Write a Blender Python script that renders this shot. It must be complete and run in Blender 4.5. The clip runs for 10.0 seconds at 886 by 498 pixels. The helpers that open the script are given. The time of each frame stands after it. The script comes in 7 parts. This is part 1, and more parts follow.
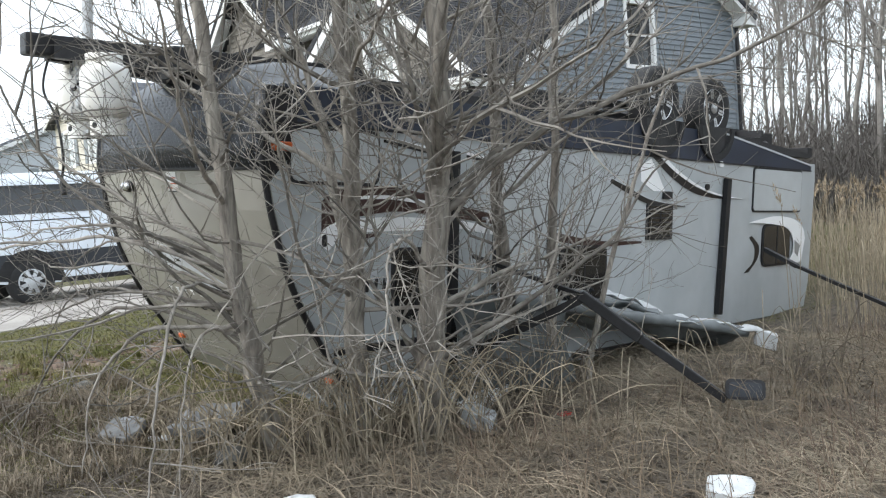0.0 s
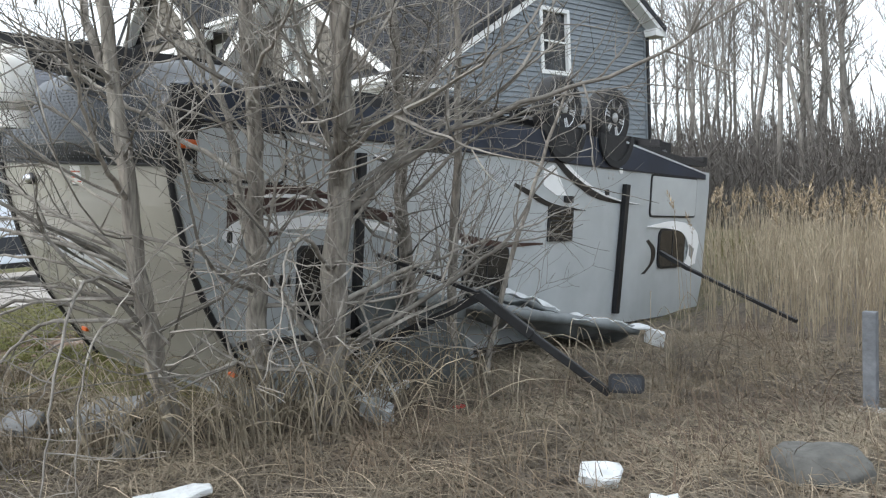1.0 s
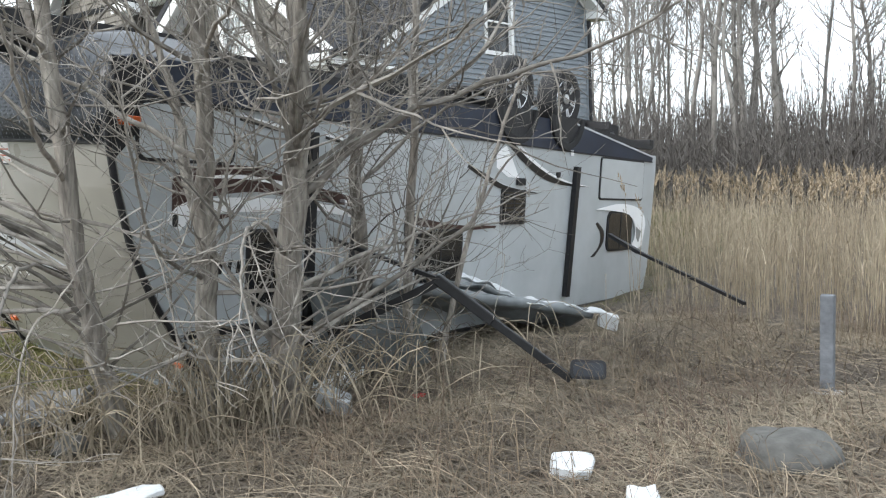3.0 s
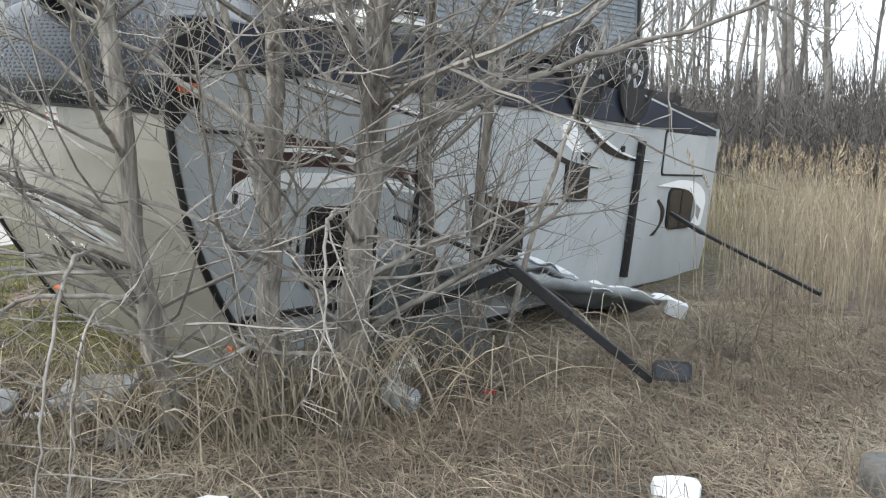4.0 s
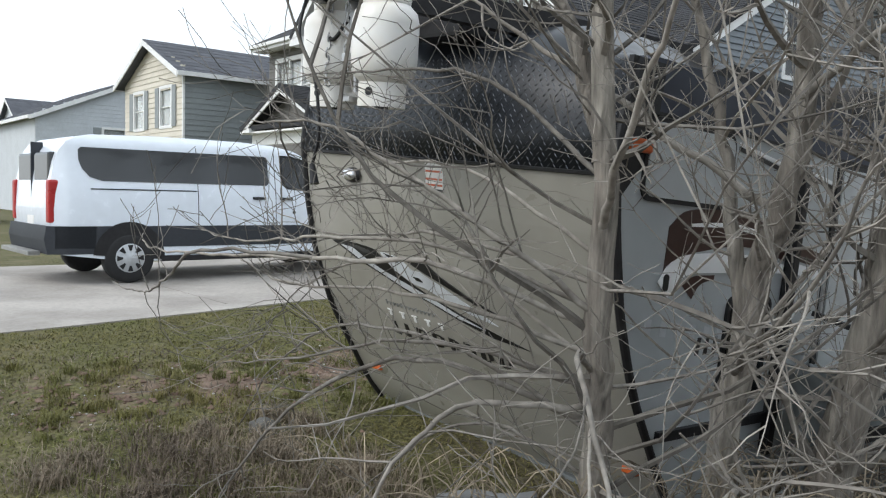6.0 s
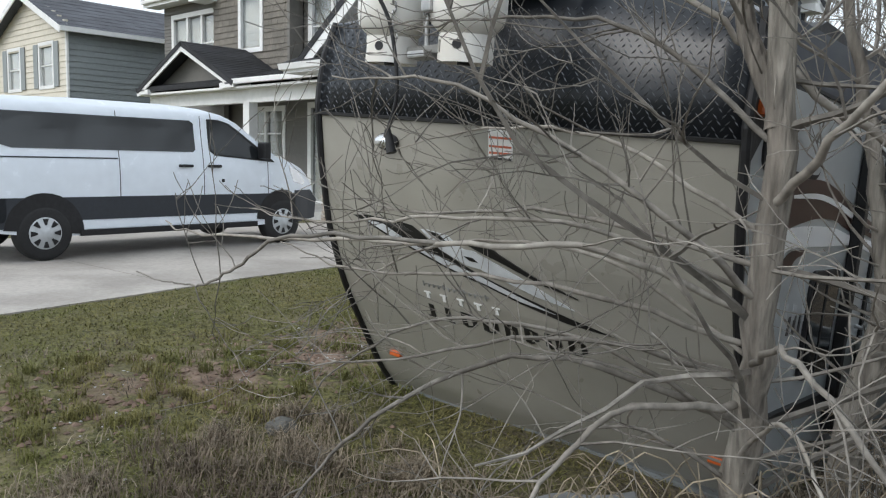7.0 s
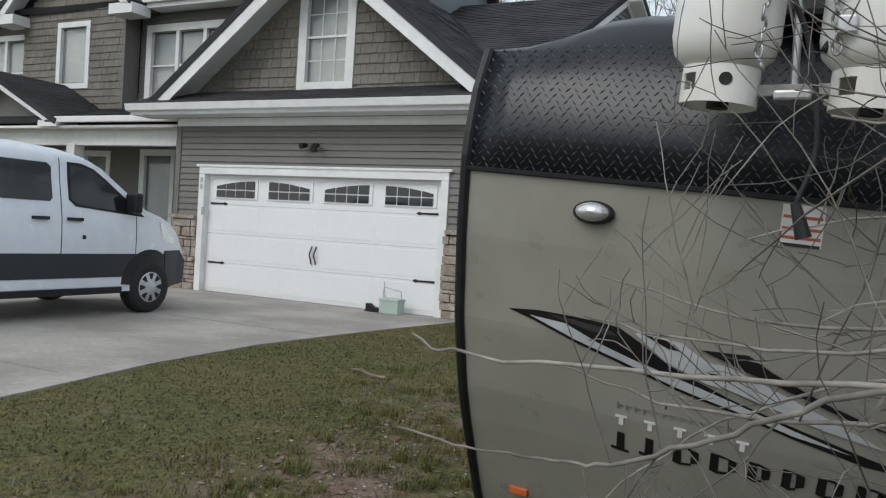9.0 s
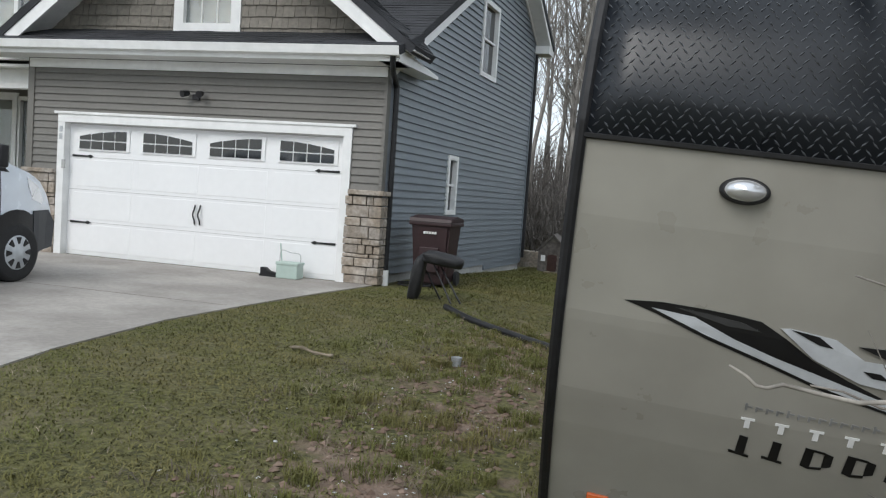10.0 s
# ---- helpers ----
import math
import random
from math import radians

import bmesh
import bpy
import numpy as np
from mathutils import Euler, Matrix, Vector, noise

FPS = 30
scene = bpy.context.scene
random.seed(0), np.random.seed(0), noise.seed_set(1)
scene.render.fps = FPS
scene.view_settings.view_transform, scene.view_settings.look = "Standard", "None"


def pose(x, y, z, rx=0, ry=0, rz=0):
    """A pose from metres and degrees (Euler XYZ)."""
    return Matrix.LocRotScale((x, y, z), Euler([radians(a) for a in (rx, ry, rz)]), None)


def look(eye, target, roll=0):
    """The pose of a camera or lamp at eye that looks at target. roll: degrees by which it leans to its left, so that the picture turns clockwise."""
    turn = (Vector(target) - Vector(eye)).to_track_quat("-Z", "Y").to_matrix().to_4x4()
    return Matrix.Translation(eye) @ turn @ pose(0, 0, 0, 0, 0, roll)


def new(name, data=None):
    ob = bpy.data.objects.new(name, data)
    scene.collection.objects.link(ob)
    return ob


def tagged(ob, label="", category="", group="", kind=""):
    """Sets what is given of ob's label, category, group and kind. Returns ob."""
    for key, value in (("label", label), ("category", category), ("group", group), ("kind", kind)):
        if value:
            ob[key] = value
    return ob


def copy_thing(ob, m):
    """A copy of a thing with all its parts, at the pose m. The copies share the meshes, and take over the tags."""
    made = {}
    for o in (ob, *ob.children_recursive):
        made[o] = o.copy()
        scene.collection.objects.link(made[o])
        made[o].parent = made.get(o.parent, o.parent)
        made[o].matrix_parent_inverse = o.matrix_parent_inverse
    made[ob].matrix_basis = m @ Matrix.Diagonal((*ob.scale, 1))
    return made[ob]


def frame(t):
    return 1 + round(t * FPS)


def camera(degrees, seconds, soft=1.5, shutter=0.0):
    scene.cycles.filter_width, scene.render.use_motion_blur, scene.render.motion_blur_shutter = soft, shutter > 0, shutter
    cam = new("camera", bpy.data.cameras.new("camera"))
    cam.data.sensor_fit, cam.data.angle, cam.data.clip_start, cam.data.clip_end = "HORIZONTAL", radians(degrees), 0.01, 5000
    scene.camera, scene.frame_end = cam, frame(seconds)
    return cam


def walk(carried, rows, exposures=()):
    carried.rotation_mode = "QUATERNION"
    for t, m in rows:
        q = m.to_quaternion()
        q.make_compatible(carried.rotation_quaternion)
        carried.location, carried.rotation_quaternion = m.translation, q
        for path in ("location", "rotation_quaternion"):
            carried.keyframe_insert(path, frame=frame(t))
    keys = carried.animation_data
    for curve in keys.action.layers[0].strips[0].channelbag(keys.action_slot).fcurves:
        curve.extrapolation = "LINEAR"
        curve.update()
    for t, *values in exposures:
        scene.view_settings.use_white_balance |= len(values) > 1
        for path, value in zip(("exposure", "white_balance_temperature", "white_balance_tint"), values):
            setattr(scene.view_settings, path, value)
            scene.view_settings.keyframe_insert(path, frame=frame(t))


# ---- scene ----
cam = camera(57.6, 10.0, soft=1.2)
PATH = [
    (0, (0.319, 0.889, 2.042), (-1.161, 2.229, 1.925), -4.0),
    (0.5, (0.477, 0.791, 2.072), (-0.966, 2.168, 1.936), -3.0),
    (1, (0.575, 0.832, 2.069), (-0.769, 2.307, 1.932), -2.6),
    (1.5, (0.582, 0.868, 2.06), (-0.639, 2.443, 1.889), -2.4),
    (2, (0.573, 0.883, 2.054), (-0.648, 2.458, 1.882), -2.4),
    (2.2, (0.566, 0.896, 2.052), (-0.654, 2.471, 1.88), -2.4),
    (3.3, (0.198, 0.874, 2.082), (-1.025, 2.444, 1.887), -2.2),
    (3.5, (0.102, 0.89, 2.083), (-1.122, 2.459, 1.881), -2.1),
    (4, (-0.185, 1.006, 2.224), (-1.444, 2.532, 1.93), -0.6),
    (4.5, (-0.508, 0.992, 2.222), (-1.977, 2.321, 1.947), 0.5),
    (5, (-0.966, 0.854, 2.227), (-2.413, 2.225, 2.074), 1.0),
    (5.5, (-1.391, 0.82, 2.23), (-2.842, 2.188, 2.077), 1.2),
    (6, (-1.929, 0.666, 2.219), (-3.456, 1.951, 2.087), 1.4),
    (6.2, (-2.138, 0.58, 2.248), (-3.667, 1.862, 2.115), 1.4),
    (7.3, (-3.167, 0.309, 2.221), (-4.428, 1.843, 1.986), 1.3),
    (7.5, (-3.372, 0.273, 2.252), (-4.614, 1.825, 2.024), 1.4),
    (8, (-3.914, 0.314, 2.259), (-4.979, 2.007, 2.23), 1.6),
    (8.5, (-4.488, 0.268, 2.239), (-5.559, 1.957, 2.22), 1.5),
    (9, (-5.045, 0.333, 2.219), (-5.946, 2.118, 2.178), 3.5),
    (9.5, (-5.605, 0.484, 2.219), (-6.466, 2.288, 2.131), 3.0),
    (10, (-6.159, 0.502, 2.243), (-6.686, 2.427, 2.114), 4.0),
]
walk(cam, [(t, look(eye, target, roll)) for t, eye, target, roll in PATH], exposures=[(0, 0.86), (2.2, 0.96), (4.0, 1.18), (5.0, 0.9), (5.5, 0.8), (6.0, 0.46), (7.5, 0.30), (8.5, 0.0), (9.0, -0.18), (9.5, 0.0), (10.0, 0.15)])

# ---- world and light ----
world = bpy.data.worlds.new("overcast")
scene.world = world
world.use_nodes = True
wn, wl = world.node_tree.nodes, world.node_tree.links
sky = wn.new("ShaderNodeTexSky")
sky.sky_type = "NISHITA"
sky.sun_disc = False
sky.sun_elevation = radians(41)
sky.sun_rotation = radians(200)
cloud = wn.new("ShaderNodeMixRGB")
cloud.inputs["Fac"].default_value = 0.82
cloud.inputs["Color2"].default_value = (6.95, 7.6, 8.15, 1)
wl.new(sky.outputs[0], cloud.inputs["Color1"])
wl.new(cloud.outputs[0], wn["Background"].inputs["Color"])
wn["Background"].inputs["Strength"].default_value = 0.135
sun = new("sun", bpy.data.lights.new("sun", "SUN"))
sun.data.energy = 1.25
sun.data.angle = radians(30)
sun.data.color = (1.0, 0.98, 0.95)
sun.matrix_world = look((-13, -9, 15.5), (-8, 8, 0))


# ---- materials ----
def mat(name, base, rough=0.6, metal=0.0, vary=0.15, scale=6.0, bump=0.0, bscale=40.0, other=None, osc=1.2, per=0.0, spec=0.5, coat=0.0, alpha=1.0):
    """Base colour with fine grain and broad stains; per: spread between pieces."""
    m = bpy.data.materials.new(name)
    m.use_nodes = True
    nt = m.node_tree
    n, l = nt.nodes, nt.links
    b = n["Principled BSDF"]
    tc = n.new("ShaderNodeTexCoord")
    fine = n.new("ShaderNodeTexNoise")
    fine.inputs["Scale"].default_value = scale
    fine.inputs["Detail"].default_value = 6
    l.new(tc.outputs["Object"], fine.inputs["Vector"])
    broad = n.new("ShaderNodeTexNoise")
    broad.inputs["Scale"].default_value = osc
    broad.inputs["Detail"].default_value = 4
    l.new(tc.outputs["Object"], broad.inputs["Vector"])
    ramp = n.new("ShaderNodeMapRange")
    ramp.inputs["From Min"].default_value = 0.3
    ramp.inputs["From Max"].default_value = 0.7
    ramp.inputs["To Min"].default_value = 1 - vary
    ramp.inputs["To Max"].default_value = 1 + vary
    l.new(fine.outputs["Fac"], ramp.inputs["Value"])
    mix = n.new("ShaderNodeMixRGB")
    mix.inputs["Color1"].default_value = (*base, 1)
    mix.inputs["Color2"].default_value = (*(other or [c * (1 - vary) for c in base]), 1)
    fac = n.new("ShaderNodeMapRange")
    fac.inputs["From Min"].default_value = 0.42
    fac.inputs["From Max"].default_value = 0.62
    l.new(broad.outputs["Fac"], fac.inputs["Value"])
    l.new(fac.outputs[0], mix.inputs["Fac"])
    mul = n.new("ShaderNodeVectorMath")
    mul.operation = "SCALE"
    l.new(mix.outputs[0], mul.inputs[0])
    l.new(ramp.outputs[0], mul.inputs["Scale"])
    out = mul
    if per:
        info = n.new("ShaderNodeObjectInfo")
        geo = n.new("ShaderNodeNewGeometry")
        add = n.new("ShaderNodeMath")
        l.new(info.outputs["Random"], add.inputs[0])
        l.new(geo.outputs["Random Per Island"], add.inputs[1])
        pr = n.new("ShaderNodeMapRange")
        pr.inputs["From Max"].default_value = 2
        pr.inputs["To Min"].default_value = 1 - per
        pr.inputs["To Max"].default_value = 1 + per
        l.new(add.outputs[0], pr.inputs["Value"])
        out = n.new("ShaderNodeVectorMath")
        out.operation = "SCALE"
        l.new(mul.outputs[0], out.inputs[0])
        l.new(pr.outputs[0], out.inputs["Scale"])
    l.new(out.outputs[0], b.inputs["Base Color"])
    rr = n.new("ShaderNodeMapRange")
    rr.inputs["To Min"].default_value = max(0.02, rough - 0.08)
    rr.inputs["To Max"].default_value = min(1, rough + 0.08)
    l.new(fine.outputs["Fac"], rr.inputs["Value"])
    l.new(rr.outputs[0], b.inputs["Roughness"])
    b.inputs["Metallic"].default_value = metal
    b.inputs["Specular IOR Level"].default_value = spec
    b.inputs["Coat Weight"].default_value = coat
    if bump:
        bn = n.new("ShaderNodeTexNoise")
        bn.inputs["Scale"].default_value = bscale
        bn.inputs["Detail"].default_value = 5
        l.new(tc.outputs["Object"], bn.inputs["Vector"])
        bp = n.new("ShaderNodeBump")
        bp.inputs["Strength"].default_value = bump
        bp.inputs["Distance"].default_value = 0.02
        l.new(bn.outputs["Fac"], bp.inputs["Height"])
        l.new(bp.outputs[0], b.inputs["Normal"])
    return m


def glass_mat(name, tint):
    m = bpy.data.materials.new(name)
    m.use_nodes = True
    b = m.node_tree.nodes["Principled BSDF"]
    b.inputs["Base Color"].default_value = (*tint, 1)
    b.inputs["Roughness"].default_value = 0.03
    b.inputs["Transmission Weight"].default_value = 0.85
    b.inputs["IOR"].default_value = 1.5
    return m


WHITE = mat("white_paint", (0.86, 0.86, 0.86), 0.45, vary=0.015, scale=9)
TRIM = mat("white_trim", (0.82, 0.82, 0.81), 0.5, vary=0.05, scale=7)
TAUPE = mat("taupe_siding", (0.165, 0.157, 0.142), 0.55, vary=0.08, scale=14, bump=0.1, bscale=60, per=0.05)
SHAKE = mat("taupe_shake", (0.205, 0.186, 0.158), 0.75, vary=0.18, scale=18, bump=0.3, bscale=50, per=0.18)
SLATE = mat("slate_blue_siding", (0.18, 0.205, 0.228), 0.45, vary=0.08, scale=14, bump=0.1, bscale=60, per=0.05)
FAR_SHINGLE = mat("grey_blue_shingle", (0.085, 0.09, 0.105), 0.9, vary=0.25, scale=30, bump=0.3, bscale=60, per=0.2)
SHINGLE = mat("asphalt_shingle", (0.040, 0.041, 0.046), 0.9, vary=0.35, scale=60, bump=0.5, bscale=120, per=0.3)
BEIGE_SIDING = mat("beige_siding", (0.68, 0.63, 0.53), 0.6, vary=0.06, scale=9, per=0.03)
GREY_SIDING = mat("grey_siding", (0.27, 0.295, 0.30), 0.6, vary=0.06, scale=9, per=0.03)
PALE_BLUE = mat("pale_grey_siding", (0.56, 0.59, 0.62), 0.6, vary=0.06, scale=9, per=0.03)
STONE = mat("field_stone", (0.30, 0.25, 0.20), 0.85, vary=0.3, scale=16, bump=0.7, bscale=30, other=(0.36, 0.32, 0.28), osc=4, per=0.35)
MORTAR = mat("mortar", (0.22, 0.20, 0.18), 0.95, vary=0.2, scale=40, bump=0.4)
CONCRETE = mat("driveway_concrete", (0.40, 0.37, 0.34), 0.8, vary=0.12, scale=22, bump=0.15, bscale=90, other=(0.285, 0.262, 0.238), osc=0.8)
FOUNDATION = mat("foundation_concrete", (0.45, 0.45, 0.44), 0.85, vary=0.15, scale=12, bump=0.2)
GLASS = glass_mat("window_glass", (0.75, 0.8, 0.82))
DARK_GLASS = mat("tinted_and_unlit_glass", (0.012, 0.014, 0.016), 0.06, vary=0.1, spec=0.8)
CURTAIN = mat("curtain_fabric", (0.55, 0.50, 0.42), 0.9, vary=0.2, scale=10)
BLACK = mat("black_metal", (0.018, 0.018, 0.02), 0.5, metal=0.2, vary=0.3, scale=20, bump=0.1)
RUBBER = mat("tyre_rubber", (0.022, 0.022, 0.023), 0.8, vary=0.25, scale=30, bump=0.2)
ALLOY = mat("alloy_rim", (0.62, 0.63, 0.65), 0.3, metal=0.9, vary=0.08)
ZINC = mat("dull_zinc", (0.30, 0.30, 0.285), 0.6, metal=0.3, vary=0.25, scale=30, bump=0.1)
STEEL = mat("galvanised_steel", (0.5, 0.5, 0.5), 0.4, metal=0.85, vary=0.2, scale=25)
VAN_WHITE = mat("van_white_paint", (0.78, 0.83, 0.90), 0.25, vary=0.03, coat=0.5)
VAN_CLAD = mat("grey_plastic_cladding", (0.028, 0.032, 0.04), 0.6, vary=0.12, scale=25)
CAP = mat("beige_gelcoat", (0.315, 0.302, 0.266), 0.3, vary=0.05, scale=5, other=(0.285, 0.272, 0.238), osc=1.5, coat=0.35)
SIDING_RV = mat("grey_fibreglass", (0.44, 0.465, 0.475), 0.35, vary=0.05, scale=4, other=(0.39, 0.415, 0.425), osc=1.3, coat=0.2)
HATCH_RV = mat("grey_hatch_panel", (0.47, 0.49, 0.495), 0.4, vary=0.05, scale=5)
BELLY = mat("black_belly_sheet", (0.02, 0.02, 0.022), 0.55, vary=0.3, scale=14, bump=0.15)
NAVY = mat("dark_blue_skirt", (0.02, 0.028, 0.05), 0.4, vary=0.2, scale=8)
MAROON = mat("dark_maroon_vinyl", (0.05, 0.022, 0.018), 0.35, vary=0.25, scale=12)
SILVER = mat("silver_vinyl", (0.52, 0.54, 0.56), 0.35, vary=0.12, scale=12)
GREY_VINYL = mat("grey_vinyl", (0.27, 0.27, 0.265), 0.35, vary=0.2, scale=12)
SHEEN = mat("painted_vinyl_sheen", (0.055, 0.055, 0.056), 0.3, vary=0.3, scale=9)
DECAL_BLACK = mat("black_vinyl", (0.012, 0.012, 0.013), 0.3, vary=0.2)
TANK = mat("propane_white", (0.86, 0.85, 0.82), 0.4, vary=0.06, scale=10, other=(0.74, 0.71, 0.65), osc=5)
CHROME = mat("chrome_lens", (0.75, 0.76, 0.78), 0.15, metal=0.7, vary=0.1)
AMBER = mat("amber_lens", (0.5, 0.1, 0.02), 0.3, vary=0.1)
RED = mat("red_lens", (0.4, 0.02, 0.02), 0.3, vary=0.1)
STICKER = mat("paper_label", (0.75, 0.74, 0.72), 0.6, vary=0.05)
STICKER_RED = mat("printed_red", (0.5, 0.12, 0.06), 0.6, vary=0.1)
PRINT = mat("printed_black", (0.03, 0.03, 0.03), 0.5, vary=0.1)
def drawn_out(m, sx, sy, sz):
    """Stretches a material's grain along an axis."""
    nt = m.node_tree
    tc = next(n for n in nt.nodes if n.type == "TEX_COORD")
    mp = nt.nodes.new("ShaderNodeMapping")
    mp.inputs["Scale"].default_value = (sx, sy, sz)
    for e in [l.to_socket for l in tc.outputs["Object"].links]:
        nt.links.new(mp.outputs[0], e)
    nt.links.new(tc.outputs["Object"], mp.inputs["Vector"])
    return m


BARK = drawn_out(mat("grey_bark", (0.185, 0.165, 0.142), 0.95, vary=0.5, scale=34, bump=1.0, bscale=48, other=(0.285, 0.262, 0.228), osc=9), 1, 1, 0.16)
TWIG = mat("twig_bark", (0.185, 0.168, 0.147), 0.9, vary=0.3, scale=22, other=(0.27, 0.25, 0.222), osc=5, per=0.6)
FAR_BARK = mat("woodland_bark", (0.20, 0.185, 0.168), 0.95, vary=0.3, scale=3, other=(0.28, 0.265, 0.24), osc=0.6)
BRUSH = mat("brown_brush", (0.105, 0.094, 0.085), 0.95, vary=0.35, scale=8, other=(0.15, 0.135, 0.122), osc=0.8)
REED = mat("dry_reed", (0.43, 0.365, 0.265), 0.8, vary=0.3, scale=8, other=(0.31, 0.25, 0.175), osc=0.8, per=0.35)
PLUME = mat("reed_plume", (0.42, 0.335, 0.23), 0.95, vary=0.3, scale=20, per=0.3)
STRAW = mat("dead_grass", (0.265, 0.222, 0.160), 0.85, vary=0.3, scale=9, other=(0.105, 0.086, 0.067), osc=0.9, per=0.5)
PALE_STRAW = mat("pale_straw", (0.255, 0.208, 0.15), 0.8, vary=0.3, scale=9, other=(0.14, 0.108, 0.078), osc=1.1, per=0.5)
RUST_GRASS = mat("rust_grass", (0.125, 0.088, 0.062), 0.85, vary=0.3, scale=9, other=(0.18, 0.14, 0.092), osc=0.9, per=0.35)
SOIL = mat("bare_soil", (0.15, 0.10, 0.075), 0.95, vary=0.3, scale=20, bump=0.4, other=(0.21, 0.15, 0.115), osc=3)
TURF = mat("lawn_blades", (0.105, 0.108, 0.025), 0.8, vary=0.25, scale=7, other=(0.15, 0.132, 0.044), osc=0.9, per=0.25)
MAROON_BIN = mat("maroon_plastic", (0.030, 0.012, 0.014), 0.5, vary=0.15, scale=15)
AWNING_DARK = mat("green_grey_vinyl", (0.085, 0.095, 0.095), 0.55, vary=0.2, scale=7, bump=0.2, bscale=12)
AWNING = mat("grey_awning_vinyl", (0.165, 0.18, 0.185), 0.5, vary=0.2, scale=7, bump=0.2, bscale=12)
FOAM = mat("white_debris", (0.58, 0.60, 0.61), 0.7, vary=0.12, scale=14, bump=0.4, bscale=25)
BAG = mat("clear_plastic", (0.38, 0.40, 0.41), 0.25, vary=0.3, scale=16, bump=0.5, bscale=20)
SLAB = mat("grey_panel_debris", (0.17, 0.175, 0.178), 0.6, vary=0.18, scale=9, bump=0.2)
ROCK = mat("rock", (0.11, 0.108, 0.10), 0.9, vary=0.3, scale=14, bump=0.7, bscale=18)
POSTWOOD = mat("weathered_post", (0.15, 0.16, 0.175), 0.85, vary=0.25, scale=18, bump=0.3)
GREEN_BOX = mat("pale_green_plastic", (0.45, 0.55, 0.50), 0.5, vary=0.08)
CLOTH = mat("black_fabric", (0.015, 0.015, 0.017), 0.6, vary=0.3, scale=12, bump=0.3)


PLATE = mat("diamond_plate", (0.014, 0.017, 0.022), 0.30, metal=0.0, vary=0.15, scale=4, spec=0.4)
# same sheet as the plate; highlights on the treads are put into this paler colour
TREAD = mat("glinting_plate_tread", (0.16, 0.168, 0.18), 0.36, metal=0.55, vary=0.15, scale=6)


# the torn track: its x at y = 4, and how it drifts
STRIP_X, STRIP_SLOPE = -7.42, 0.02


def ground_mat():
    """Lawn towards the house, dead thatch on the wild side, bare reddish soil where the turf is torn."""
    m = bpy.data.materials.new("ground_cover")
    m.use_nodes = True
    n, l = m.node_tree.nodes, m.node_tree.links
    b = n["Principled BSDF"]
    b.inputs["Roughness"].default_value = 0.95
    tc = n.new("ShaderNodeTexCoord")

    def noi(scale, detail=6):
        t = n.new("ShaderNodeTexNoise")
        t.inputs["Scale"].default_value = scale
        t.inputs["Detail"].default_value = detail
        l.new(tc.outputs["Object"], t.inputs["Vector"])
        return t.outputs["Fac"]

    def rng(v, a, c, lo=0.0, hi=1.0):
        r = n.new("ShaderNodeMapRange")
        for k, x in (("From Min", a), ("From Max", c), ("To Min", lo), ("To Max", hi)):
            r.inputs[k].default_value = x
        l.new(v, r.inputs["Value"])
        return r.outputs[0]

    def mixc(f, a, c):
        x = n.new("ShaderNodeMixRGB")
        l.new(f, x.inputs["Fac"])
        for k, v in (("Color1", a), ("Color2", c)):
            if isinstance(v, tuple):
                x.inputs[k].default_value = (*v, 1)
            else:
                l.new(v, x.inputs[k])
        return x.outputs[0]

    def op(kind, a, c):
        x = n.new("ShaderNodeMath")
        x.operation = kind
        for i, v in enumerate((a, c)):
            if isinstance(v, (int, float)):
                x.inputs[i].default_value = v
            else:
                l.new(v, x.inputs[i])
        return x.outputs[0]

    sep = n.new("ShaderNodeSeparateXYZ")
    l.new(tc.outputs["Object"], sep.inputs[0])
    straw = mixc(rng(noi(22, 10), 0.38, 0.62), (0.05, 0.04, 0.031), (0.165, 0.135, 0.102))
    straw = mixc(rng(noi(1.3), 0.45, 0.65, 0, 0.6), straw, (0.085, 0.066, 0.05))
    green = mixc(rng(noi(24, 10), 0.38, 0.62), (0.046, 0.046, 0.013), (0.135, 0.126, 0.044))
    green = mixc(rng(noi(1.6, 7), 0.5, 0.72, 0, 0.8), green, (0.16, 0.135, 0.075))
    # the lawn ends along a wavering line beside the trailer
    edge = op("ADD", sep.outputs["X"], op("MULTIPLY", noi(0.9), 1.6))
    lawn = rng(edge, -3.1, -4.9)
    col = mixc(lawn, straw, green)
    soil = mixc(rng(noi(9, 8), 0.35, 0.65), (0.13, 0.088, 0.064), (0.23, 0.165, 0.125))
    # torn strip that runs along the trailer's far side
    strip = op("ABSOLUTE", op("ADD", op("SUBTRACT", sep.outputs["X"], op("MULTIPLY", op("SUBTRACT", sep.outputs["Y"], 4.0), STRIP_SLOPE)), op("ADD", -STRIP_X - 0.05, op("MULTIPLY", op("SUBTRACT", noi(1.1), 0.5), 1.4))), 0)
    torn = op("MULTIPLY", rng(strip, 0.85, 0.2), rng(noi(3.2, 7), 0.46, 0.56))
    torn = op("MULTIPLY", torn, rng(sep.outputs["Y"], 11.5, 9.5))
    torn = op("MULTIPLY", torn, rng(sep.outputs["Y"], 1.5, 3.0))
    col = mixc(torn, col, soil)
    l.new(col, b.inputs["Base Color"])
    bp = n.new("ShaderNodeBump")
    bp.inputs["Strength"].default_value = 0.9
    bp.inputs["Distance"].default_value = 0.04
    l.new(noi(26, 9), bp.inputs["Height"])
    l.new(bp.outputs[0], b.inputs["Normal"])
    return m


GROUND = ground_mat()


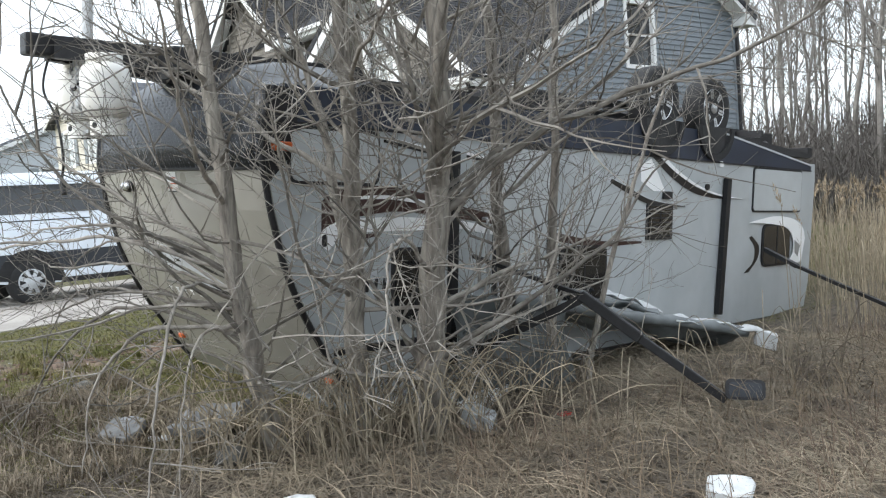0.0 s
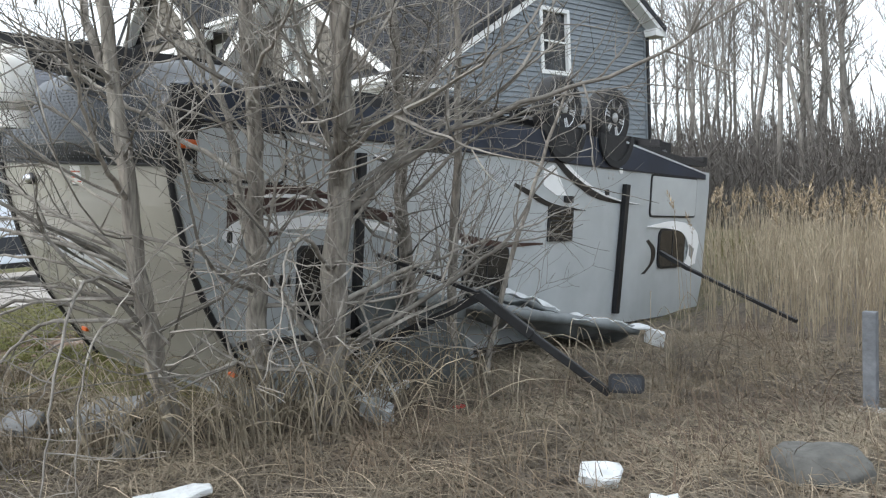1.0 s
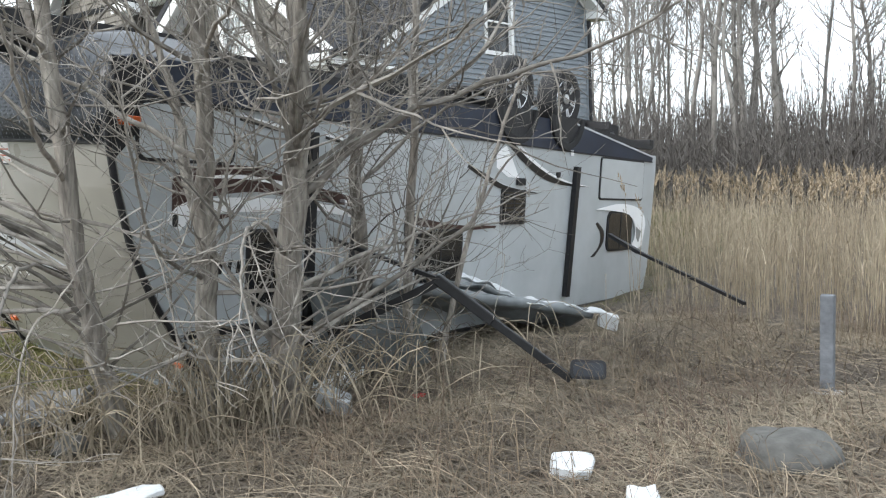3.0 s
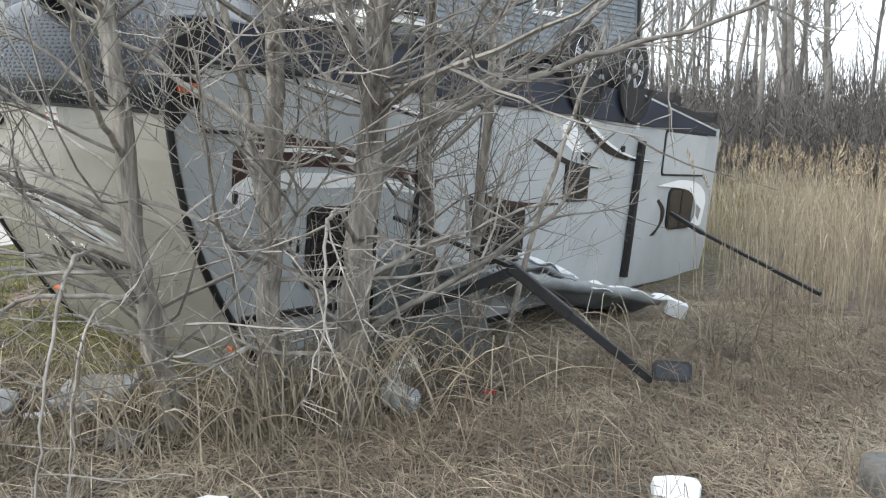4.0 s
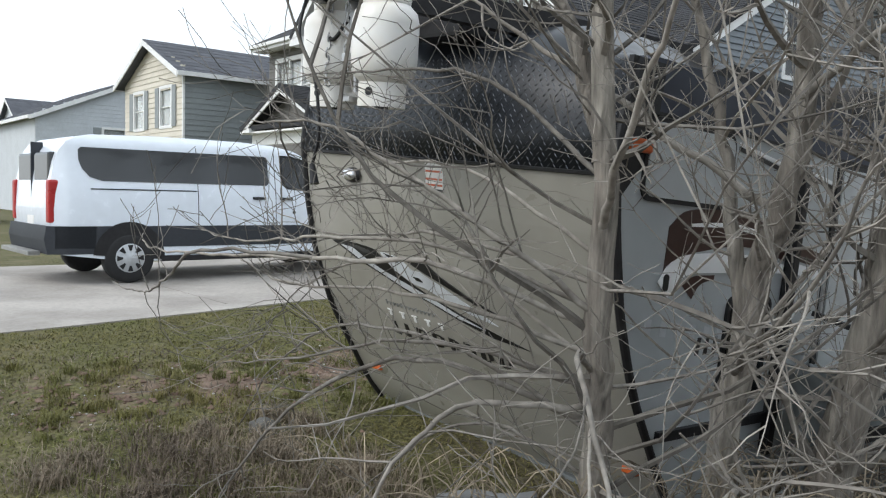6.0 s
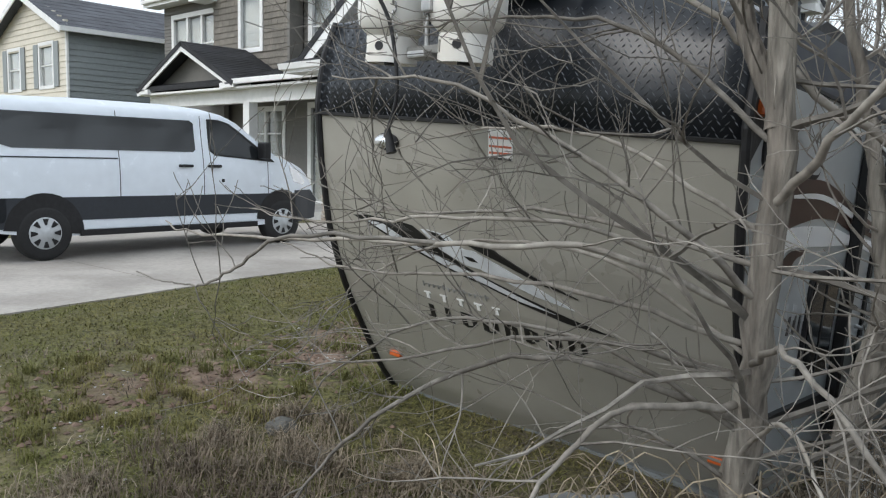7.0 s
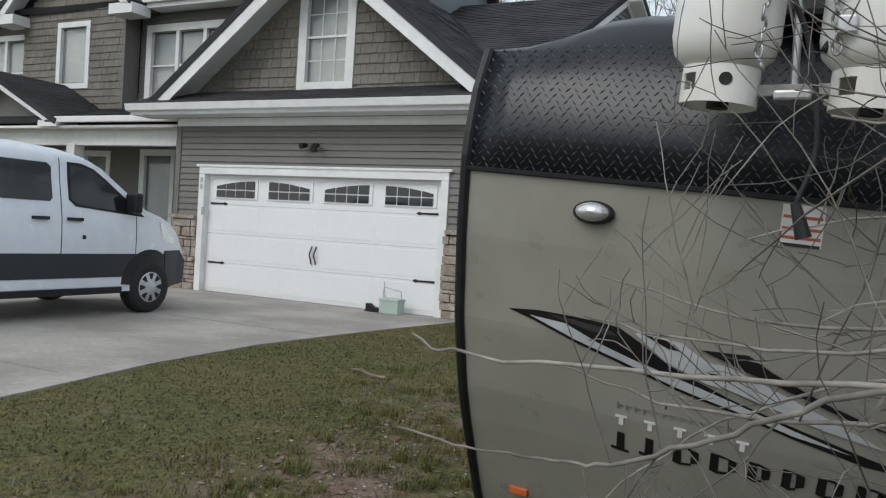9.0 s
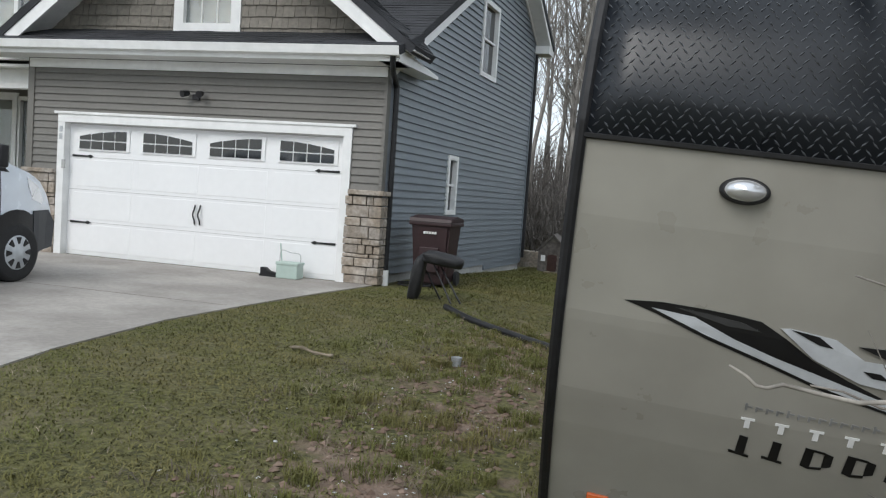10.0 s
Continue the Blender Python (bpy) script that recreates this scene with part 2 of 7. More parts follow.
# ---- mesh helpers ----
def thing(name, label, category, at=(0, 0, 0), group="", kind=""):
    ob = new(name)
    ob.empty_display_size = 0.2
    ob.location = at
    return tagged(ob, label, category, group, kind)


def part(name, bm, material, parent=None, label="", smooth=False):
    """Links a bmesh as one mesh object; its coordinates are those of the parent."""
    me = bpy.data.meshes.new(name)
    if smooth:
        for f in bm.faces:
            f.smooth = True
    bm.to_mesh(me)
    bm.free()
    me.materials.append(material)
    ob = new(name, me)
    if parent is not None:
        ob.parent = parent
    if label:
        ob["label"] = label
    return ob


def raw(name, V, F, material, parent=None, smooth=False):
    me = bpy.data.meshes.new(name)
    me.from_pydata(V, [], F)
    me.materials.append(material)
    if smooth:
        me.polygons.foreach_set("use_smooth", [True] * len(me.polygons))
    ob = new(name, me)
    if parent is not None:
        ob.parent = parent
    return ob


def box(lo, hi, bm=None, bevel=0.0):
    bm = bm or bmesh.new()
    r = bmesh.ops.create_cube(bm, size=1)
    c = [(a + b) / 2 for a, b in zip(lo, hi)]
    s = [abs(b - a) for a, b in zip(lo, hi)]
    for v in r["verts"]:
        v.co = Vector((c[0] + v.co.x * s[0], c[1] + v.co.y * s[1], c[2] + v.co.z * s[2]))
    if bevel:
        es = list({e for v in r["verts"] for e in v.link_edges})
        bmesh.ops.bevel(bm, geom=es, offset=bevel, segments=2, affect="EDGES", profile=0.6)
    return bm


def rod(p, q, r, r2=None, bm=None, n=12):
    bm = bm or bmesh.new()
    p, q = Vector(p), Vector(q)
    d = q - p
    m = Matrix.Translation((p + q) / 2) @ d.to_track_quat("Z", "Y").to_matrix().to_4x4()
    bmesh.ops.create_cone(bm, cap_ends=True, segments=n, radius1=r, radius2=r if r2 is None else r2, depth=d.length, matrix=m)
    return bm


def beam(p, q, w, h, bm=None, bevel=0.0):
    """A square bar from p to q, w wide, h high."""
    bm = bm or bmesh.new()
    p, q = Vector(p), Vector(q)
    d = q - p
    m = Matrix.Translation((p + q) / 2) @ d.to_track_quat("Y", "Z").to_matrix().to_4x4()
    r = bmesh.ops.create_cube(bm, size=1)
    for v in r["verts"]:
        v.co = m @ Vector((v.co.x * w, v.co.y * d.length, v.co.z * h))
    if bevel:
        es = list({e for v in r["verts"] for e in v.link_edges})
        bmesh.ops.bevel(bm, geom=es, offset=bevel, segments=1, affect="EDGES")
    return bm


def prism(pts, axis, a, b, bm=None, bevel=0.0):
    """A polygon in the two other axes, extruded along axis (0, 1 or 2) from a to b."""
    bm = bm or bmesh.new()

    def co(p, v):
        q = list(p)
        q.insert(axis, v)
        return Vector(q)
    lo = [bm.verts.new(co(p, a)) for p in pts]
    hi = [bm.verts.new(co(p, b)) for p in pts]
    fs = [bm.faces.new(lo), bm.faces.new(list(reversed(hi)))]
    k = len(pts)
    for i in range(k):
        fs.append(bm.faces.new((lo[i], hi[i], hi[(i + 1) % k], lo[(i + 1) % k])))
    bmesh.ops.recalc_face_normals(bm, faces=fs)
    if bevel:
        es = list({e for f in fs[:2] for e in f.edges})
        bmesh.ops.bevel(bm, geom=es, offset=bevel, segments=2, affect="EDGES")
    return bm


def spin(profile, bm=None, n=28, m=None):
    """A body turned round z: profile of (radius, z)."""
    bm = bm or bmesh.new()
    rings = []
    for r, z in profile:
        rings.append([bm.verts.new((r * math.cos(2 * math.pi * i / n), r * math.sin(2 * math.pi * i / n), z)) for i in range(n)])
    fs = []
    for a, b in zip(rings, rings[1:]):
        for i in range(n):
            fs.append(bm.faces.new((a[i], a[(i + 1) % n], b[(i + 1) % n], b[i])))
    for ring, flip in ((rings[0], True), (rings[-1], False)):
        if profile[0 if flip else -1][0] > 1e-4:
            fs.append(bm.faces.new(list(reversed(ring)) if flip else ring))
    bmesh.ops.recalc_face_normals(bm, faces=fs)
    if m is not None:
        bmesh.ops.transform(bm, matrix=m, verts=[v for ring in rings for v in ring])
    return bm


def soft_edges(bm):
    """Smooth faces that stay crisp along the sharp edges."""
    for f in bm.faces:
        f.smooth = True
    for e in bm.edges:
        e.smooth = e.is_manifold and e.calc_face_angle(0) < 0.5
    return bm


def rrect(x0, x1, y0, y1, r, k=4):
    """A rectangle with round corners."""
    out = []
    for cx, cy, a0 in ((x1 - r, y0 + r, -90), (x1 - r, y1 - r, 0), (x0 + r, y1 - r, 90), (x0 + r, y0 + r, 180)):
        for i in range(k + 1):
            a = radians(a0 + 90 * i / k)
            out.append((cx + r * math.cos(a), cy + r * math.sin(a)))
    return out


def tube(V, F, pts, radii, n=5):
    """Adds a tapering tube along pts to the lists V and F."""
    base = len(V)
    side = Vector((0.3, 0.9, 0.2))
    k = len(pts)
    for i, p in enumerate(pts):
        d = (pts[min(i + 1, k - 1)] - pts[max(i - 1, 0)])
        if d.length < 1e-9:
            d = Vector((0, 0, 1))
        d.normalize()
        u = d.cross(side)
        if u.length < 1e-3:
            u = d.cross(Vector((1, 0, 0)))
        u.normalize()
        w = d.cross(u)
        for j in range(n):
            a = 2 * math.pi * j / n
            q = p + (u * math.cos(a) + w * math.sin(a)) * radii[i]
            V.append((q.x, q.y, q.z))
    for i in range(k - 1):
        for j in range(n):
            a, b = base + i * n + j, base + i * n + (j + 1) % n
            F.append((a, b, b + n, a + n))
    F.append(tuple(base + (k - 1) * n + j for j in range(n)))


def pipe(pts, r, n=8):
    V, F = [], []
    ps = [Vector(p) for p in pts]
    tube(V, F, ps, [r] * len(ps), n)
    bm = bmesh.new()
    vs = [bm.verts.new(v) for v in V]
    for f in F:
        bm.faces.new([vs[i] for i in f])
    bm.faces.new([vs[i] for i in reversed(range(n))])
    return bm


def curve_pts(pts, steps=6):
    """Smooth line through pts (Catmull-Rom)."""
    ps = [Vector(p) for p in pts]
    ps = [ps[0] * 2 - ps[1]] + ps + [ps[-1] * 2 - ps[-2]]
    out = []
    for i in range(1, len(ps) - 2):
        a, b, c, d = ps[i - 1:i + 3]
        for s in range(steps):
            t = s / steps
            out.append(0.5 * (2 * b + (c - a) * t + (2 * a - 5 * b + 4 * c - d) * t * t + (3 * b - a - 3 * c + d) * t ** 3))
    out.append(ps[-2])
    return out


# ---- ground ----
def sm(a, b, x):
    t = min(1, max(0, (x - a) / (b - a)))
    return t * t * (3 - 2 * t)


def gz(x, y):
    """Height of the ground: level lawn by the house, a shallow swale on the wild side."""
    low = 0.61 - 0.035 * min(8, max(0, y - 4)) - 0.05 * sm(2, 8, x)
    lump = 0.05 * noise.noise(Vector((x * 0.6, y * 0.6, 0.3))) + 0.018 * noise.noise(Vector((x * 2.3, y * 2.3, 1.7)))
    k = sm(-3.2, -9.3, x)
    h = low * (1 - k) + (0.87 - 0.26 * sm(12.3, 20.5, y)) * k
    return h + lump * (1 - sm(-8.6, -10.0, x))


def build_ground():
    def axis(lo, hi, step, far):
        a = list(np.arange(lo, hi + 1e-6, step))
        ext = [4, 10, 20, 45, 90, 200, far]
        return [lo - e for e in reversed(ext)] + a + [hi + e for e in ext]
    xs, ys = axis(-18, 10, 0.2, 900), axis(-4, 26, 0.2, 900)
    V = [(x, y, gz(x, y)) for y in ys for x in xs]
    nx = len(xs)
    F = [(j * nx + i, j * nx + i + 1, (j + 1) * nx + i + 1, (j + 1) * nx + i) for j in range(len(ys) - 1) for i in range(nx - 1)]
    g = raw("ground", V, F, GROUND, smooth=True)
    tagged(g, "green lawn that turns into matted brown dead grass with bare soil", "ground", kind="structure")


build_ground()


# the driveway's lawn-side edge
DRIVE_X = (-9.6, -9.9, -10.05, -10.3, -10.58, -10.7, -10.6, -10.42, -10.2)
DRIVE_Y = (-14, 1.0, 2.6, 4.2, 5.6, 7.2, 8.6, 10.2, 11.57)


def build_driveway():
    edge = list(zip(DRIVE_X, DRIVE_Y))
    left = [(-16.6, 11.57), (-16.6, -14)]
    bm = prism(edge + left, 2, 0.60, 0.885)
    d = part("driveway", bm, CONCRETE)
    tagged(d, "pale grey concrete driveway slab with control joints", "driveway", kind="structure")
    for y in (1.2, 4.8, 8.4):
        part("control_joint", box((-16.58, y - 0.003, 0.87), (-9.95 if y < 3 else -10.75, y + 0.003, 0.887)), MORTAR, d)


build_driveway()


# ---- the overturned trailer ----
# Local frame: x across (0 at the near side), y back from the nose, z up as it lies (0 along the lower skirt line, now on top).
def nose(z):
    """How far the front curves back at that height."""
    rows = [(-2.06, 0.80), (-1.87, 0.63), (-1.75, 0.55), (-1.4, 0.33), (-1.25, 0.25), (-0.95, 0.13), (-0.6, 0.05), (-0.25, 0.0), (0.0, 0.02), (0.17, 0.08)]
    for (a, u), (b, v) in zip(rows, rows[1:]):
        if z <= b:
            return u + (v - u) * (z - a) / (b - a) + 0.055 * max(0, -z - 0.3)
    return rows[-1][1]


def lead(x, z):
    """The front's line: a little skewed and swelling forward."""
    return nose(z) + 0.055 * x - 0.05 * (1 - ((x + 1.19) / 1.19) ** 2)


W, L, ROOF = 2.38, 7.95, -2.0
TRAILER = thing("travel_trailer", "overturned beige and grey travel trailer lying on its roof", "travel trailer")
TRAILER.matrix_world = Matrix.Translation((-4.07, 3.45, 2.655)) @ Matrix.Rotation(radians(3.8), 4, "Y") @ Matrix.Rotation(radians(-3.4), 4, "X")


def side_outline():
    zs = [ROOF + (0 - ROOF) * i / 14 for i in range(15)]
    pts = [(nose(z) + 0.02, z) for z in zs]
    return pts + [(L, 0.0), (L + 0.02, -0.2), (L - 0.04, -1.5), (L - 0.14, -1.85), (L - 0.35, ROOF)]


def front_sheet(z0, z1, name, material, nx=24, nz=44, off=0.0, label=""):
    V, F = [], []
    for j in range(nz + 1):
        z = z0 + (z1 - z0) * j / nz
        for i in range(nx + 1):
            x = -W + W * i / nx
            V.append((x, lead(x, z) - off, z))
    for j in range(nz + 1):
        z = z0 + (z1 - z0) * j / nz
        for i in range(nx + 1):
            x = -W + W * i / nx
            V.append((x, lead(x, z) - off + 0.03, z))
    k = nx + 1
    q = k * (nz + 1)
    for j in range(nz):
        for i in range(nx):
            a = j * k + i
            F.append((a, a + 1, a + k + 1, a + k))
            F.append((a + q, a + k + q, a + k + 1 + q, a + 1 + q))
    for i in range(nx):
        F.append((i, i + q, i + 1 + q, i + 1))
        a = nz * k + i
        F.append((a, a + 1, a + 1 + q, a + q))
    for j in range(nz):
        a, b = j * k, j * k + nx
        F.append((a, a + k, a + k + q, a + q))
        F.append((b, b + q, b + k + q, b + k))
    ob = raw(name, V, F, material, TRAILER, smooth=False)
    if label:
        ob["label"] = label
    return ob


def strip_on_front(poly, name, material, parent, off=0.004, dx=-0.03, dz=0.02):
    """A flat decal laid on the curved front: polygon in (x, z), cut fine enough to follow it."""
    bm = bmesh.new()
    f = bm.faces.new([bm.verts.new((x + dx, 0, z + dz)) for x, z in poly])
    for k in range(1, 16):
        x = -W + W * k / 16
        bmesh.ops.bisect_plane(bm, geom=bm.verts[:] + bm.edges[:] + bm.faces[:], plane_co=(x, 0, 0), plane_no=(1, 0, 0))
    for k in range(1, 26):
        z = -2.0 + 2.0 * k / 26
        bmesh.ops.bisect_plane(bm, geom=bm.verts[:] + bm.edges[:] + bm.faces[:], plane_co=(0, 0, z), plane_no=(0, 0, 1))
    r = bmesh.ops.extrude_face_region(bm, geom=bm.faces[:])
    top = {v for v in r["geom"] if isinstance(v, bmesh.types.BMVert)}
    for v in bm.verts:
        v.co.y = lead(v.co.x, v.co.z) - (off if v in top else -0.01)
    bmesh.ops.recalc_face_normals(bm, faces=bm.faces[:])
    return part(name, bm, material, parent)


def build_trailer():
    T = TRAILER
    side = part("side_wall", prism(side_outline(), 0, -0.04, 0.0), SIDING_RV, T, "light grey fibreglass side wall")
    part("side_wall", prism(side_outline(), 0, -W, -W + 0.04), SIDING_RV, T)
    cap = front_sheet(ROOF, -0.33, "front_cap", CAP, label="beige moulded front cap")
    part("rear_wall", box((-W + 0.04, L - 0.1, ROOF + 0.2), (-0.04, L - 0.02, 0.0)), SIDING_RV, T)
    part("roof_sheet", box((-W + 0.05, 0.7, ROOF - 0.03), (-0.05, L - 0.3, ROOF + 0.03)), AWNING, T)
    # the lower front: diamond plate that rolls over into the belly
    prof = [(0.0, -0.33), (0.0, -0.15), (0.02, 0.02), (0.08, 0.17), (0.15, 0.30), (0.28, 0.38), (0.5, 0.43), (0.95, 0.44)]
    corner = lambda x, z: z if z < 0.17 else 0.17 + (z - 0.17) * min(1, max(0, (1.19 - abs(x + 1.19)) / 0.5))  # noqa: E731
    V, F, nx = [], [], 16
    for y, z in prof:
        for i in range(nx + 1):
            x = -W + W * i / nx
            V.append((x, y + 0.055 * x - 0.05 * (1 - ((x + 1.19) / 1.19) ** 2) - 0.004, corner(x, z)))
    for j in range(len(prof) - 1):
        for i in range(nx):
            a = j * (nx + 1) + i
            F.append((a, a + 1, a + nx + 2, a + nx + 1))
    plate = raw("diamond_plate", V, F, PLATE, T, smooth=True)
    plate["label"] = "black diamond tread plate apron"
    sol = plate.modifiers.new("thick", "SOLIDIFY")
    sol.thickness = 0.02
    sol.offset = -1
    # raised lozenges of the tread
    V, F = [], []
    dz, dx = 0.0245, 0.034
    rows = int(0.56 / dz)
    for r in range(rows):
        z = -0.315 + r * dz
        for c in range(int(W / dx)):
            x = -W + 0.03 + c * dx + (0.5 * dx if r % 2 else 0)
            if x > -0.03:
                continue
            s = 1 if (r + c) % 2 else -1
            ll, ww = 0.0145, 0.0032
            zz = z
            # follow the roll of the sheet
            if zz <= 0.17:
                y0 = next(u + (v - u) * (zz - a) / (b - a) for (u, a), (v, b) in zip(prof, prof[1:]) if zz <= b)
            else:
                y0 = 0.08 + 0.07 * (zz - 0.17) / 0.13
            yb = y0 + 0.055 * x - 0.05 * (1 - ((x + 1.19) / 1.19) ** 2) - 0.004
            zb = corner(x, zz)
            k = len(V)
            for a, b, h in ((-ll, 0, 0), (0, ww, 0), (ll, 0, 0), (0, -ww, 0), (0, 0, 0.004)):
                u = (a + s * 0 - b * s) * 0.74
                w = (a * s + b) * 0.74
                V.append((x + u, yb - 0.001 - h, zb + w))
            F.extend(((k, k + 1, k + 4), (k + 1, k + 2, k + 4), (k + 2, k + 3, k + 4), (k + 3, k, k + 4)))
    raw("tread", V, F, TREAD, plate)["kind"] = "stuff"
    # black seam between plate and cap, and the corner mouldings
    part("seam_trim", pipe([(-W + W * i / 16, lead(-W + W * i / 16, -0.33) - 0.008, -0.33) for i in range(17)], 0.013, 6), BLACK, T)
    for x in (-W, 0.0):
        pts = [(x, lead(x, z) - 0.004, z) for z in [ROOF + (0.17 - ROOF) * i / 24 for i in range(25)]]
        part("corner_moulding", pipe(pts, 0.022, 8), BLACK, T, "black rubber corner moulding")
    # skirt and belly
    part("skirt", prism([(0.1, -0.03), (3.0, -0.05), (L - 0.12, -0.085), (L - 0.10, -0.02), (5.7, 0.235), (4.9, 0.25), (0.14, 0.20)], 0, -0.06, 0.004), NAVY, T, "dark blue lower skirt")
    part("skirt", prism([(0.1, 0.0), (L, 0.0), (L, 0.10), (6.2, 0.20), (0.14, 0.20)], 0, -W + 0.02, -W + 0.06), NAVY, T)
    part("skirt_edge", beam((0.0, 0.12, -0.035), (0.0, L - 0.12, -0.09), 0.03, 0.014), BLACK, T)
    part("edge_line", beam((0.0, 5.66, 0.240), (0.0, L - 0.10, -0.022), 0.022, 0.02), SILVER, T)
    part("belly", prism([(0.4, 0.1), (L, 0.08), (L, 0.13), (6.2, 0.24), (0.9, 0.30)], 0, -W + 0.06, -0.06), BELLY, T, "black underbelly sheeting")
    for x in (-W / 2 - 0.62, -W / 2 + 0.62):
        part("frame_rail", box((x - 0.04, 0.5, 0.26), (x + 0.04, L - 0.1, 0.40)), BLACK, T, "black steel chassis rail")
    for y in (0.9, 2.2, 3.4, 5.8, 6.9):
        part("cross_member", box((-W + 0.2, y - 0.03, 0.28), (-0.2, y + 0.03, 0.37)), BLACK, T)
    # A-frame tongue with its coupler
    for sx in (-1, 1):
        part("tongue_rail", beam((-W / 2 + sx * 0.72, 1.1, 0.38), (-W / 2 + sx * 0.07, -0.85, 0.42), 0.07, 0.14), BLACK, T, "black steel tongue rail")
    part("coupler", box((-W / 2 - 0.07, -1.02, 0.36), (-W / 2 + 0.07, -0.7, 0.50), bevel=0.02), BLACK, T)
    part("jack_post", rod((-W / 2, -0.62, 0.2), (-W / 2, -0.62, 0.95), 0.035), STEEL, T, "galvanised tongue jack")
    part("battery_tray", box((-W / 2 - 0.2, -0.12, 0.3), (-W / 2 + 0.2, 0.3, 0.52), bevel=0.02), BLACK, T)
    part("step_frame", box((-0.5, 2.3, 0.22), (-0.04, 3.0, 0.42), bevel=0.02), BLACK, T)
    part("drain_pipe", pipe(curve_pts([(-0.5, 3.6, 0.3), (-0.35, 3.7, 0.42), (-0.3, 4.2, 0.44), (-0.32, 5.0, 0.36)]), 0.04), BLACK, T)
    part("water_tank", box((-W + 0.5, 2.0, 0.28), (-0.75, 3.6, 0.44), bevel=0.04), BELLY, T)
    part("stabiliser", beam((-0.25, 7.2, 0.16), (-0.6, 7.75, 0.3), 0.05, 0.05), BLACK, T)
    part("stabiliser", beam((-0.3, 0.95, 0.3), (-0.75, 1.7, 0.4), 0.05, 0.05), BLACK, T)
    part("bumper", box((-W + 0.1, L + 0.02, 0.1), (-0.1, L + 0.14, 0.22), bevel=0.01), BLACK, T)
    # axles and the four wheels
    for y in (4.45, 5.47):
        part("axle", rod((-W + 0.1, y, 0.50), (-0.1, y, 0.50), 0.04), BLACK, T)
        part("leaf_spring", pipe(curve_pts([(-0.42, y - 0.4, 0.40), (-0.42, y, 0.47), (-0.42, y + 0.4, 0.40)]), 0.035), BLACK, T)
        for x, sx in ((-0.14, 1), (-W + 0.14, -1)):
            m = Matrix.Translation((x, y, 0.50)) @ Matrix.Rotation(radians(90 * sx), 4, "Y")
            w = part("wheel", spin([(0.20, -0.09), (0.27, -0.105), (0.315, -0.10), (0.33, -0.075), (0.335, -0.03), (0.335, 0.03), (0.33, 0.075), (0.315, 0.10), (0.27, 0.105), (0.205, 0.09)], n=40, m=m), RUBBER, T, "trailer wheel with black tyre", smooth=True)
            part("rim", spin([(0.205, -0.08), (0.21, 0.085), (0.19, 0.09), (0.18, 0.04), (0.05, 0.03), (0.0, 0.03)], n=32, m=m), BLACK, w, "black rim barrel", smooth=True)
            bm = bmesh.new()
            for i in range(6):
                a = 2 * math.pi * i / 6 + 0.3
                for b in (-0.10, 0.10):
                    p = Vector((0.05 * math.cos(a + b * 2), 0.05 * math.sin(a + b * 2), 0.075))
                    q = Vector((0.195 * math.cos(a + b), 0.195 * math.sin(a + b), 0.088))
                    beam(p, q, 0.022, 0.02, bm)
            spin([(0.19, 0.075), (0.205, 0.095), (0.212, 0.085)], bm, 32)
            spin([(0.06, 0.06), (0.055, 0.1), (0.0, 0.105)], bm, 18)
            bmesh.ops.transform(bm, matrix=m, verts=bm.verts[:])
            part("spokes", bm, ALLOY, w, "polished alloy spokes")
    # fender skirts over the wheels
    for y in (4.45, 5.47):
        pts = [(y - 0.05 + 0.37 * math.cos(radians(180 + a)), 0.30 + 0.36 * math.sin(radians(180 + a))) for a in range(0, 181, 12)]
        inner = [(y - 0.05 + 0.31 * math.cos(radians(360 - a)), 0.30 + 0.29 * math.sin(radians(360 - a))) for a in range(0, 181, 12)]
        part("wheel_arch", prism(pts + inner, 0, -0.02, 0.035), RUBBER, T, "black rubber wheel arch lip")
        part("wheel_well", prism(inner, 0, -0.03, 0.007), BELLY, T)

    # --- things on the near side ---
    def patch(poly, name, material, a=0.002, b=0.008, parent=T, bevel=0.0, label=""):
        return part(name, prism(poly, 0, a, b, bevel=bevel), material, parent, label)

    def hatch(y0, y1, z0, z1, r=0.06, w=0.022):
        patch(rrect(y0, y1, z0, z1, r), "hatch_frame", BLACK, 0.001, 0.012, label="black hatch gasket")
        patch(rrect(y0 + w, y1 - w, z0 + w, z1 - w, r * 0.8), "hatch_door", HATCH_RV, 0.002, 0.020, label="grey luggage hatch")

    def window(y0, y1, z0, z1, r=0.08, name="window"):
        w = patch(rrect(y0, y1, z0, z1, r), name, BLACK, 0.001, 0.02, label="black framed tinted window")
        part("pane", prism(rrect(y0 + 0.025, y1 - 0.025, z0 + 0.025, z1 - 0.025, r * 0.7), 0, 0.004, 0.024), DARK_GLASS, w)
        part("mullion", box((0.004, (y0 + y1) / 2 - 0.008, z0 + 0.02), (0.028, (y0 + y1) / 2 + 0.008, z1 - 0.02)), BLACK, w)

    hatch(0.18, 0.91, -0.425, -0.05, 0.07)
    hatch(6.31, 7.57, -0.61, -0.09, 0.05)
    window(1.03, 1.47, -1.405, -0.855, 0.06)
    window(2.88, 3.55, -1.39, -0.90)
    window(4.18, 4.63, -0.875, -0.52, 0.015)
    window(6.58, 7.30, -1.25, -0.75, 0.10)
    # refrigerator vent and the small lamp over it
    part("vent_cover", box((0.002, 4.45, -0.475), (0.03, 4.60, -0.40), bevel=0.006), BLACK, T, "black louvred vent")
    for k in range(7):
        part("louvre", box((0.02, 4.22, -0.845 + k * 0.044), (0.034, 4.59, -0.832 + k * 0.044)), BLACK, T)
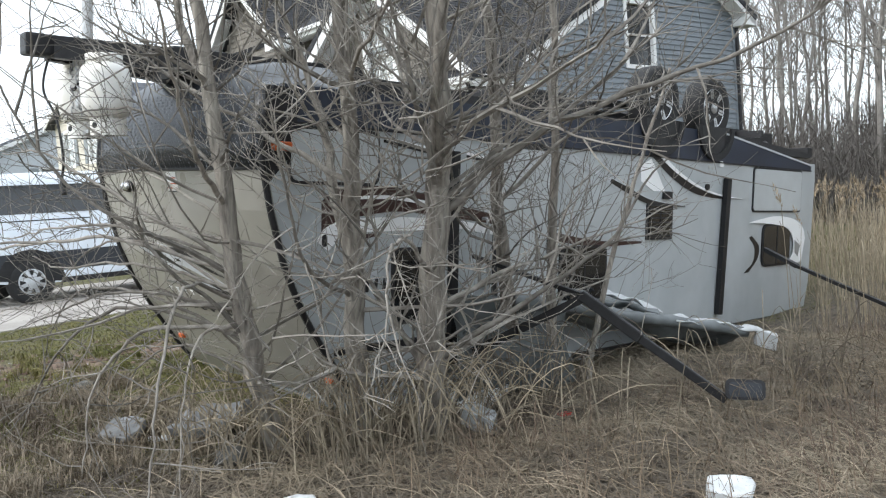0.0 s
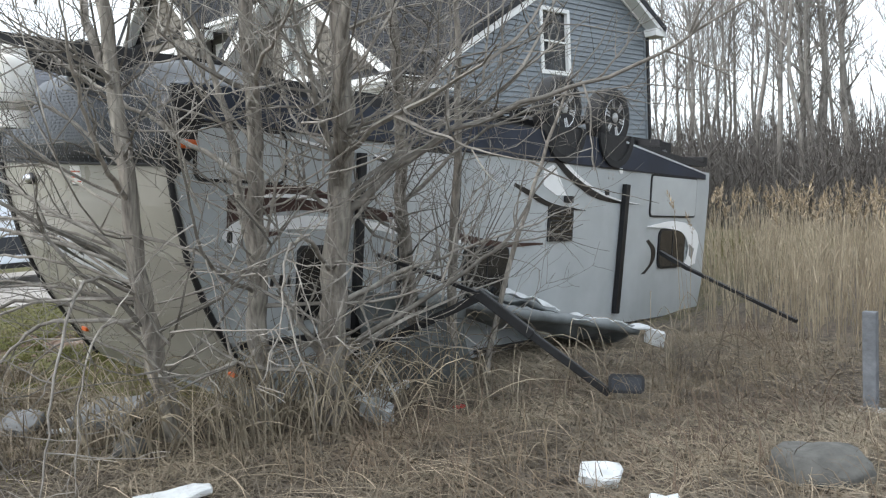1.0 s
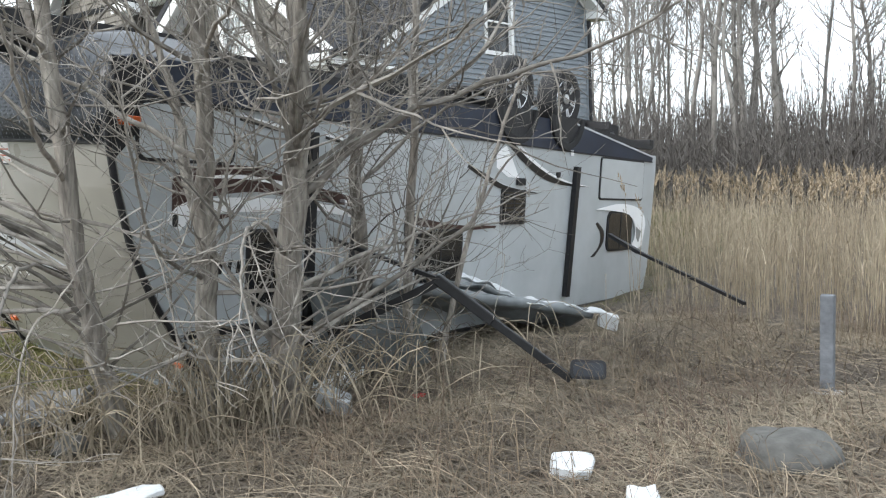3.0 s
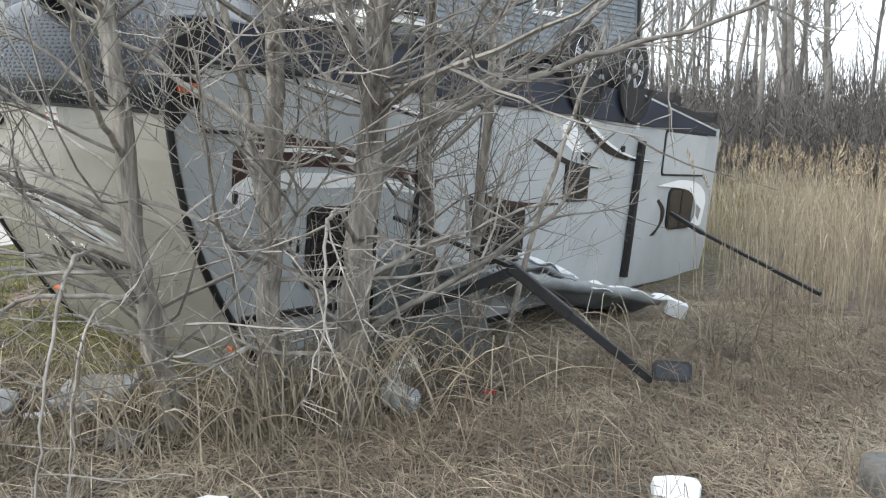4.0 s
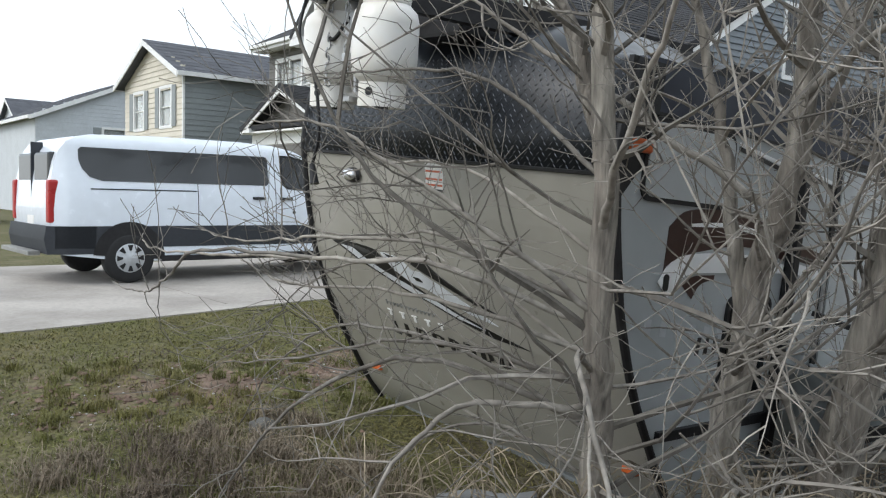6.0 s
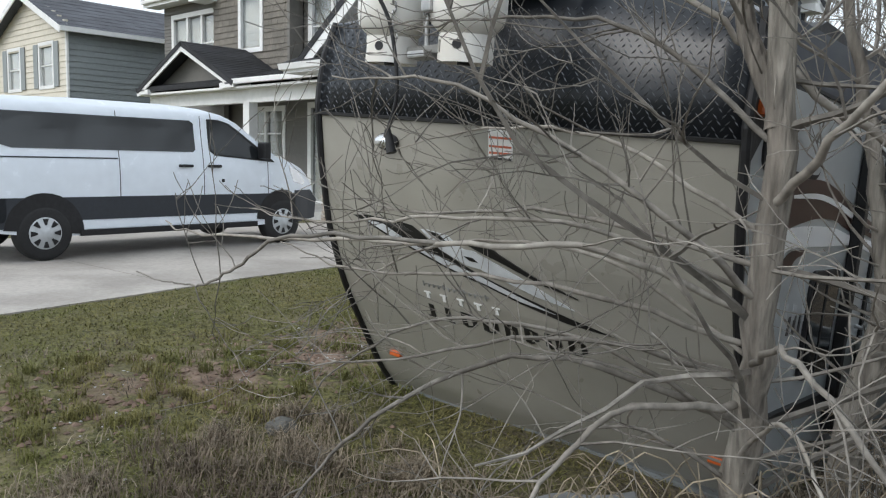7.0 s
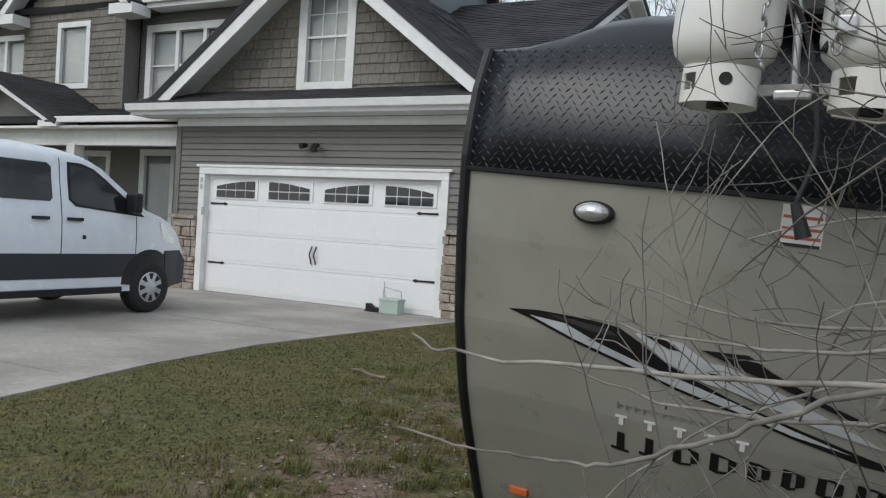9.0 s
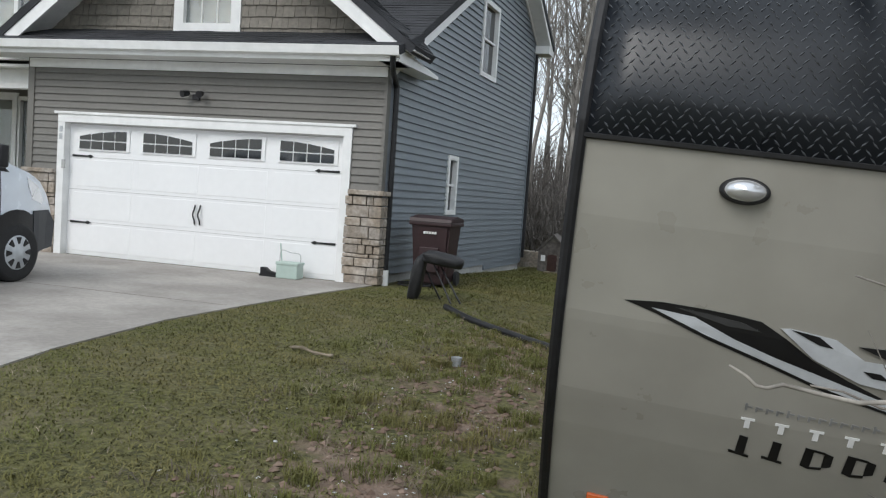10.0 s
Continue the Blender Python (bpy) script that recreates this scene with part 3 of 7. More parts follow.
    # entry door
    patch(rrect(2.055, 2.80, -1.85, -0.06, 0.05), "door_frame", BLACK, 0.001, 0.016, label="black entry door frame")
    d = patch(rrect(2.105, 2.765, -1.81, -0.095, 0.04), "entry_door", HATCH_RV, 0.002, 0.026, label="grey entry door")
    part("door_handle", box((0.026, 2.68, -0.95), (0.05, 2.73, -0.80), bevel=0.008), BLACK, d)
    part("grab_handle", pipe(curve_pts([(0.01, 1.93, -1.2), (0.07, 1.93, -1.15), (0.07, 1.93, -0.7), (0.01, 1.93, -0.65)]), 0.012), STEEL, T)
    # awning arms against the wall
    part("awning_arm", box((0.004, 1.57, -1.75), (0.06, 1.635, -0.15), bevel=0.006), BLACK, T, "black folded awning arm")
    part("awning_arm", beam((0.035, 5.68, -0.24), (0.035, 5.59, -1.72), 0.055, 0.085), BLACK, T)
    part("roof_rail", beam((0.012, 0.55, -1.54), (0.012, 1.60, -1.54), 0.03, 0.05), BLACK, T)
    part("roof_rail", beam((0.012, 3.1, -1.88), (0.012, L - 0.3, -1.88), 0.03, 0.045), BLACK, T)
    # swoosh graphics
    arc = lambda pts, n=8: [(p.x, p.y) for p in curve_pts([(a, b, 0) for a, b in pts], n)]  # noqa: E731
    patch(arc([(0.44, -0.53), (0.56, -0.45), (0.80, -0.425), (1.04, -0.425), (1.30, -0.465), (1.56, -0.52)]) + arc([(1.56, -0.66), (1.3, -0.61), (1.04, -0.60), (0.80, -0.625), (0.58, -0.67), (0.44, -0.78)]), "swoosh", MAROON, 0.001, 0.004, label="dark maroon swoosh decal")
    patch(arc([(0.62, -0.505), (0.85, -0.488), (1.04, -0.488), (1.3, -0.515), (1.56, -0.56)]) + arc([(1.56, -0.592), (1.3, -0.545), (1.04, -0.515), (0.85, -0.512), (0.62, -0.52)]), "swoosh_line", WHITE, 0.004, 0.007)
    patch(arc([(0.40, -0.79), (0.48, -0.70), (0.68, -0.648), (1.2, -0.64), (1.56, -0.68)]) + arc([(1.56, -0.73), (1.2, -0.735), (0.68, -0.745), (0.56, -0.80), (0.49, -0.86)]), "swoosh_edge", WHITE, 0.005, 0.009)
    patch(arc([(0.60, -0.80), (0.70, -0.758), (0.88, -0.75)]) + arc([(0.88, -0.77), (0.76, -0.80), (0.70, -0.87)]), "swoosh", MAROON, 0.001, 0.004)
    patch(arc([(1.64, -0.55), (2.05, -0.62), (2.6, -0.74), (3.4, -0.86), (4.12, -0.885)]) + arc([(4.12, -0.905), (3.4, -0.915), (2.6, -0.82), (2.05, -0.70), (1.64, -0.65)]), "swoosh", MAROON, 0.001, 0.004)
    patch(arc([(1.64, -0.66), (2.2, -0.74), (2.86, -0.84)]) + arc([(2.86, -0.87), (2.2, -0.80), (1.64, -0.72)]), "swoosh_line", WHITE, 0.002, 0.005)
    for a, b in ((0.95, -0.10), (1.75, -0.17)):
        patch([(a, b), (a + 0.55, b - 0.075), (a + 0.56, b - 0.10), (a, b - 0.02)], "accent_line", DECAL_BLACK, 0.001, 0.004)
        patch([(a, b + 0.022), (a + 0.55, b - 0.048), (a + 0.55, b - 0.068), (a, b + 0.004)], "accent_line", WHITE, 0.001, 0.005)
    # silver band that falls towards the wheels, and its black edge
    patch(arc([(2.95, -0.06), (3.33, -0.215), (3.69, -0.31), (4.18, -0.462), (4.84, -0.544)]) + arc([(4.84, -0.552), (4.28, -0.524), (3.79, -0.424), (3.40, -0.28), (2.98, -0.16)]), "swoosh", SILVER, 0.001, 0.004)
    patch(arc([(3.60, -0.30), (3.86, -0.37), (4.25, -0.485), (4.88, -0.548)]) + arc([(4.88, -0.556), (4.22, -0.525), (3.82, -0.415), (3.58, -0.33)]), "swoosh", DECAL_BLACK, 0.005, 0.008)
    patch([(4.07, -0.16), (4.24, -0.09), (4.36, -0.22), (4.50, -0.40), (4.30, -0.40), (4.08, -0.31)], "swoosh", WHITE, 0.001, 0.0035)
    patch(arc([(4.30, -0.02), (4.66, -0.20), (5.15, -0.365), (5.66, -0.444), (6.06, -0.457)]) + arc([(6.06, -0.462), (5.6, -0.462), (5.05, -0.41), (4.60, -0.255), (4.22, -0.05)]), "swoosh", DECAL_BLACK, 0.004, 0.007)
    patch(arc([(4.40, -0.02), (4.76, -0.20), (5.2, -0.345), (5.66, -0.425), (6.06, -0.455)]) + arc([(6.06, -0.459), (5.66, -0.440), (5.17, -0.362), (4.70, -0.215), (4.34, -0.04)]), "swoosh_line", WHITE, 0.004, 0.007)
    # white scythe round the rear window
    patch(arc([(6.22, -0.728), (6.5, -0.69), (6.90, -0.655), (7.35, -0.69), (7.62, -0.80), (7.70, -0.93)]) + arc([(7.62, -1.22), (7.26, -1.26), (7.38, -1.10), (7.36, -0.93), (7.15, -0.79), (6.70, -0.742)]), "swoosh", WHITE, 0.021, 0.027)
    patch(arc([(6.28, -0.90), (6.42, -1.02), (6.40, -1.18), (6.20, -1.30)]) + arc([(6.30, -1.30), (6.50, -1.15), (6.52, -1.0), (6.34, -0.88)]), "swoosh", DECAL_BLACK, 0.001, 0.004)
    patch([(7.40, -0.95), (7.56, -1.02), (7.50, -1.16), (7.42, -1.10)], "swoosh", GREY_VINYL, 0.028, 0.031)
    # model lettering as plain strokes
    for i in range(6):
        y = 0.35 + i * 0.125
        bar = [(y, -1.035 - 0.012 * i), (y + 0.05, -1.04 - 0.012 * i), (y + 0.05, -0.965 - 0.012 * i), (y, -0.96 - 0.012 * i)]
        patch(bar, "lettering", SILVER, 0.001, 0.004)
    for i in range(4):
        y = 0.80 + i * 0.075
        patch([(y, -1.155), (y + 0.03, -1.155), (y + 0.04, -1.065), (y + 0.012, -1.065)], "lettering", DECAL_BLACK, 0.001, 0.004)
    # pairs of rivets below the chassis line
    for y, z in ((5.33, -0.13), (5.41, -0.14), (5.34, -0.18), (5.42, -0.19)):
        patch(rrect(y - 0.022, y + 0.022, z - 0.014, z + 0.014, 0.01), "outlet_cover", FOUNDATION, 0.001, 0.006)
    # small fittings
    patch(rrect(0.44, 0.48, -0.83, -0.75, 0.018), "reflector", BLACK, 0.001, 0.014)
    patch(rrect(5.26, 5.33, -0.375, -0.31, 0.02), "outlet_cover", BLACK, 0.001, 0.02)
    patch(rrect(5.55, 5.62, -0.12, -0.06, 0.01), "outlet_cover", WHITE, 0.001, 0.01)
    part("marker_lamp", box((-0.02, 0.06, -0.22), (0.035, 0.20, -0.16), bevel=0.012), AMBER, T, "amber side marker lamp")
    part("marker_lamp", box((-W + 0.18, lead(-W + 0.22, -1.72) - 0.018, -1.742), (-W + 0.27, lead(-W + 0.22, -1.72) + 0.03, -1.705), bevel=0.008), AMBER, T, "amber roof marker lamp")
    part("marker_lamp", box((-0.20, lead(-0.16, -1.77) - 0.018, -1.79), (-0.11, lead(-0.16, -1.77) + 0.03, -1.755), bevel=0.008), AMBER, T)
    part("corner_gusset", prism([(0.02, 0.18), (0.26, 0.18), (0.24, -0.2), (0.05, -0.42), (0.02, -0.42)], 0, -0.02, 0.006), BLACK, T)

    # --- things on the front ---
    lx, lz = -W + 0.555, -0.455
    m = Matrix.Translation((lx, lead(lx, lz) - 0.005, lz)) @ Matrix.Rotation(radians(90), 4, "X")
    lamp = part("porch_lamp", spin([(0.115, 0.0), (0.115, 0.012), (0.10, 0.025), (0.0, 0.03)], n=32, m=m @ Matrix.Diagonal((0.70, 0.39, 1, 1))), BLACK, T, "oval lamp base")
    part("lens", spin([(0.092, 0.02), (0.085, 0.04), (0.05, 0.055), (0.0, 0.06)], n=32, m=m @ Matrix.Diagonal((0.74, 0.40, 1, 1))), CHROME, lamp, "clear oval lens", smooth=True)
    st = strip_on_front([(-1.14, -0.51), (-1.005, -0.51), (-1.005, -0.37), (-1.14, -0.37)], "warning_label", STICKER, cap)
    for i, (z, mm) in enumerate(((-0.41, STICKER_RED), (-0.45, STICKER_RED), (-0.48, STICKER_RED), (-0.505, PRINT))):
        strip_on_front([(-1.135, z - 0.006), (-1.01, z - 0.006), (-1.01, z + 0.004), (-1.135, z + 0.004)], "label_stripe", mm, cap, 0.006)
    # front swoosh: black blade over a silver one, edged by a thin dark line, torn at its middle
    def flat(poly, name, material, off=0.004):
        return strip_on_front(poly, name, material, cap, off, 0.0, 0.0)
    flat([(-2.155, -0.874), (-2.03, -0.861), (-1.878, -0.862), (-1.766, -0.867), (-1.696, -0.874), (-1.61, -0.918), (-1.509, -0.98), (-1.39, -1.028), (-1.26, -1.074), (-1.05, -1.13), (-0.80, -1.19), (-0.55, -1.24), (-0.80, -1.225), (-1.05, -1.175), (-1.25, -1.122), (-1.374, -1.099), (-1.47, -1.077), (-1.665, -1.02), (-1.862, -0.966), (-2.044, -0.904)], "swoosh", DECAL_BLACK, 0.004)
    flat([(-2.06, -0.886), (-1.911, -0.895), (-1.771, -0.950), (-1.634, -0.990), (-1.5, -1.022), (-1.258, -1.082), (-1.05, -1.142), (-0.85, -1.192), (-1.05, -1.164), (-1.25, -1.112), (-1.374, -1.088), (-1.47, -1.066), (-1.665, -1.008), (-1.862, -0.953)], "swoosh_core", SILVER, 0.006)
    # sheen on the black blade, laid on as a paler grey patch
    flat([(-1.98, -0.872), (-1.87, -0.876), (-1.75, -0.888), (-1.69, -0.91), (-1.80, -0.908), (-1.90, -0.888)], "swoosh_sheen", SHEEN, 0.006)
    flat([(-1.632, -0.886), (-1.60, -0.881), (-1.456, -0.894), (-1.357, -0.95), (-1.292, -0.95), (-1.14, -1.0), (-0.95, -1.07), (-0.75, -1.15), (-0.95, -1.12), (-1.12, -1.075), (-1.269, -1.038), (-1.354, -1.031), (-1.509, -0.975)], "swoosh_shard", SILVER, 0.008)
    flat([(-1.60, -0.884), (-1.51, -0.893), (-1.46, -0.925), (-1.505, -0.922)], "swoosh_tear", DECAL_BLACK, 0.011)
    flat([(-1.385, -0.905), (-1.22, -0.895), (-1.13, -0.945), (-0.95, -1.02), (-0.72, -1.09), (-0.9, -1.055), (-1.12, -0.985), (-1.26, -0.945)], "swoosh_tear", DECAL_BLACK, 0.011)
    flat([(-1.355, -0.985), (-1.30, -0.985), (-1.27, -1.005), (-1.32, -1.005)], "swoosh_tear", DECAL_BLACK, 0.011)
    # name on the front as plain blocks, upside down with the trailer
    for x, w in ((-1.665, 0.05), (-1.545, 0.06), (-1.415, 0.10), (-1.275, 0.10), (-1.145, 0.08), (-1.025, 0.08), (-0.90, 0.09), (-0.765, 0.10)):
        z = -1.30
        flat([(x - w / 2, z - 0.075), (x - w / 2 + 0.032, z - 0.085), (x - w / 2 + 0.034, z - 0.004), (x - w / 2 + 0.004, z)], "lettering", DECAL_BLACK, 0.005)
        if w > 0.07:
            flat([(x + w / 2 - 0.03, z - 0.07), (x + w / 2, z - 0.06), (x + w / 2, z - 0.015), (x + w / 2 - 0.03, z - 0.008)], "lettering", DECAL_BLACK, 0.005)
            flat([(x - w / 2 + 0.03, z - 0.084), (x + w / 2 - 0.028, z - 0.078), (x + w / 2 - 0.028, z - 0.068), (x - w / 2 + 0.03, z - 0.074)], "lettering", DECAL_BLACK, 0.005)
            flat([(x - w / 2 + 0.03, z - 0.012), (x + w / 2 - 0.028, z - 0.015), (x + w / 2 - 0.028, z - 0.006), (x - w / 2 + 0.03, z - 0.002)], "lettering", DECAL_BLACK, 0.005)
        else:
            flat([(x - w / 2 - 0.022, z - 0.078), (x - w / 2 + 0.05, z - 0.086), (x - w / 2 + 0.05, z - 0.076), (x - w / 2 - 0.022, z - 0.066)], "lettering", DECAL_BLACK, 0.005)
    for i in range(5):
        x = -1.67 + i * 0.115
        flat([(x - 0.010, -1.268), (x + 0.008, -1.268), (x + 0.008, -1.228), (x - 0.010, -1.228)], "lettering", TRIM, 0.005)
        flat([(x - 0.024, -1.237), (x + 0.022, -1.237), (x + 0.022, -1.228), (x - 0.024, -1.228)], "lettering", TRIM, 0.006)
    for i in range(13):
        x = -1.69 + i * 0.035
        h = 0.020 if i % 4 else 0.028
        flat([(x, -1.20), (x + 0.008, -1.20), (x + 0.008, -1.20 + h), (x, -1.20 + h)], "lettering", GREY_VINYL, 0.005)
        flat([(x + 0.008, -1.188), (x + 0.024, -1.188), (x + 0.024, -1.182), (x + 0.008, -1.182)], "lettering", GREY_VINYL, 0.005)


build_trailer()


def propane_bottle(x, y, z, turn):
    """An upturned propane bottle: guard collar below, foot ring above."""
    t = thing("propane_bottle", "white steel propane bottle hung upside down with guard collar", "propane bottle", group="propane bottles on the tongue")
    t.matrix_world = Matrix.Translation((x, y, z)) @ Matrix.Rotation(radians(3.8), 4, "Y") @ Matrix.Rotation(radians(turn), 4, "Z")
    part("bottle", spin([(0.0, 0.10), (0.06, 0.102), (0.11, 0.115), (0.145, 0.15), (0.156, 0.20), (0.156, 0.385), (0.145, 0.43), (0.11, 0.465), (0.0, 0.475)], n=40), TANK, t, smooth=True)
    part("foot_ring", spin([(0.11, 0.45), (0.115, 0.52), (0.108, 0.52), (0.104, 0.45)], n=32), TANK, t, smooth=True)
    # collar of upright plates with hand holes between them
    bm = bmesh.new()
    V, n = [], 48
    holes = set(list(range(13, 17)) + list(range(27, 31)) + list(range(35, 39)))
    for i in range(n):
        a, b = 2 * math.pi * i / n, 2 * math.pi * (i + 1) / n
        for z0, z1 in (((0.0, 0.035), (0.085, 0.11)) if i in holes else ((0.0, 0.11),)):
            q = [[bm.verts.new((r * math.cos(w), r * math.sin(w), h)) for w in (a, b)] for r in (0.112, 0.106) for h in (z0, z1)]
            (a0, b0), (a1, b1), (c0, d0), (c1, d1) = q
            for f in ((a0, b0, b1, a1), (d0, c0, c1, d1), (a1, b1, d1, c1), (b0, a0, c0, d0), (a0, a1, c1, c0), (b1, b0, d0, d1)):
                bm.faces.new(f)
    bmesh.ops.remove_doubles(bm, verts=bm.verts[:], dist=0.0005)
    collar = part("collar", bm, TANK, t, "white guard collar with hand holes")
    part("round_hole", spin([(0.0, 0.0), (0.019, 0.0), (0.019, 0.012), (0.0, 0.012)], n=18, m=Matrix.Rotation(radians(-22), 4, "Z") @ Matrix.Translation((0.102, 0, 0.066)) @ Matrix.Rotation(radians(90), 4, "Y")), BLACK, collar, "dark round hole")
    for h in (16, 27):
        a = 2 * math.pi * h / 48
        part("collar_lip", pipe(curve_pts([(0.112 * math.cos(a), 0.112 * math.sin(a), 0.045), (0.128 * math.cos(a), 0.128 * math.sin(a), 0.03), (0.132 * math.cos(a), 0.132 * math.sin(a), 0.045)], 4), 0.006, 6), TANK, collar)
    part("valve", rod((0, 0, 0.02), (0, 0, 0.10), 0.02), STEEL, t)
    part("valve_wheel", spin([(0.0, -0.005), (0.032, -0.005), (0.032, 0.015), (0.0, 0.015)], n=14), BLACK, t)


propane_bottle(-5.43, 2.86, 2.645, -52)
propane_bottle(-5.02, 2.87, 2.62, -46)


def chain(pts, name, label):
    t = thing(name, label, "chain", at=pts[0])
    line = curve_pts([Vector(p) - Vector(pts[0]) for p in pts], 8)
    dist = [0]
    for a, b in zip(line, line[1:]):
        dist.append(dist[-1] + (b - a).length)
    step, i, k = 0.036, 0, 0
    while i * step < dist[-1] - 0.03:
        s = i * step
        while k < len(dist) - 2 and dist[k + 1] < s:
            k += 1
        p = line[k].lerp(line[k + 1], (s - dist[k]) / max(1e-6, dist[k + 1] - dist[k]))
        d = (line[k + 1] - line[k]).normalized()
        m = Matrix.Translation(p) @ d.to_track_quat("Y", "Z").to_matrix().to_4x4() @ Matrix.Rotation(radians(90 * (i % 2) + 20), 4, "Y")
        ring = [m @ Vector((0.012 * math.cos(a), 0.024 * math.sin(a), 0)) for a in [2 * math.pi * j / 12 for j in range(13)]]
        part("link", pipe(ring, 0.0042, 6), STEEL, t, smooth=True)
        i += 1


chain([(-5.31, 2.78, 3.25), (-5.30, 2.76, 3.0), (-5.31, 2.75, 2.78), (-5.27, 2.76, 2.70)], "safety_chain", "galvanised safety chain hanging from the tongue")
chain([(-5.11, 2.76, 3.25), (-5.12, 2.74, 3.0), (-5.11, 2.74, 2.72)], "safety_chain", "galvanised safety chain with a padlock")


def tongue_fittings():
    t = thing("bottle_bracket", "galvanised bracket bar between the propane bottles", "bracket", at=(-5.22, 2.86, 2.70))
    part("bar", box((-0.11, -0.02, -0.03), (0.11, 0.01, 0.005), bevel=0.004), ZINC, t)
    part("threaded_rod", rod((0.0, 0.0, 0.0), (0.0, 0.0, 0.5), 0.012), STEEL, t)
    part("clamp", box((-0.05, -0.07, -0.05), (0.05, 0.03, -0.02), bevel=0.008), STEEL, t)
    t = thing("padlock", "steel padlock on the safety chain", "padlock", at=(-5.09, 2.72, 2.86))
    part("body", box((-0.025, -0.012, -0.05), (0.025, 0.012, 0.0), bevel=0.006), STEEL, t)
    part("shackle", pipe([(0.016 * math.cos(a), 0, 0.02 * math.sin(a)) for a in [math.pi * i / 8 for i in range(9)]], 0.004), STEEL, t)
    t = thing("trailer_plug", "black wiring cable with trailer plug hanging down the front", "cable", at=(-5.20, 2.58, 2.7))
    part("cable", pipe(curve_pts([(-0.05, 0.05, 0.5), (-0.04, -0.02, 0.25), (0.03, 0.02, 0.05), (0.06, 0.03, -0.2), (0.02, 0.02, -0.36)], 8), 0.008), BLACK, t, smooth=True)
    part("plug", rod((0.02, 0.02, -0.35), (0.045, 0.02, -0.44), 0.013, 0.021), BLACK, t)
    t = thing("gas_hose", "black looped rubber gas hose", "hose", at=(-5.25, 2.88, 3.0))
    part("hose", pipe(curve_pts([(-0.12, -0.1, 0.02), (-0.02, -0.12, -0.05), (0.03, -0.08, 0.03), (0.0, 0.0, 0.12), (0.12, -0.05, 0.06), (0.16, -0.08, -0.1), (0.1, -0.08, -0.22)], 8), 0.010), BLACK, t, smooth=True)


tongue_fittings()


# ---- houses ----
def cuts(a, b, holes):
    """The interval a..b less the holes."""
    out = [(a, b)]
    for u, v in holes:
        nxt = []
        for p, q in out:
            if v <= p or u >= q:
                nxt.append((p, q))
            else:
                if u > p:
                    nxt.append((p, u))
                if v < q:
                    nxt.append((v, q))
        out = nxt
    return [(p, q) for p, q in out if q - p > 0.02]


def lap_wall(parent, axis, plane, out, span, z0, z1, holes, course, material, shakes=False, rnd=None, board="siding_board"):
    """A clad wall along x (axis 0) or y (axis 1) that faces out (+1 or -1); span(z) gives its ends, holes are (a, b, z0, z1)."""
    n = max(1, round((z1 - z0) / course))
    h = (z1 - z0) / n
    V, F, pieces = [], [], []

    def co(a, d, z):
        return (a, plane + out * d, z) if axis == 0 else (plane + out * d, a, z)

    def solid(vs, VV, FF):
        k = len(VV)
        VV.extend(vs)
        FF.extend(tuple(k + i for i in f) for f in ((0, 1, 3, 2), (4, 6, 7, 5), (0, 4, 5, 1), (2, 3, 7, 6), (0, 2, 6, 4), (1, 5, 7, 3)))
    levels = sorted({z0 + i * h for i in range(n + 1)})
    for i in range(n):
        za, zb = levels[i], levels[i + 1]
        zm = (za + zb) / 2
        a, b = span(zm)
        if b - a < 0.05:
            continue
        for p, q in cuts(a, b, [(u, v) for u, v, lo, hi in holes if lo < zm < hi]):
            solid([co(x, d, z) for x in (p, q) for d in (-0.14, -0.012) for z in (za, zb)], V, F)
            if shakes:
                x = p - rnd.random() * 0.1
                while x < q:
                    w = rnd.uniform(0.10, 0.24)
                    u, v = max(p, x + 0.003), min(q, x + w - 0.003)
                    if v - u > 0.02:
                        dd = rnd.uniform(0.022, 0.032)
                        dz = rnd.uniform(0, 0.012)
                        pieces.append([co(c, d, z) for c in (u, v) for d, z in ((-0.011, za - dz), (-0.011, zb), (dd, za - dz), (0.004, zb))])
                    x += w
            else:
                pieces.append([co(c, d, z) for c in (p, q) for d, z in ((-0.011, za - 0.008), (-0.011, zb), (0.028, za - 0.008), (0.002, zb))])
    wall = raw("wall", V, F, material, parent)
    if shakes:
        VV, FF = [], []
        for vs in pieces:
            solid(vs, VV, FF)
        raw("shake_shingle", VV, FF, material, wall)["kind"] = "stuff"
    else:
        for vs in pieces:
            VV, FF = [], []
            solid(vs, VV, FF)
            raw(board, VV, FF, material, wall)
    return wall


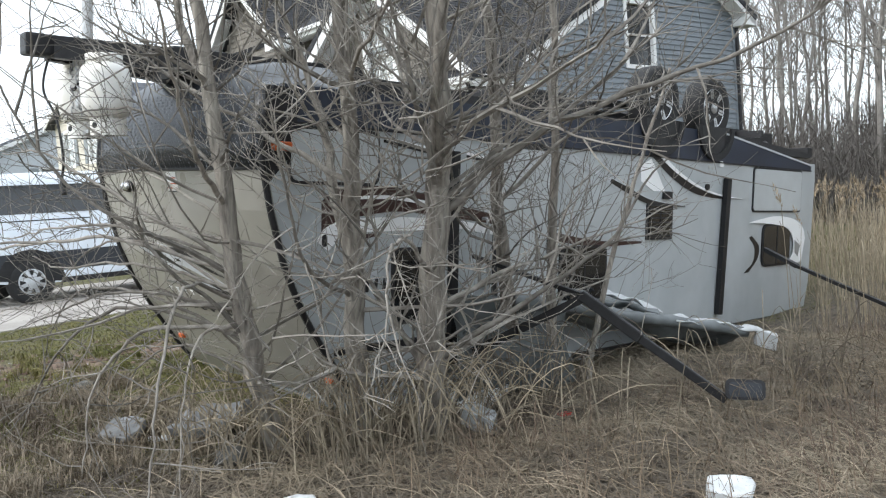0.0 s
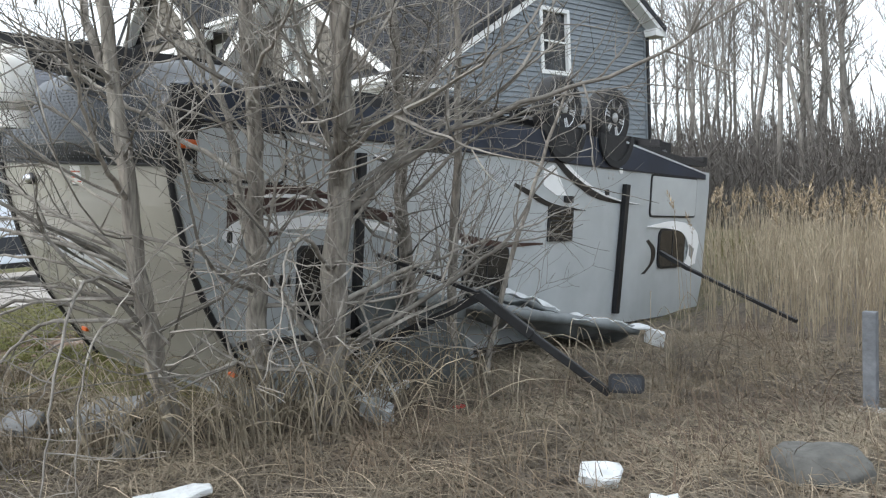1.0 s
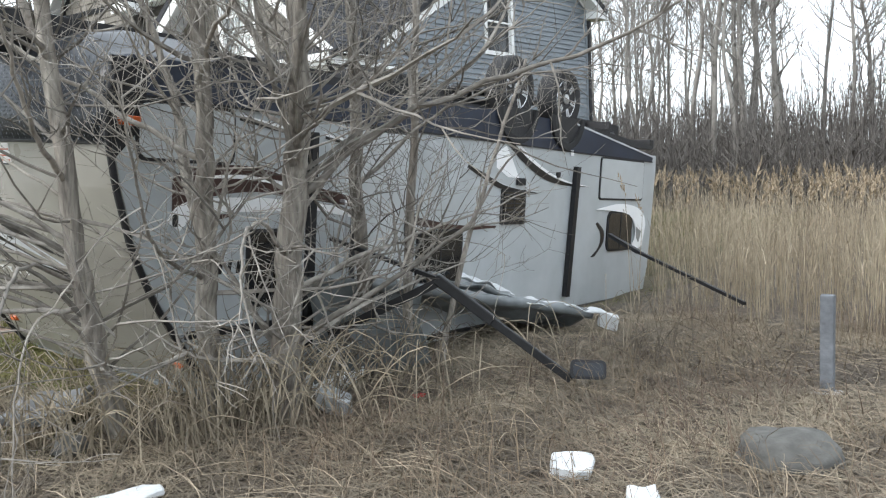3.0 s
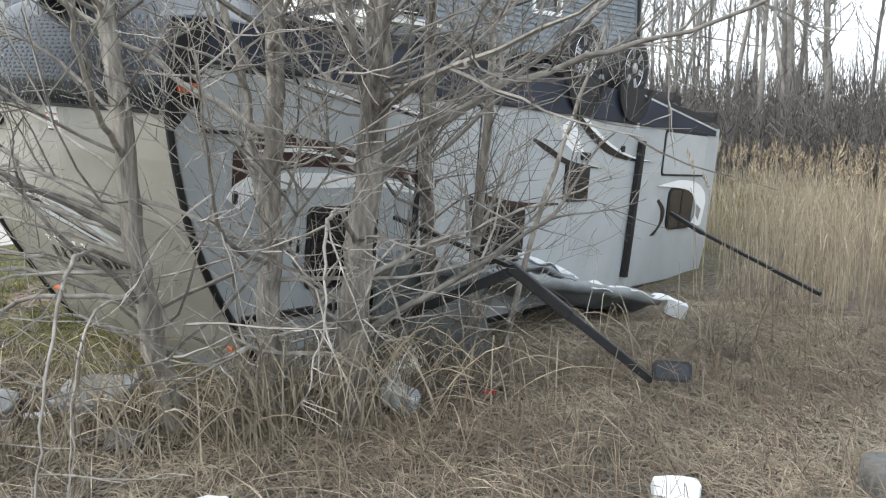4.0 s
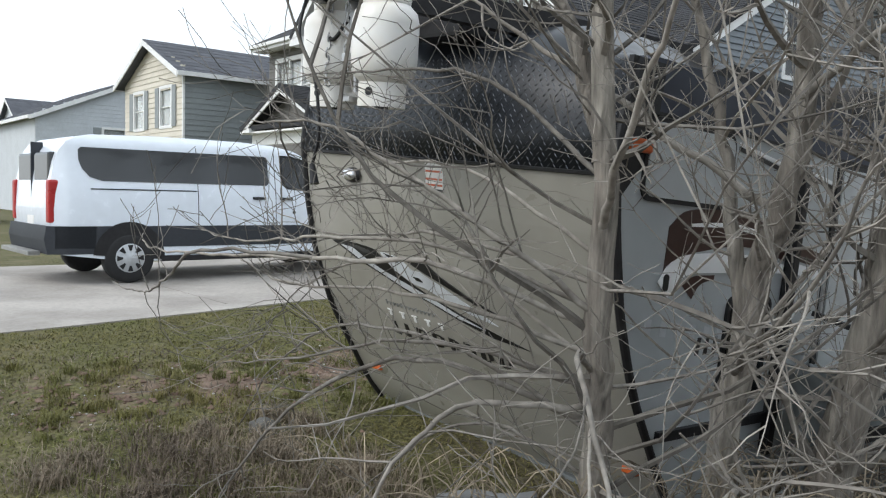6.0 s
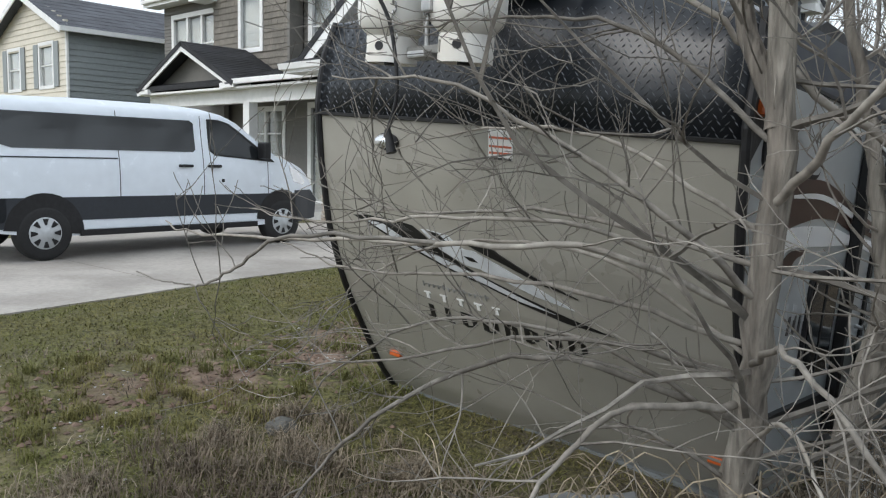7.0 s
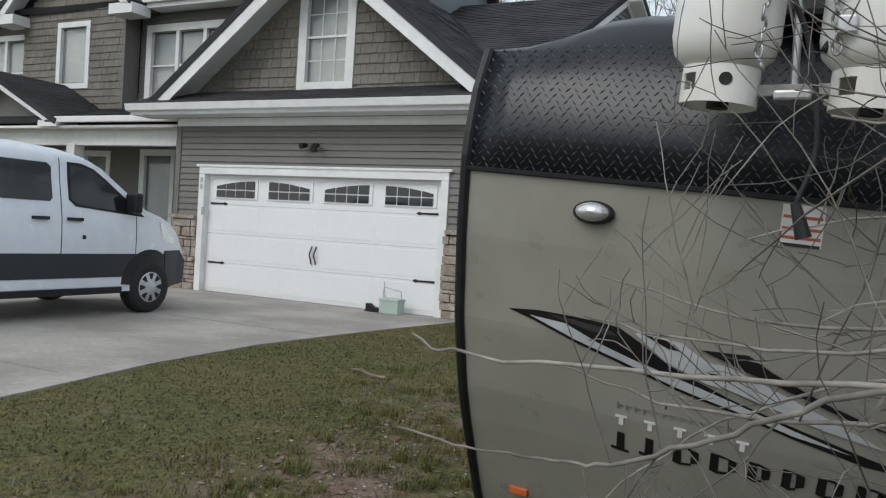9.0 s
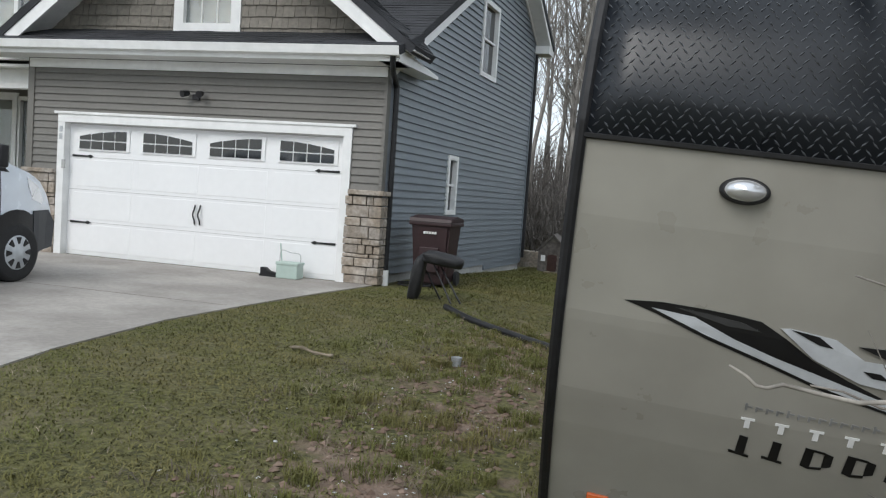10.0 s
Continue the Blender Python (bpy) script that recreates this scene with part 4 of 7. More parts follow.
def casing(parent, axis, plane, out, a, b, z0, z1, w=0.10, cols=1, rows=1, sash=True, curtain=None, sill=0.0, grid=None, name="window"):
    """A window in an opening a..b, z0..z1: casing, frame, panes, muntins."""
    def bx(p, q, lo, hi, d0, d1, bm=None):
        if axis == 0:
            ys = sorted((plane + out * d0, plane + out * d1))
            return box((p, ys[0], lo), (q, ys[1], hi), bm)
        xs = sorted((plane + out * d0, plane + out * d1))
        return box((xs[0], p, lo), (xs[1], q, hi), bm)
    bm = bx(a - w, a + 0.02, z0 - w - sill, z1 + w, -0.05, 0.045)
    bx(b - 0.02, b + w, z0 - w - sill, z1 + w, -0.05, 0.045, bm)
    bx(a + 0.02, b - 0.02, z1 - 0.02, z1 + w, -0.05, 0.047, bm)
    bx(a + 0.02, b - 0.02, z0 - w - sill, z0 + 0.02, -0.05, 0.047, bm)
    win = part(name, bm, TRIM, parent, "white cased window")
    step = (b - a) / cols
    for c in range(cols):
        u, v = a + c * step, a + (c + 1) * step
        if c:
            part("mullion", bx(u - 0.05, u + 0.05, z0, z1, -0.05, 0.035), TRIM, win)
        lo = u + (0.05 if c else 0.02)
        hi = v - (0.05 if c < cols - 1 else 0.02)
        # without a curtain, the unlit room behind is put into near-black glass
        pane = part("pane", bx(lo, hi, z0 + 0.02, z1 - 0.02, -0.052, -0.044), GLASS if curtain else DARK_GLASS, win)
        pane.visible_shadow = False
        if sash:
            zm = (z0 + z1) / 2
            part("sash_rail", bx(lo, hi, zm - 0.02, zm + 0.02, -0.05, 0.0), TRIM, win)
        if grid:
            bm = bmesh.new()
            for i in range(1, grid[0]):
                x = lo + (hi - lo) * i / grid[0]
                bx(x - 0.009, x + 0.009, z0 + 0.02, z1 - 0.02, -0.043, -0.03, bm)
            for i in range(1, grid[1]):
                z = z0 + (z1 - z0) * i / grid[1]
                bx(lo, hi, z - 0.009, z + 0.009, -0.042, -0.031, bm)
            part("muntins", bm, TRIM, win)
        if curtain:
            part("curtain", bx(lo, hi, z0, z1, -0.132, -0.115), curtain, win)
    return win


def slope_roof(parent, p, q, r, s, thick=0.12, name="roof", course=0.14, cover=SHINGLE):
    """A shingled roof plane: p, q along the eave, r, s along the top; shingle courses as lapped strips."""
    p, q, r, s = (Vector(v) for v in (p, q, r, s))
    nrm = (q - p).cross(s - p).normalized()
    if nrm.z < 0:
        nrm = -nrm
    dn = -nrm * thick
    V = [tuple(v) for v in (p, q, r, s, p + dn, q + dn, r + dn, s + dn)]
    F = [(0, 1, 2, 3), (7, 6, 5, 4), (0, 4, 5, 1), (1, 5, 6, 2), (2, 6, 7, 3), (3, 7, 4, 0)]
    roof = raw(name, V, F, cover, parent)
    n = max(2, int((s - p).length / course))
    V, F = [], []
    rnd = random.Random(int(abs(p.x * 37 + p.y * 11)))
    for i in range(n):
        a, b = i / n, (i + 1) / n
        l0, r0, l1, r1 = p.lerp(s, a), q.lerp(r, a), p.lerp(s, b), q.lerp(r, b)
        w = (r0 - l0).length
        m = max(1, int(w / 0.30))
        off = rnd.random()
        for j in range(m):
            u, v = j / m, (j + 1) / m
            up = nrm * rnd.uniform(0.006, 0.016)
            k = len(V)
            V.extend(tuple(x) for x in (l0.lerp(r0, u) + up, l0.lerp(r0, v) + up, l1.lerp(r1, v) + nrm * 0.002, l1.lerp(r1, u) + nrm * 0.002, l0.lerp(r0, u), l0.lerp(r0, v)))
            F.extend(((k, k + 1, k + 2, k + 3), (k + 4, k + 5, k + 1, k)))
    raw("asphalt_shingle", V, F, cover, roof)["kind"] = "stuff"
    return roof


def build_house():
    rnd = random.Random(5)
    H = thing("house", "taupe and slate-blue sided two-storey house with white trim and attached garage", "house")
    G, X0, X1 = 0.90, -16.40, -10.2
    YF, YB = 11.58, 19.9
    # garage front
    door = (-15.67, -10.80, G - 0.1, 3.03)
    lap_wall(H, 0, YF, -1, lambda z: (X0, X1), 2.262, 4.05, [(-15.80, -10.67, G - 0.1, 3.19)], 0.112, TAUPE)
    for a, b in ((X0, -15.81), (-10.66, X1)):
        w = part("stone_veneer", box((a, YF, G - 0.2), (b, YF + 0.2, 2.20)), MORTAR, H, "stacked field stone wainscot")
        z = G - 0.02
        while z < 2.17:
            h = rnd.choice((0.06, 0.09, 0.13, 0.18))
            h = min(h, 2.19 - z)
            x = a - (0.05 if b == X1 else 0)
            e = b + (0.07 if b == X1 else 0.0)
            while x < e - 0.02:
                ww = min(rnd.uniform(0.10, 0.42), e - x)
                if e - x - ww < 0.08:
                    ww = e - x
                d = rnd.uniform(0.04, 0.10)
                part("stone", box((x + 0.006, YF - d, z + 0.006), (x + ww - 0.006, YF + 0.1, z + h - 0.006), bevel=0.012), STONE, w)
                x += ww
            # return round the corner
            if b == X1:
                part("stone", box((X1 - 0.02, YF + 0.11, z + 0.006), (X1 + 0.07, YF + rnd.uniform(0.2, 0.24), z + h - 0.006), bevel=0.012), STONE, w)
            z += h
        part("stone_cap", box((a - (0.0 if b == X1 else 0.05), YF - 0.12, 2.19), (b + (0.10 if b == X1 else 0.0), YF + 0.24, 2.26), bevel=0.012), STONE, w, "stone sill cap")
    part("corner_board", box((X1 - 0.02, YF - 0.035, 2.262), (X1 + 0.03, YF + 0.11, 4.05)), TAUPE, H)
    part("corner_board", box((X0 - 0.03, YF - 0.035, 2.262), (X0 + 0.09, YF - 0.02, 4.05)), TAUPE, H)
    # garage door
    D = part("garage_door", box((-15.67, YF + 0.09, G - 0.02), (-10.80, YF + 0.13, 3.03)), WHITE, H, "white panelled garage door with arched window lites")
    for j in range(4):
        z0 = G + j * 0.53
        for i in range(4):
            a = -15.60 + i * 1.20
            if j < 3:
                part("door_panel", box((a + 0.05, YF + 0.085, z0 + 0.05), (a + 1.13, YF + 0.092, z0 + 0.48), bevel=0.003), WHITE, D)
            else:
                part("lite_frame", box((a + 0.10, YF + 0.068, z0 + 0.10), (a + 1.08, YF + 0.092, z0 + 0.46), bevel=0.006), WHITE, D)
                arch = lambda u, i=i: 0.30 * (0.55 + 0.45 * math.sin(math.pi * (0.08 + 0.42 * ((u if i % 2 == 0 else 1 - u)))))  # noqa: E731
                for c in range(4):
                    u0, u1 = c / 4, (c + 1) / 4
                    x0, x1 = a + 0.14 + 0.90 * u0, a + 0.14 + 0.90 * u1 - 0.022
                    zb = z0 + 0.13
                    part("pane", box((x0, YF + 0.055, zb), (x1, YF + 0.072, zb + 0.125)), DARK_GLASS, D)
                    part("pane", prism([(x0, zb + 0.147), (x1, zb + 0.147), (x1, zb + arch(u1)), (x0, zb + arch(u0))], 1, YF + 0.055, YF + 0.072), DARK_GLASS, D)
        part("section_joint", box((-15.66, YF + 0.086, z0 + 0.522), (-10.81, YF + 0.0915, z0 + 0.527)), FOUNDATION, D)
    for x, s in ((-15.60, 1), (-10.88, -1)):
        for z in (1.42, 2.50):
            part("strap_hinge", prism([(x, z - 0.018), (x + s * 0.30, z - 0.012), (x + s * 0.34, z - 0.028), (x + s * 0.40, z), (x + s * 0.34, z + 0.028), (x + s * 0.30, z + 0.012), (x, z + 0.018)], 1, YF + 0.07, YF + 0.082), BLACK, D)
    for x in (-13.28, -13.19):
        part("pull_handle", pipe(curve_pts([(x, YF + 0.075, 1.54), (x + 0.015, YF + 0.04, 1.60), (x - 0.01, YF + 0.03, 1.69), (x + 0.01, YF + 0.04, 1.78), (x, YF + 0.075, 1.84)]), 0.012), BLACK, D)
    bm = box((-15.80, YF - 0.05, G - 0.02), (-15.67, YF + 0.1, 3.03))
    box((-10.80, YF - 0.05, G - 0.02), (-10.67, YF + 0.1, 3.03), bm)
    box((-15.80, YF - 0.055, 3.03), (-10.67, YF + 0.1, 3.16), bm)
    box((-15.86, YF - 0.075, 3.16), (-10.61, YF + 0.1, 3.20), bm)
    part("door_trim", bm, TRIM, H, "white garage door trim")
    for z in (2.92, 2.80):
        part("number_plate", box((-15.76, YF - 0.062, z - 0.05), (-15.71, YF - 0.051, z + 0.04)), SILVER, H)
    part("keypad", box((-15.70, YF - 0.06, 2.28), (-15.64, YF - 0.04, 2.42)), FOUNDATION, H)
    # floodlight over the door
    fl = part("floodlight", box((-13.34, YF - 0.06, 3.46), (-13.22, YF - 0.02, 3.55), bevel=0.008), BLACK, H, "black twin floodlight")
    for x in (-13.40, -13.17):
        part("lamp_head", rod((x, YF - 0.08, 3.56), (x + (0.03 if x > -13.3 else -0.03), YF - 0.20, 3.53), 0.04, 0.052), BLACK, fl)
    # eave of the garage
    part("soffit", box((X0 - 0.75, YF - 0.48, 4.05), (X1 + 0.32, YF + 0.05, 4.09)), TRIM, H)
    part("frieze", box((X0, YF - 0.05, 3.90), (X1 + 0.02, YF - 0.022, 4.05)), TRIM, H)
    part("fascia", box((X0 - 0.75, YF - 0.50, 4.05), (X1 + 0.32, YF - 0.48, 4.24)), TRIM, H)
    part("gutter", prism([(YF - 0.50, 4.10), (YF - 0.60, 4.12), (YF - 0.63, 4.24), (YF - 0.615, 4.24), (YF - 0.59, 4.14), (YF - 0.50, 4.13)], 0, X0 - 0.78, X1 + 0.36), TRIM, H, "white rain gutter")
    part("eave_return", prism([(YF - 0.48, 4.05), (YF + 1.15, 4.05), (YF + 1.15, 4.10), (YF - 0.48, 4.24)], 0, X1 + 0.03, X1 + 0.34), TRIM, H)
    part("downspout", pipe(curve_pts([(X1 + 0.26, YF - 0.55, 4.12), (X1 + 0.22, YF - 0.4, 3.95), (X1 + 0.08, YF + 0.16, 3.82), (X1 + 0.08, YF + 0.2, 3.5), (X1 + 0.08, YF + 0.2, 1.1)]), 0.04), BLACK, H, "dark downspout")
    part("downspout", pipe([(X1 + 0.08, YF + 0.2, 1.1), (X1 + 0.08, YF + 0.2, 0.86)], 0.05), TRIM, H)
    slope_roof(H, (X0 - 0.78, YF - 0.56, 4.25), (X1 + 0.36, YF - 0.56, 4.25), (X1 + 0.36, YF + 0.40, 4.62), (X0 - 0.78, YF + 0.40, 4.62), name="pent_roof", course=0.16)
    # big front gable with shakes
    gx, gw, gz0, gtop = -13.3, 3.2, 4.25, 6.72
    YG = YF + 0.30
    hole = (-13.80, -12.92, 4.68, 6.30)
    lap_wall(H, 0, YG, -1, lambda z: (gx - 3.58 * (6.96 - z) / 2.76, gx + 3.58 * (6.96 - z) / 2.76), 4.3, 6.9, [hole], 0.175, SHAKE, shakes=True, rnd=rnd)
    casing(H, 0, YG, -1, *hole, w=0.15, sill=0.08, rows=2, grid=(3, 4), curtain=CURTAIN)
    for s in (-1, 1):
        e = (gx + s * (gw + 0.42), 4.22)
        t = (gx, gtop + 0.30)
        d = Vector((t[0] - e[0], t[1] - e[1])).normalized()
        n = Vector((-d.y, d.x)) * (1 if s < 0 else -1)
        pts = [e, t, (t[0] - n.x * 0.0, t[1] - 0.36), (e[0] - s * 0.42, e[1] - 0.0)]
        part("rake_board", prism(pts, 1, YG - 0.66, YG - 0.62), TRIM, H, "white rake board")
        part("rake_soffit", prism([e, t, (t[0], t[1] - 0.10), (e[0] - s * 0.16, e[1])], 1, YG - 0.62, YG), TRIM, H)
        slope_roof(H, (e[0], YG - 0.68, e[1] + 0.06), (e[0], YG + 0.2, e[1] + 0.06), (t[0], YG + 5.2, t[1] + 0.06), (t[0], YG - 0.68, t[1] + 0.06), name="gable_roof")
    # slate-blue side wall with its long saltbox rake
    rz = lambda y: min(4.16 + 0.565 * (y - 11.75), 6.2 + 0.565 * (YB - y))  # noqa: E731
    w1, w2 = (15.85, 16.75, 4.70, 6.05), (14.40, 14.80, 1.99, 2.93)

    def span(z):
        if z < 1.02:
            # the lowest courses step down with the lawn
            return (min(YB - 0.3, 12.4 + (1.02 - z) * 26), YB)
        if z < 4.16:
            return (YF + 0.1, YB)
        return (max(YF + 0.1, 11.75 + (z - 4.16) / 0.565), min(YB, YB - max(0, z - 6.2) / 0.565))
    lap_wall(H, 1, X1, 1, span, 0.785, 7.6, [w1, w2], 0.118, SLATE)
    casing(H, 1, X1, 1, *w1, w=0.07)
    casing(H, 1, X1, 1, *w2, w=0.06)
    part("foundation", box((X1 - 0.2, YF + 0.1, 0.3), (X1 - 0.012, YB - 0.01, 1.12)), FOUNDATION, H, "pale concrete foundation")
    part("corner_board", box((X1 - 0.05, YB - 0.02, 0.8), (X1 + 0.03, YB + 0.06, 6.2)), SLATE, H)
    part("corner_board", box((X1 - 0.01, YF + 0.112, 2.27), (X1 + 0.03, YF + 0.2, 4.0)), SLATE, H)
    yr = (YB + 11.75) / 2 + 1.805
    zr = rz(yr)
    for (ya, za), (yb, zb) in (((YF + 0.10, 4.10), (yr, zr + 0.06)), ((YB + 0.45, 5.98), (yr, zr + 0.06))):
        part("rake_board", prism([(ya, za), (yb, zb), (yb, zb - 0.2), (ya, za - 0.18)], 0, X1 + 0.03, X1 + 0.06), TRIM, H)
    part("rake_soffit", prism([(YB + 0.45, 5.80), (YB + 0.45, 6.0), (yr, zr + 0.06), (yr, zr - 0.04)], 0, X1 + 0.06, X1 + 0.36), TRIM, H)
    part("rear_eave", box((X1 - 6, YB, 5.82), (X1 + 0.36, YB + 0.5, 6.0)), TRIM, H)
    part("downspout", pipe([(X1 + 0.05, YB + 0.1, 5.8), (X1 + 0.05, YB + 0.1, 0.9)], 0.045), BLACK, H)
    slope_roof(H, (X0, YF - 0.1, 4.13), (X1 + 0.08, YF - 0.1, 4.13), (X1 + 0.08, yr, zr + 0.15), (X0, yr, zr + 0.15), name="main_roof")
    slope_roof(H, (X1 + 0.38, YB + 0.5, 6.05), (X0, YB + 0.5, 6.05), (X0, yr, zr + 0.15), (X1 + 0.38, yr, zr + 0.15), name="rear_roof", course=0.5)
    part("rear_wall", box((-27.5, YB - 0.14, 0.5), (X1 - 0.15, YB - 0.02, 6.2)), SLATE, H)
    # the recessed two-storey part on the porch side
    Y2, YR, XL = 13.9, 14.35, -27.6
    dw = (-20.22, -17.70, 4.93, 6.58)
    lap_wall(H, 0, YR, -1, lambda z: (-20.58, X0 + 0.1), G, 7.1, [dw, (-20.28, -18.92, G, 3.66)], 0.112, TAUPE)
    casing(H, 0, YR, -1, *dw, w=0.15, cols=3, curtain=CURTAIN)
    casing(H, 0, YR, -1, -20.26, -19.36, 1.1, 3.64, w=0.13, sash=False, curtain=CURTAIN, name="porch_door")
    casing(H, 0, YR, -1, -19.2, -18.94, 1.1, 3.64, w=0.06, sash=False, curtain=CURTAIN, name="sidelight")
    uw = (-22.85, -21.9, 5.30, 6.72)
    lap_wall(H, 0, Y2, -1, lambda z: (-24.25, -20.62) if z < 7.0 else (-24.25 + (z - 7.0) * 0.86, -20.62 - (z - 7.0) * 0.86), 4.3, 9.0, [uw], 0.175, SHAKE, shakes=True, rnd=rnd)
    casing(H, 0, Y2, -1, *uw, w=0.11, sash=False, curtain=CURTAIN)
    part("return_wall", box((-20.72, Y2 + 0.02, 4.3), (-20.60, YR - 0.03, 7.1)), TAUPE, H)
    part("corner_board", box((-20.68, Y2 - 0.045, 4.3), (-20.575, Y2 + 0.03, 7.05)), TAUPE, H)
    tw = (-27.0, -24.55, 4.85, 6.60)
    lap_wall(H, 0, Y2 + 0.3, -1, lambda z: (XL, -24.2), 3.0, 7.0, [tw], 0.112, TAUPE)
    casing(H, 0, Y2 + 0.3, -1, *tw, w=0.12, cols=3, curtain=CURTAIN)
    lap_wall(H, 0, Y2 + 0.6, -1, lambda z: (XL, -20.5), G, 4.2, [(-23.35, -21.7, 2.3, 3.62)], 0.112, TAUPE)
    casing(H, 0, Y2 + 0.6, -1, -23.35, -21.7, 2.3, 3.62, w=0.12, cols=2, curtain=CURTAIN)
    part("end_wall", box((XL, Y2 + 0.32, G), (XL + 0.14, YB, 7.0)), TAUPE, H)
    cx, hw, zb2, zt2 = -22.35, 2.45, 7.0, 9.35
    for s in (-1, 1):
        e, t = (cx + s * hw, zb2), (cx, zt2)
        part("rake_board", prism([e, t, (t[0], t[1] - 0.34), (e[0] - s * 0.36, e[1])], 1, Y2 - 0.5, Y2 - 0.46), TRIM, H)
        part("rake_soffit", prism([e, t, (t[0], t[1] - 0.1), (e[0] - s * 0.12, e[1])], 1, Y2 - 0.46, Y2), TRIM, H)
        slope_roof(H, (e[0], Y2 - 0.52, e[1] + 0.06), (e[0], Y2 + 4.0, e[1] + 0.06), (t[0], Y2 + 4.0, t[1] + 0.06), (t[0], Y2 - 0.52, t[1] + 0.06), name="gable_roof")
        part("eave_return", box((min(e[0], e[0] - s * 0.75), Y2 - 0.5, zb2 - 0.22), (max(e[0], e[0] - s * 0.75), Y2 + 0.05, zb2 + 0.02)), TRIM, H, "white boxed eave return")
    for a, b, y in ((-20.1, X0 + 2.5, YR), (XL - 0.4, -24.6, Y2 + 0.3)):
        part("soffit", box((a, y - 0.5, 7.0), (b, y + 0.02, 7.06)), TRIM, H)
        part("fascia", box((a, y - 0.52, 6.98), (b, y - 0.5, 7.2)), TRIM, H)
        part("gutter", box((a, y - 0.62, 7.08), (b, y - 0.52, 7.2), bevel=0.02), TRIM, H)
    slope_roof(H, (XL - 0.4, Y2 - 0.3, 7.2), (X0 + 3.0, Y2 + 0.2, 7.2), (X0 + 3.0, 18.3, 9.6), (XL - 0.4, 18.3, 9.6), name="upper_roof")
    part("upper_end_wall", prism([(YR, 4.0), (YB, 4.0), (YB, 6.5), (18.3, 9.4), (YR, 7.2)], 0, X0 + 2.6, X0 + 2.75), SLATE, H)
    slope_roof(H, (X0 + 3.0, YB + 0.5, 6.1), (XL - 0.4, YB + 0.5, 6.1), (XL - 0.4, 18.3, 9.6), (X0 + 3.0, 18.3, 9.6), name="rear_roof", course=0.6)
    # porch roof, gable and posts
    YP = 12.35
    part("porch_beam", box((-25.0, YP - 0.1, 3.62), (X0 + 0.0, YP + 0.1, 3.95)), TRIM, H, "white porch beam")
    part("porch_ceiling", box((-25.0, YP + 0.1, 3.88), (X0, Y2 + 0.6, 3.94)), TRIM, H)
    part("gutter", box((-20.3, YP - 0.50, 4.05), (X0 - 0.05, YP - 0.40, 4.18), bevel=0.02), TRIM, H)
    part("soffit", box((-25.2, YP - 0.40, 3.95), (X0 - 0.05, YP + 0.1, 4.0)), TRIM, H)
    slope_roof(H, (-25.2, YP - 0.45, 4.16), (X0 - 0.05, YP - 0.45, 4.16), (X0 - 0.05, YR, 4.80), (-25.2, YR, 4.80), name="porch_roof")
    px, pw, pt = -22.6, 2.15, 5.22
    part("porch_gable", prism([(px - pw, 4.1), (px + pw, 4.1), (px, pt - 0.12)], 1, YP - 0.05, YP + 0.02), TAUPE, H)
    for s in (-1, 1):
        e, t = (px + s * (pw + 0.25), 4.06), (px, pt)
        part("rake_board", prism([e, t, (t[0], t[1] - 0.2), (e[0] - s * 0.34, e[1])], 1, YP - 0.50, YP - 0.46), TRIM, H)
        part("rake_soffit", prism([e, t, (t[0], t[1] - 0.06), (e[0] - s * 0.12, e[1])], 1, YP - 0.46, YP), TRIM, H)
        slope_roof(H, (e[0], YP - 0.52, e[1] + 0.06), (e[0], YP + 1.8, e[1] + 0.06), (t[0], YP + 1.8, t[1] + 0.06), (t[0], YP - 0.52, t[1] + 0.06), name="porch_gable_roof")
        part("eave_return", box((min(e[0], e[0] - s * 0.6), YP - 0.5, 3.97), (max(e[0], e[0] - s * 0.6), YP + 0.02, 4.1)), TRIM, H)
    for x in (-24.7, -20.2):
        part("porch_post", box((x - 0.13, YP - 0.13, G), (x + 0.13, YP + 0.13, 3.65), bevel=0.01), TRIM, H, "square white porch post")
    part("porch_floor", box((-25.2, YP - 0.3, G - 0.3), (X0, Y2 + 0.7, G + 0.15)), FOUNDATION, H)
    part("return_wall", box((X0, YF + 0.02, G), (X0 + 0.12, YR, 4.1)), TAUPE, H)
    # the blue side runs a little out of square with the garage front
    for ob in H.children_recursive:
        for v in ob.data.vertices:
            if v.co.x > X1 - 0.3 and v.co.y > YF + 0.08:
                v.co.x += 0.079 * (v.co.y - YF - 0.08)


build_house()


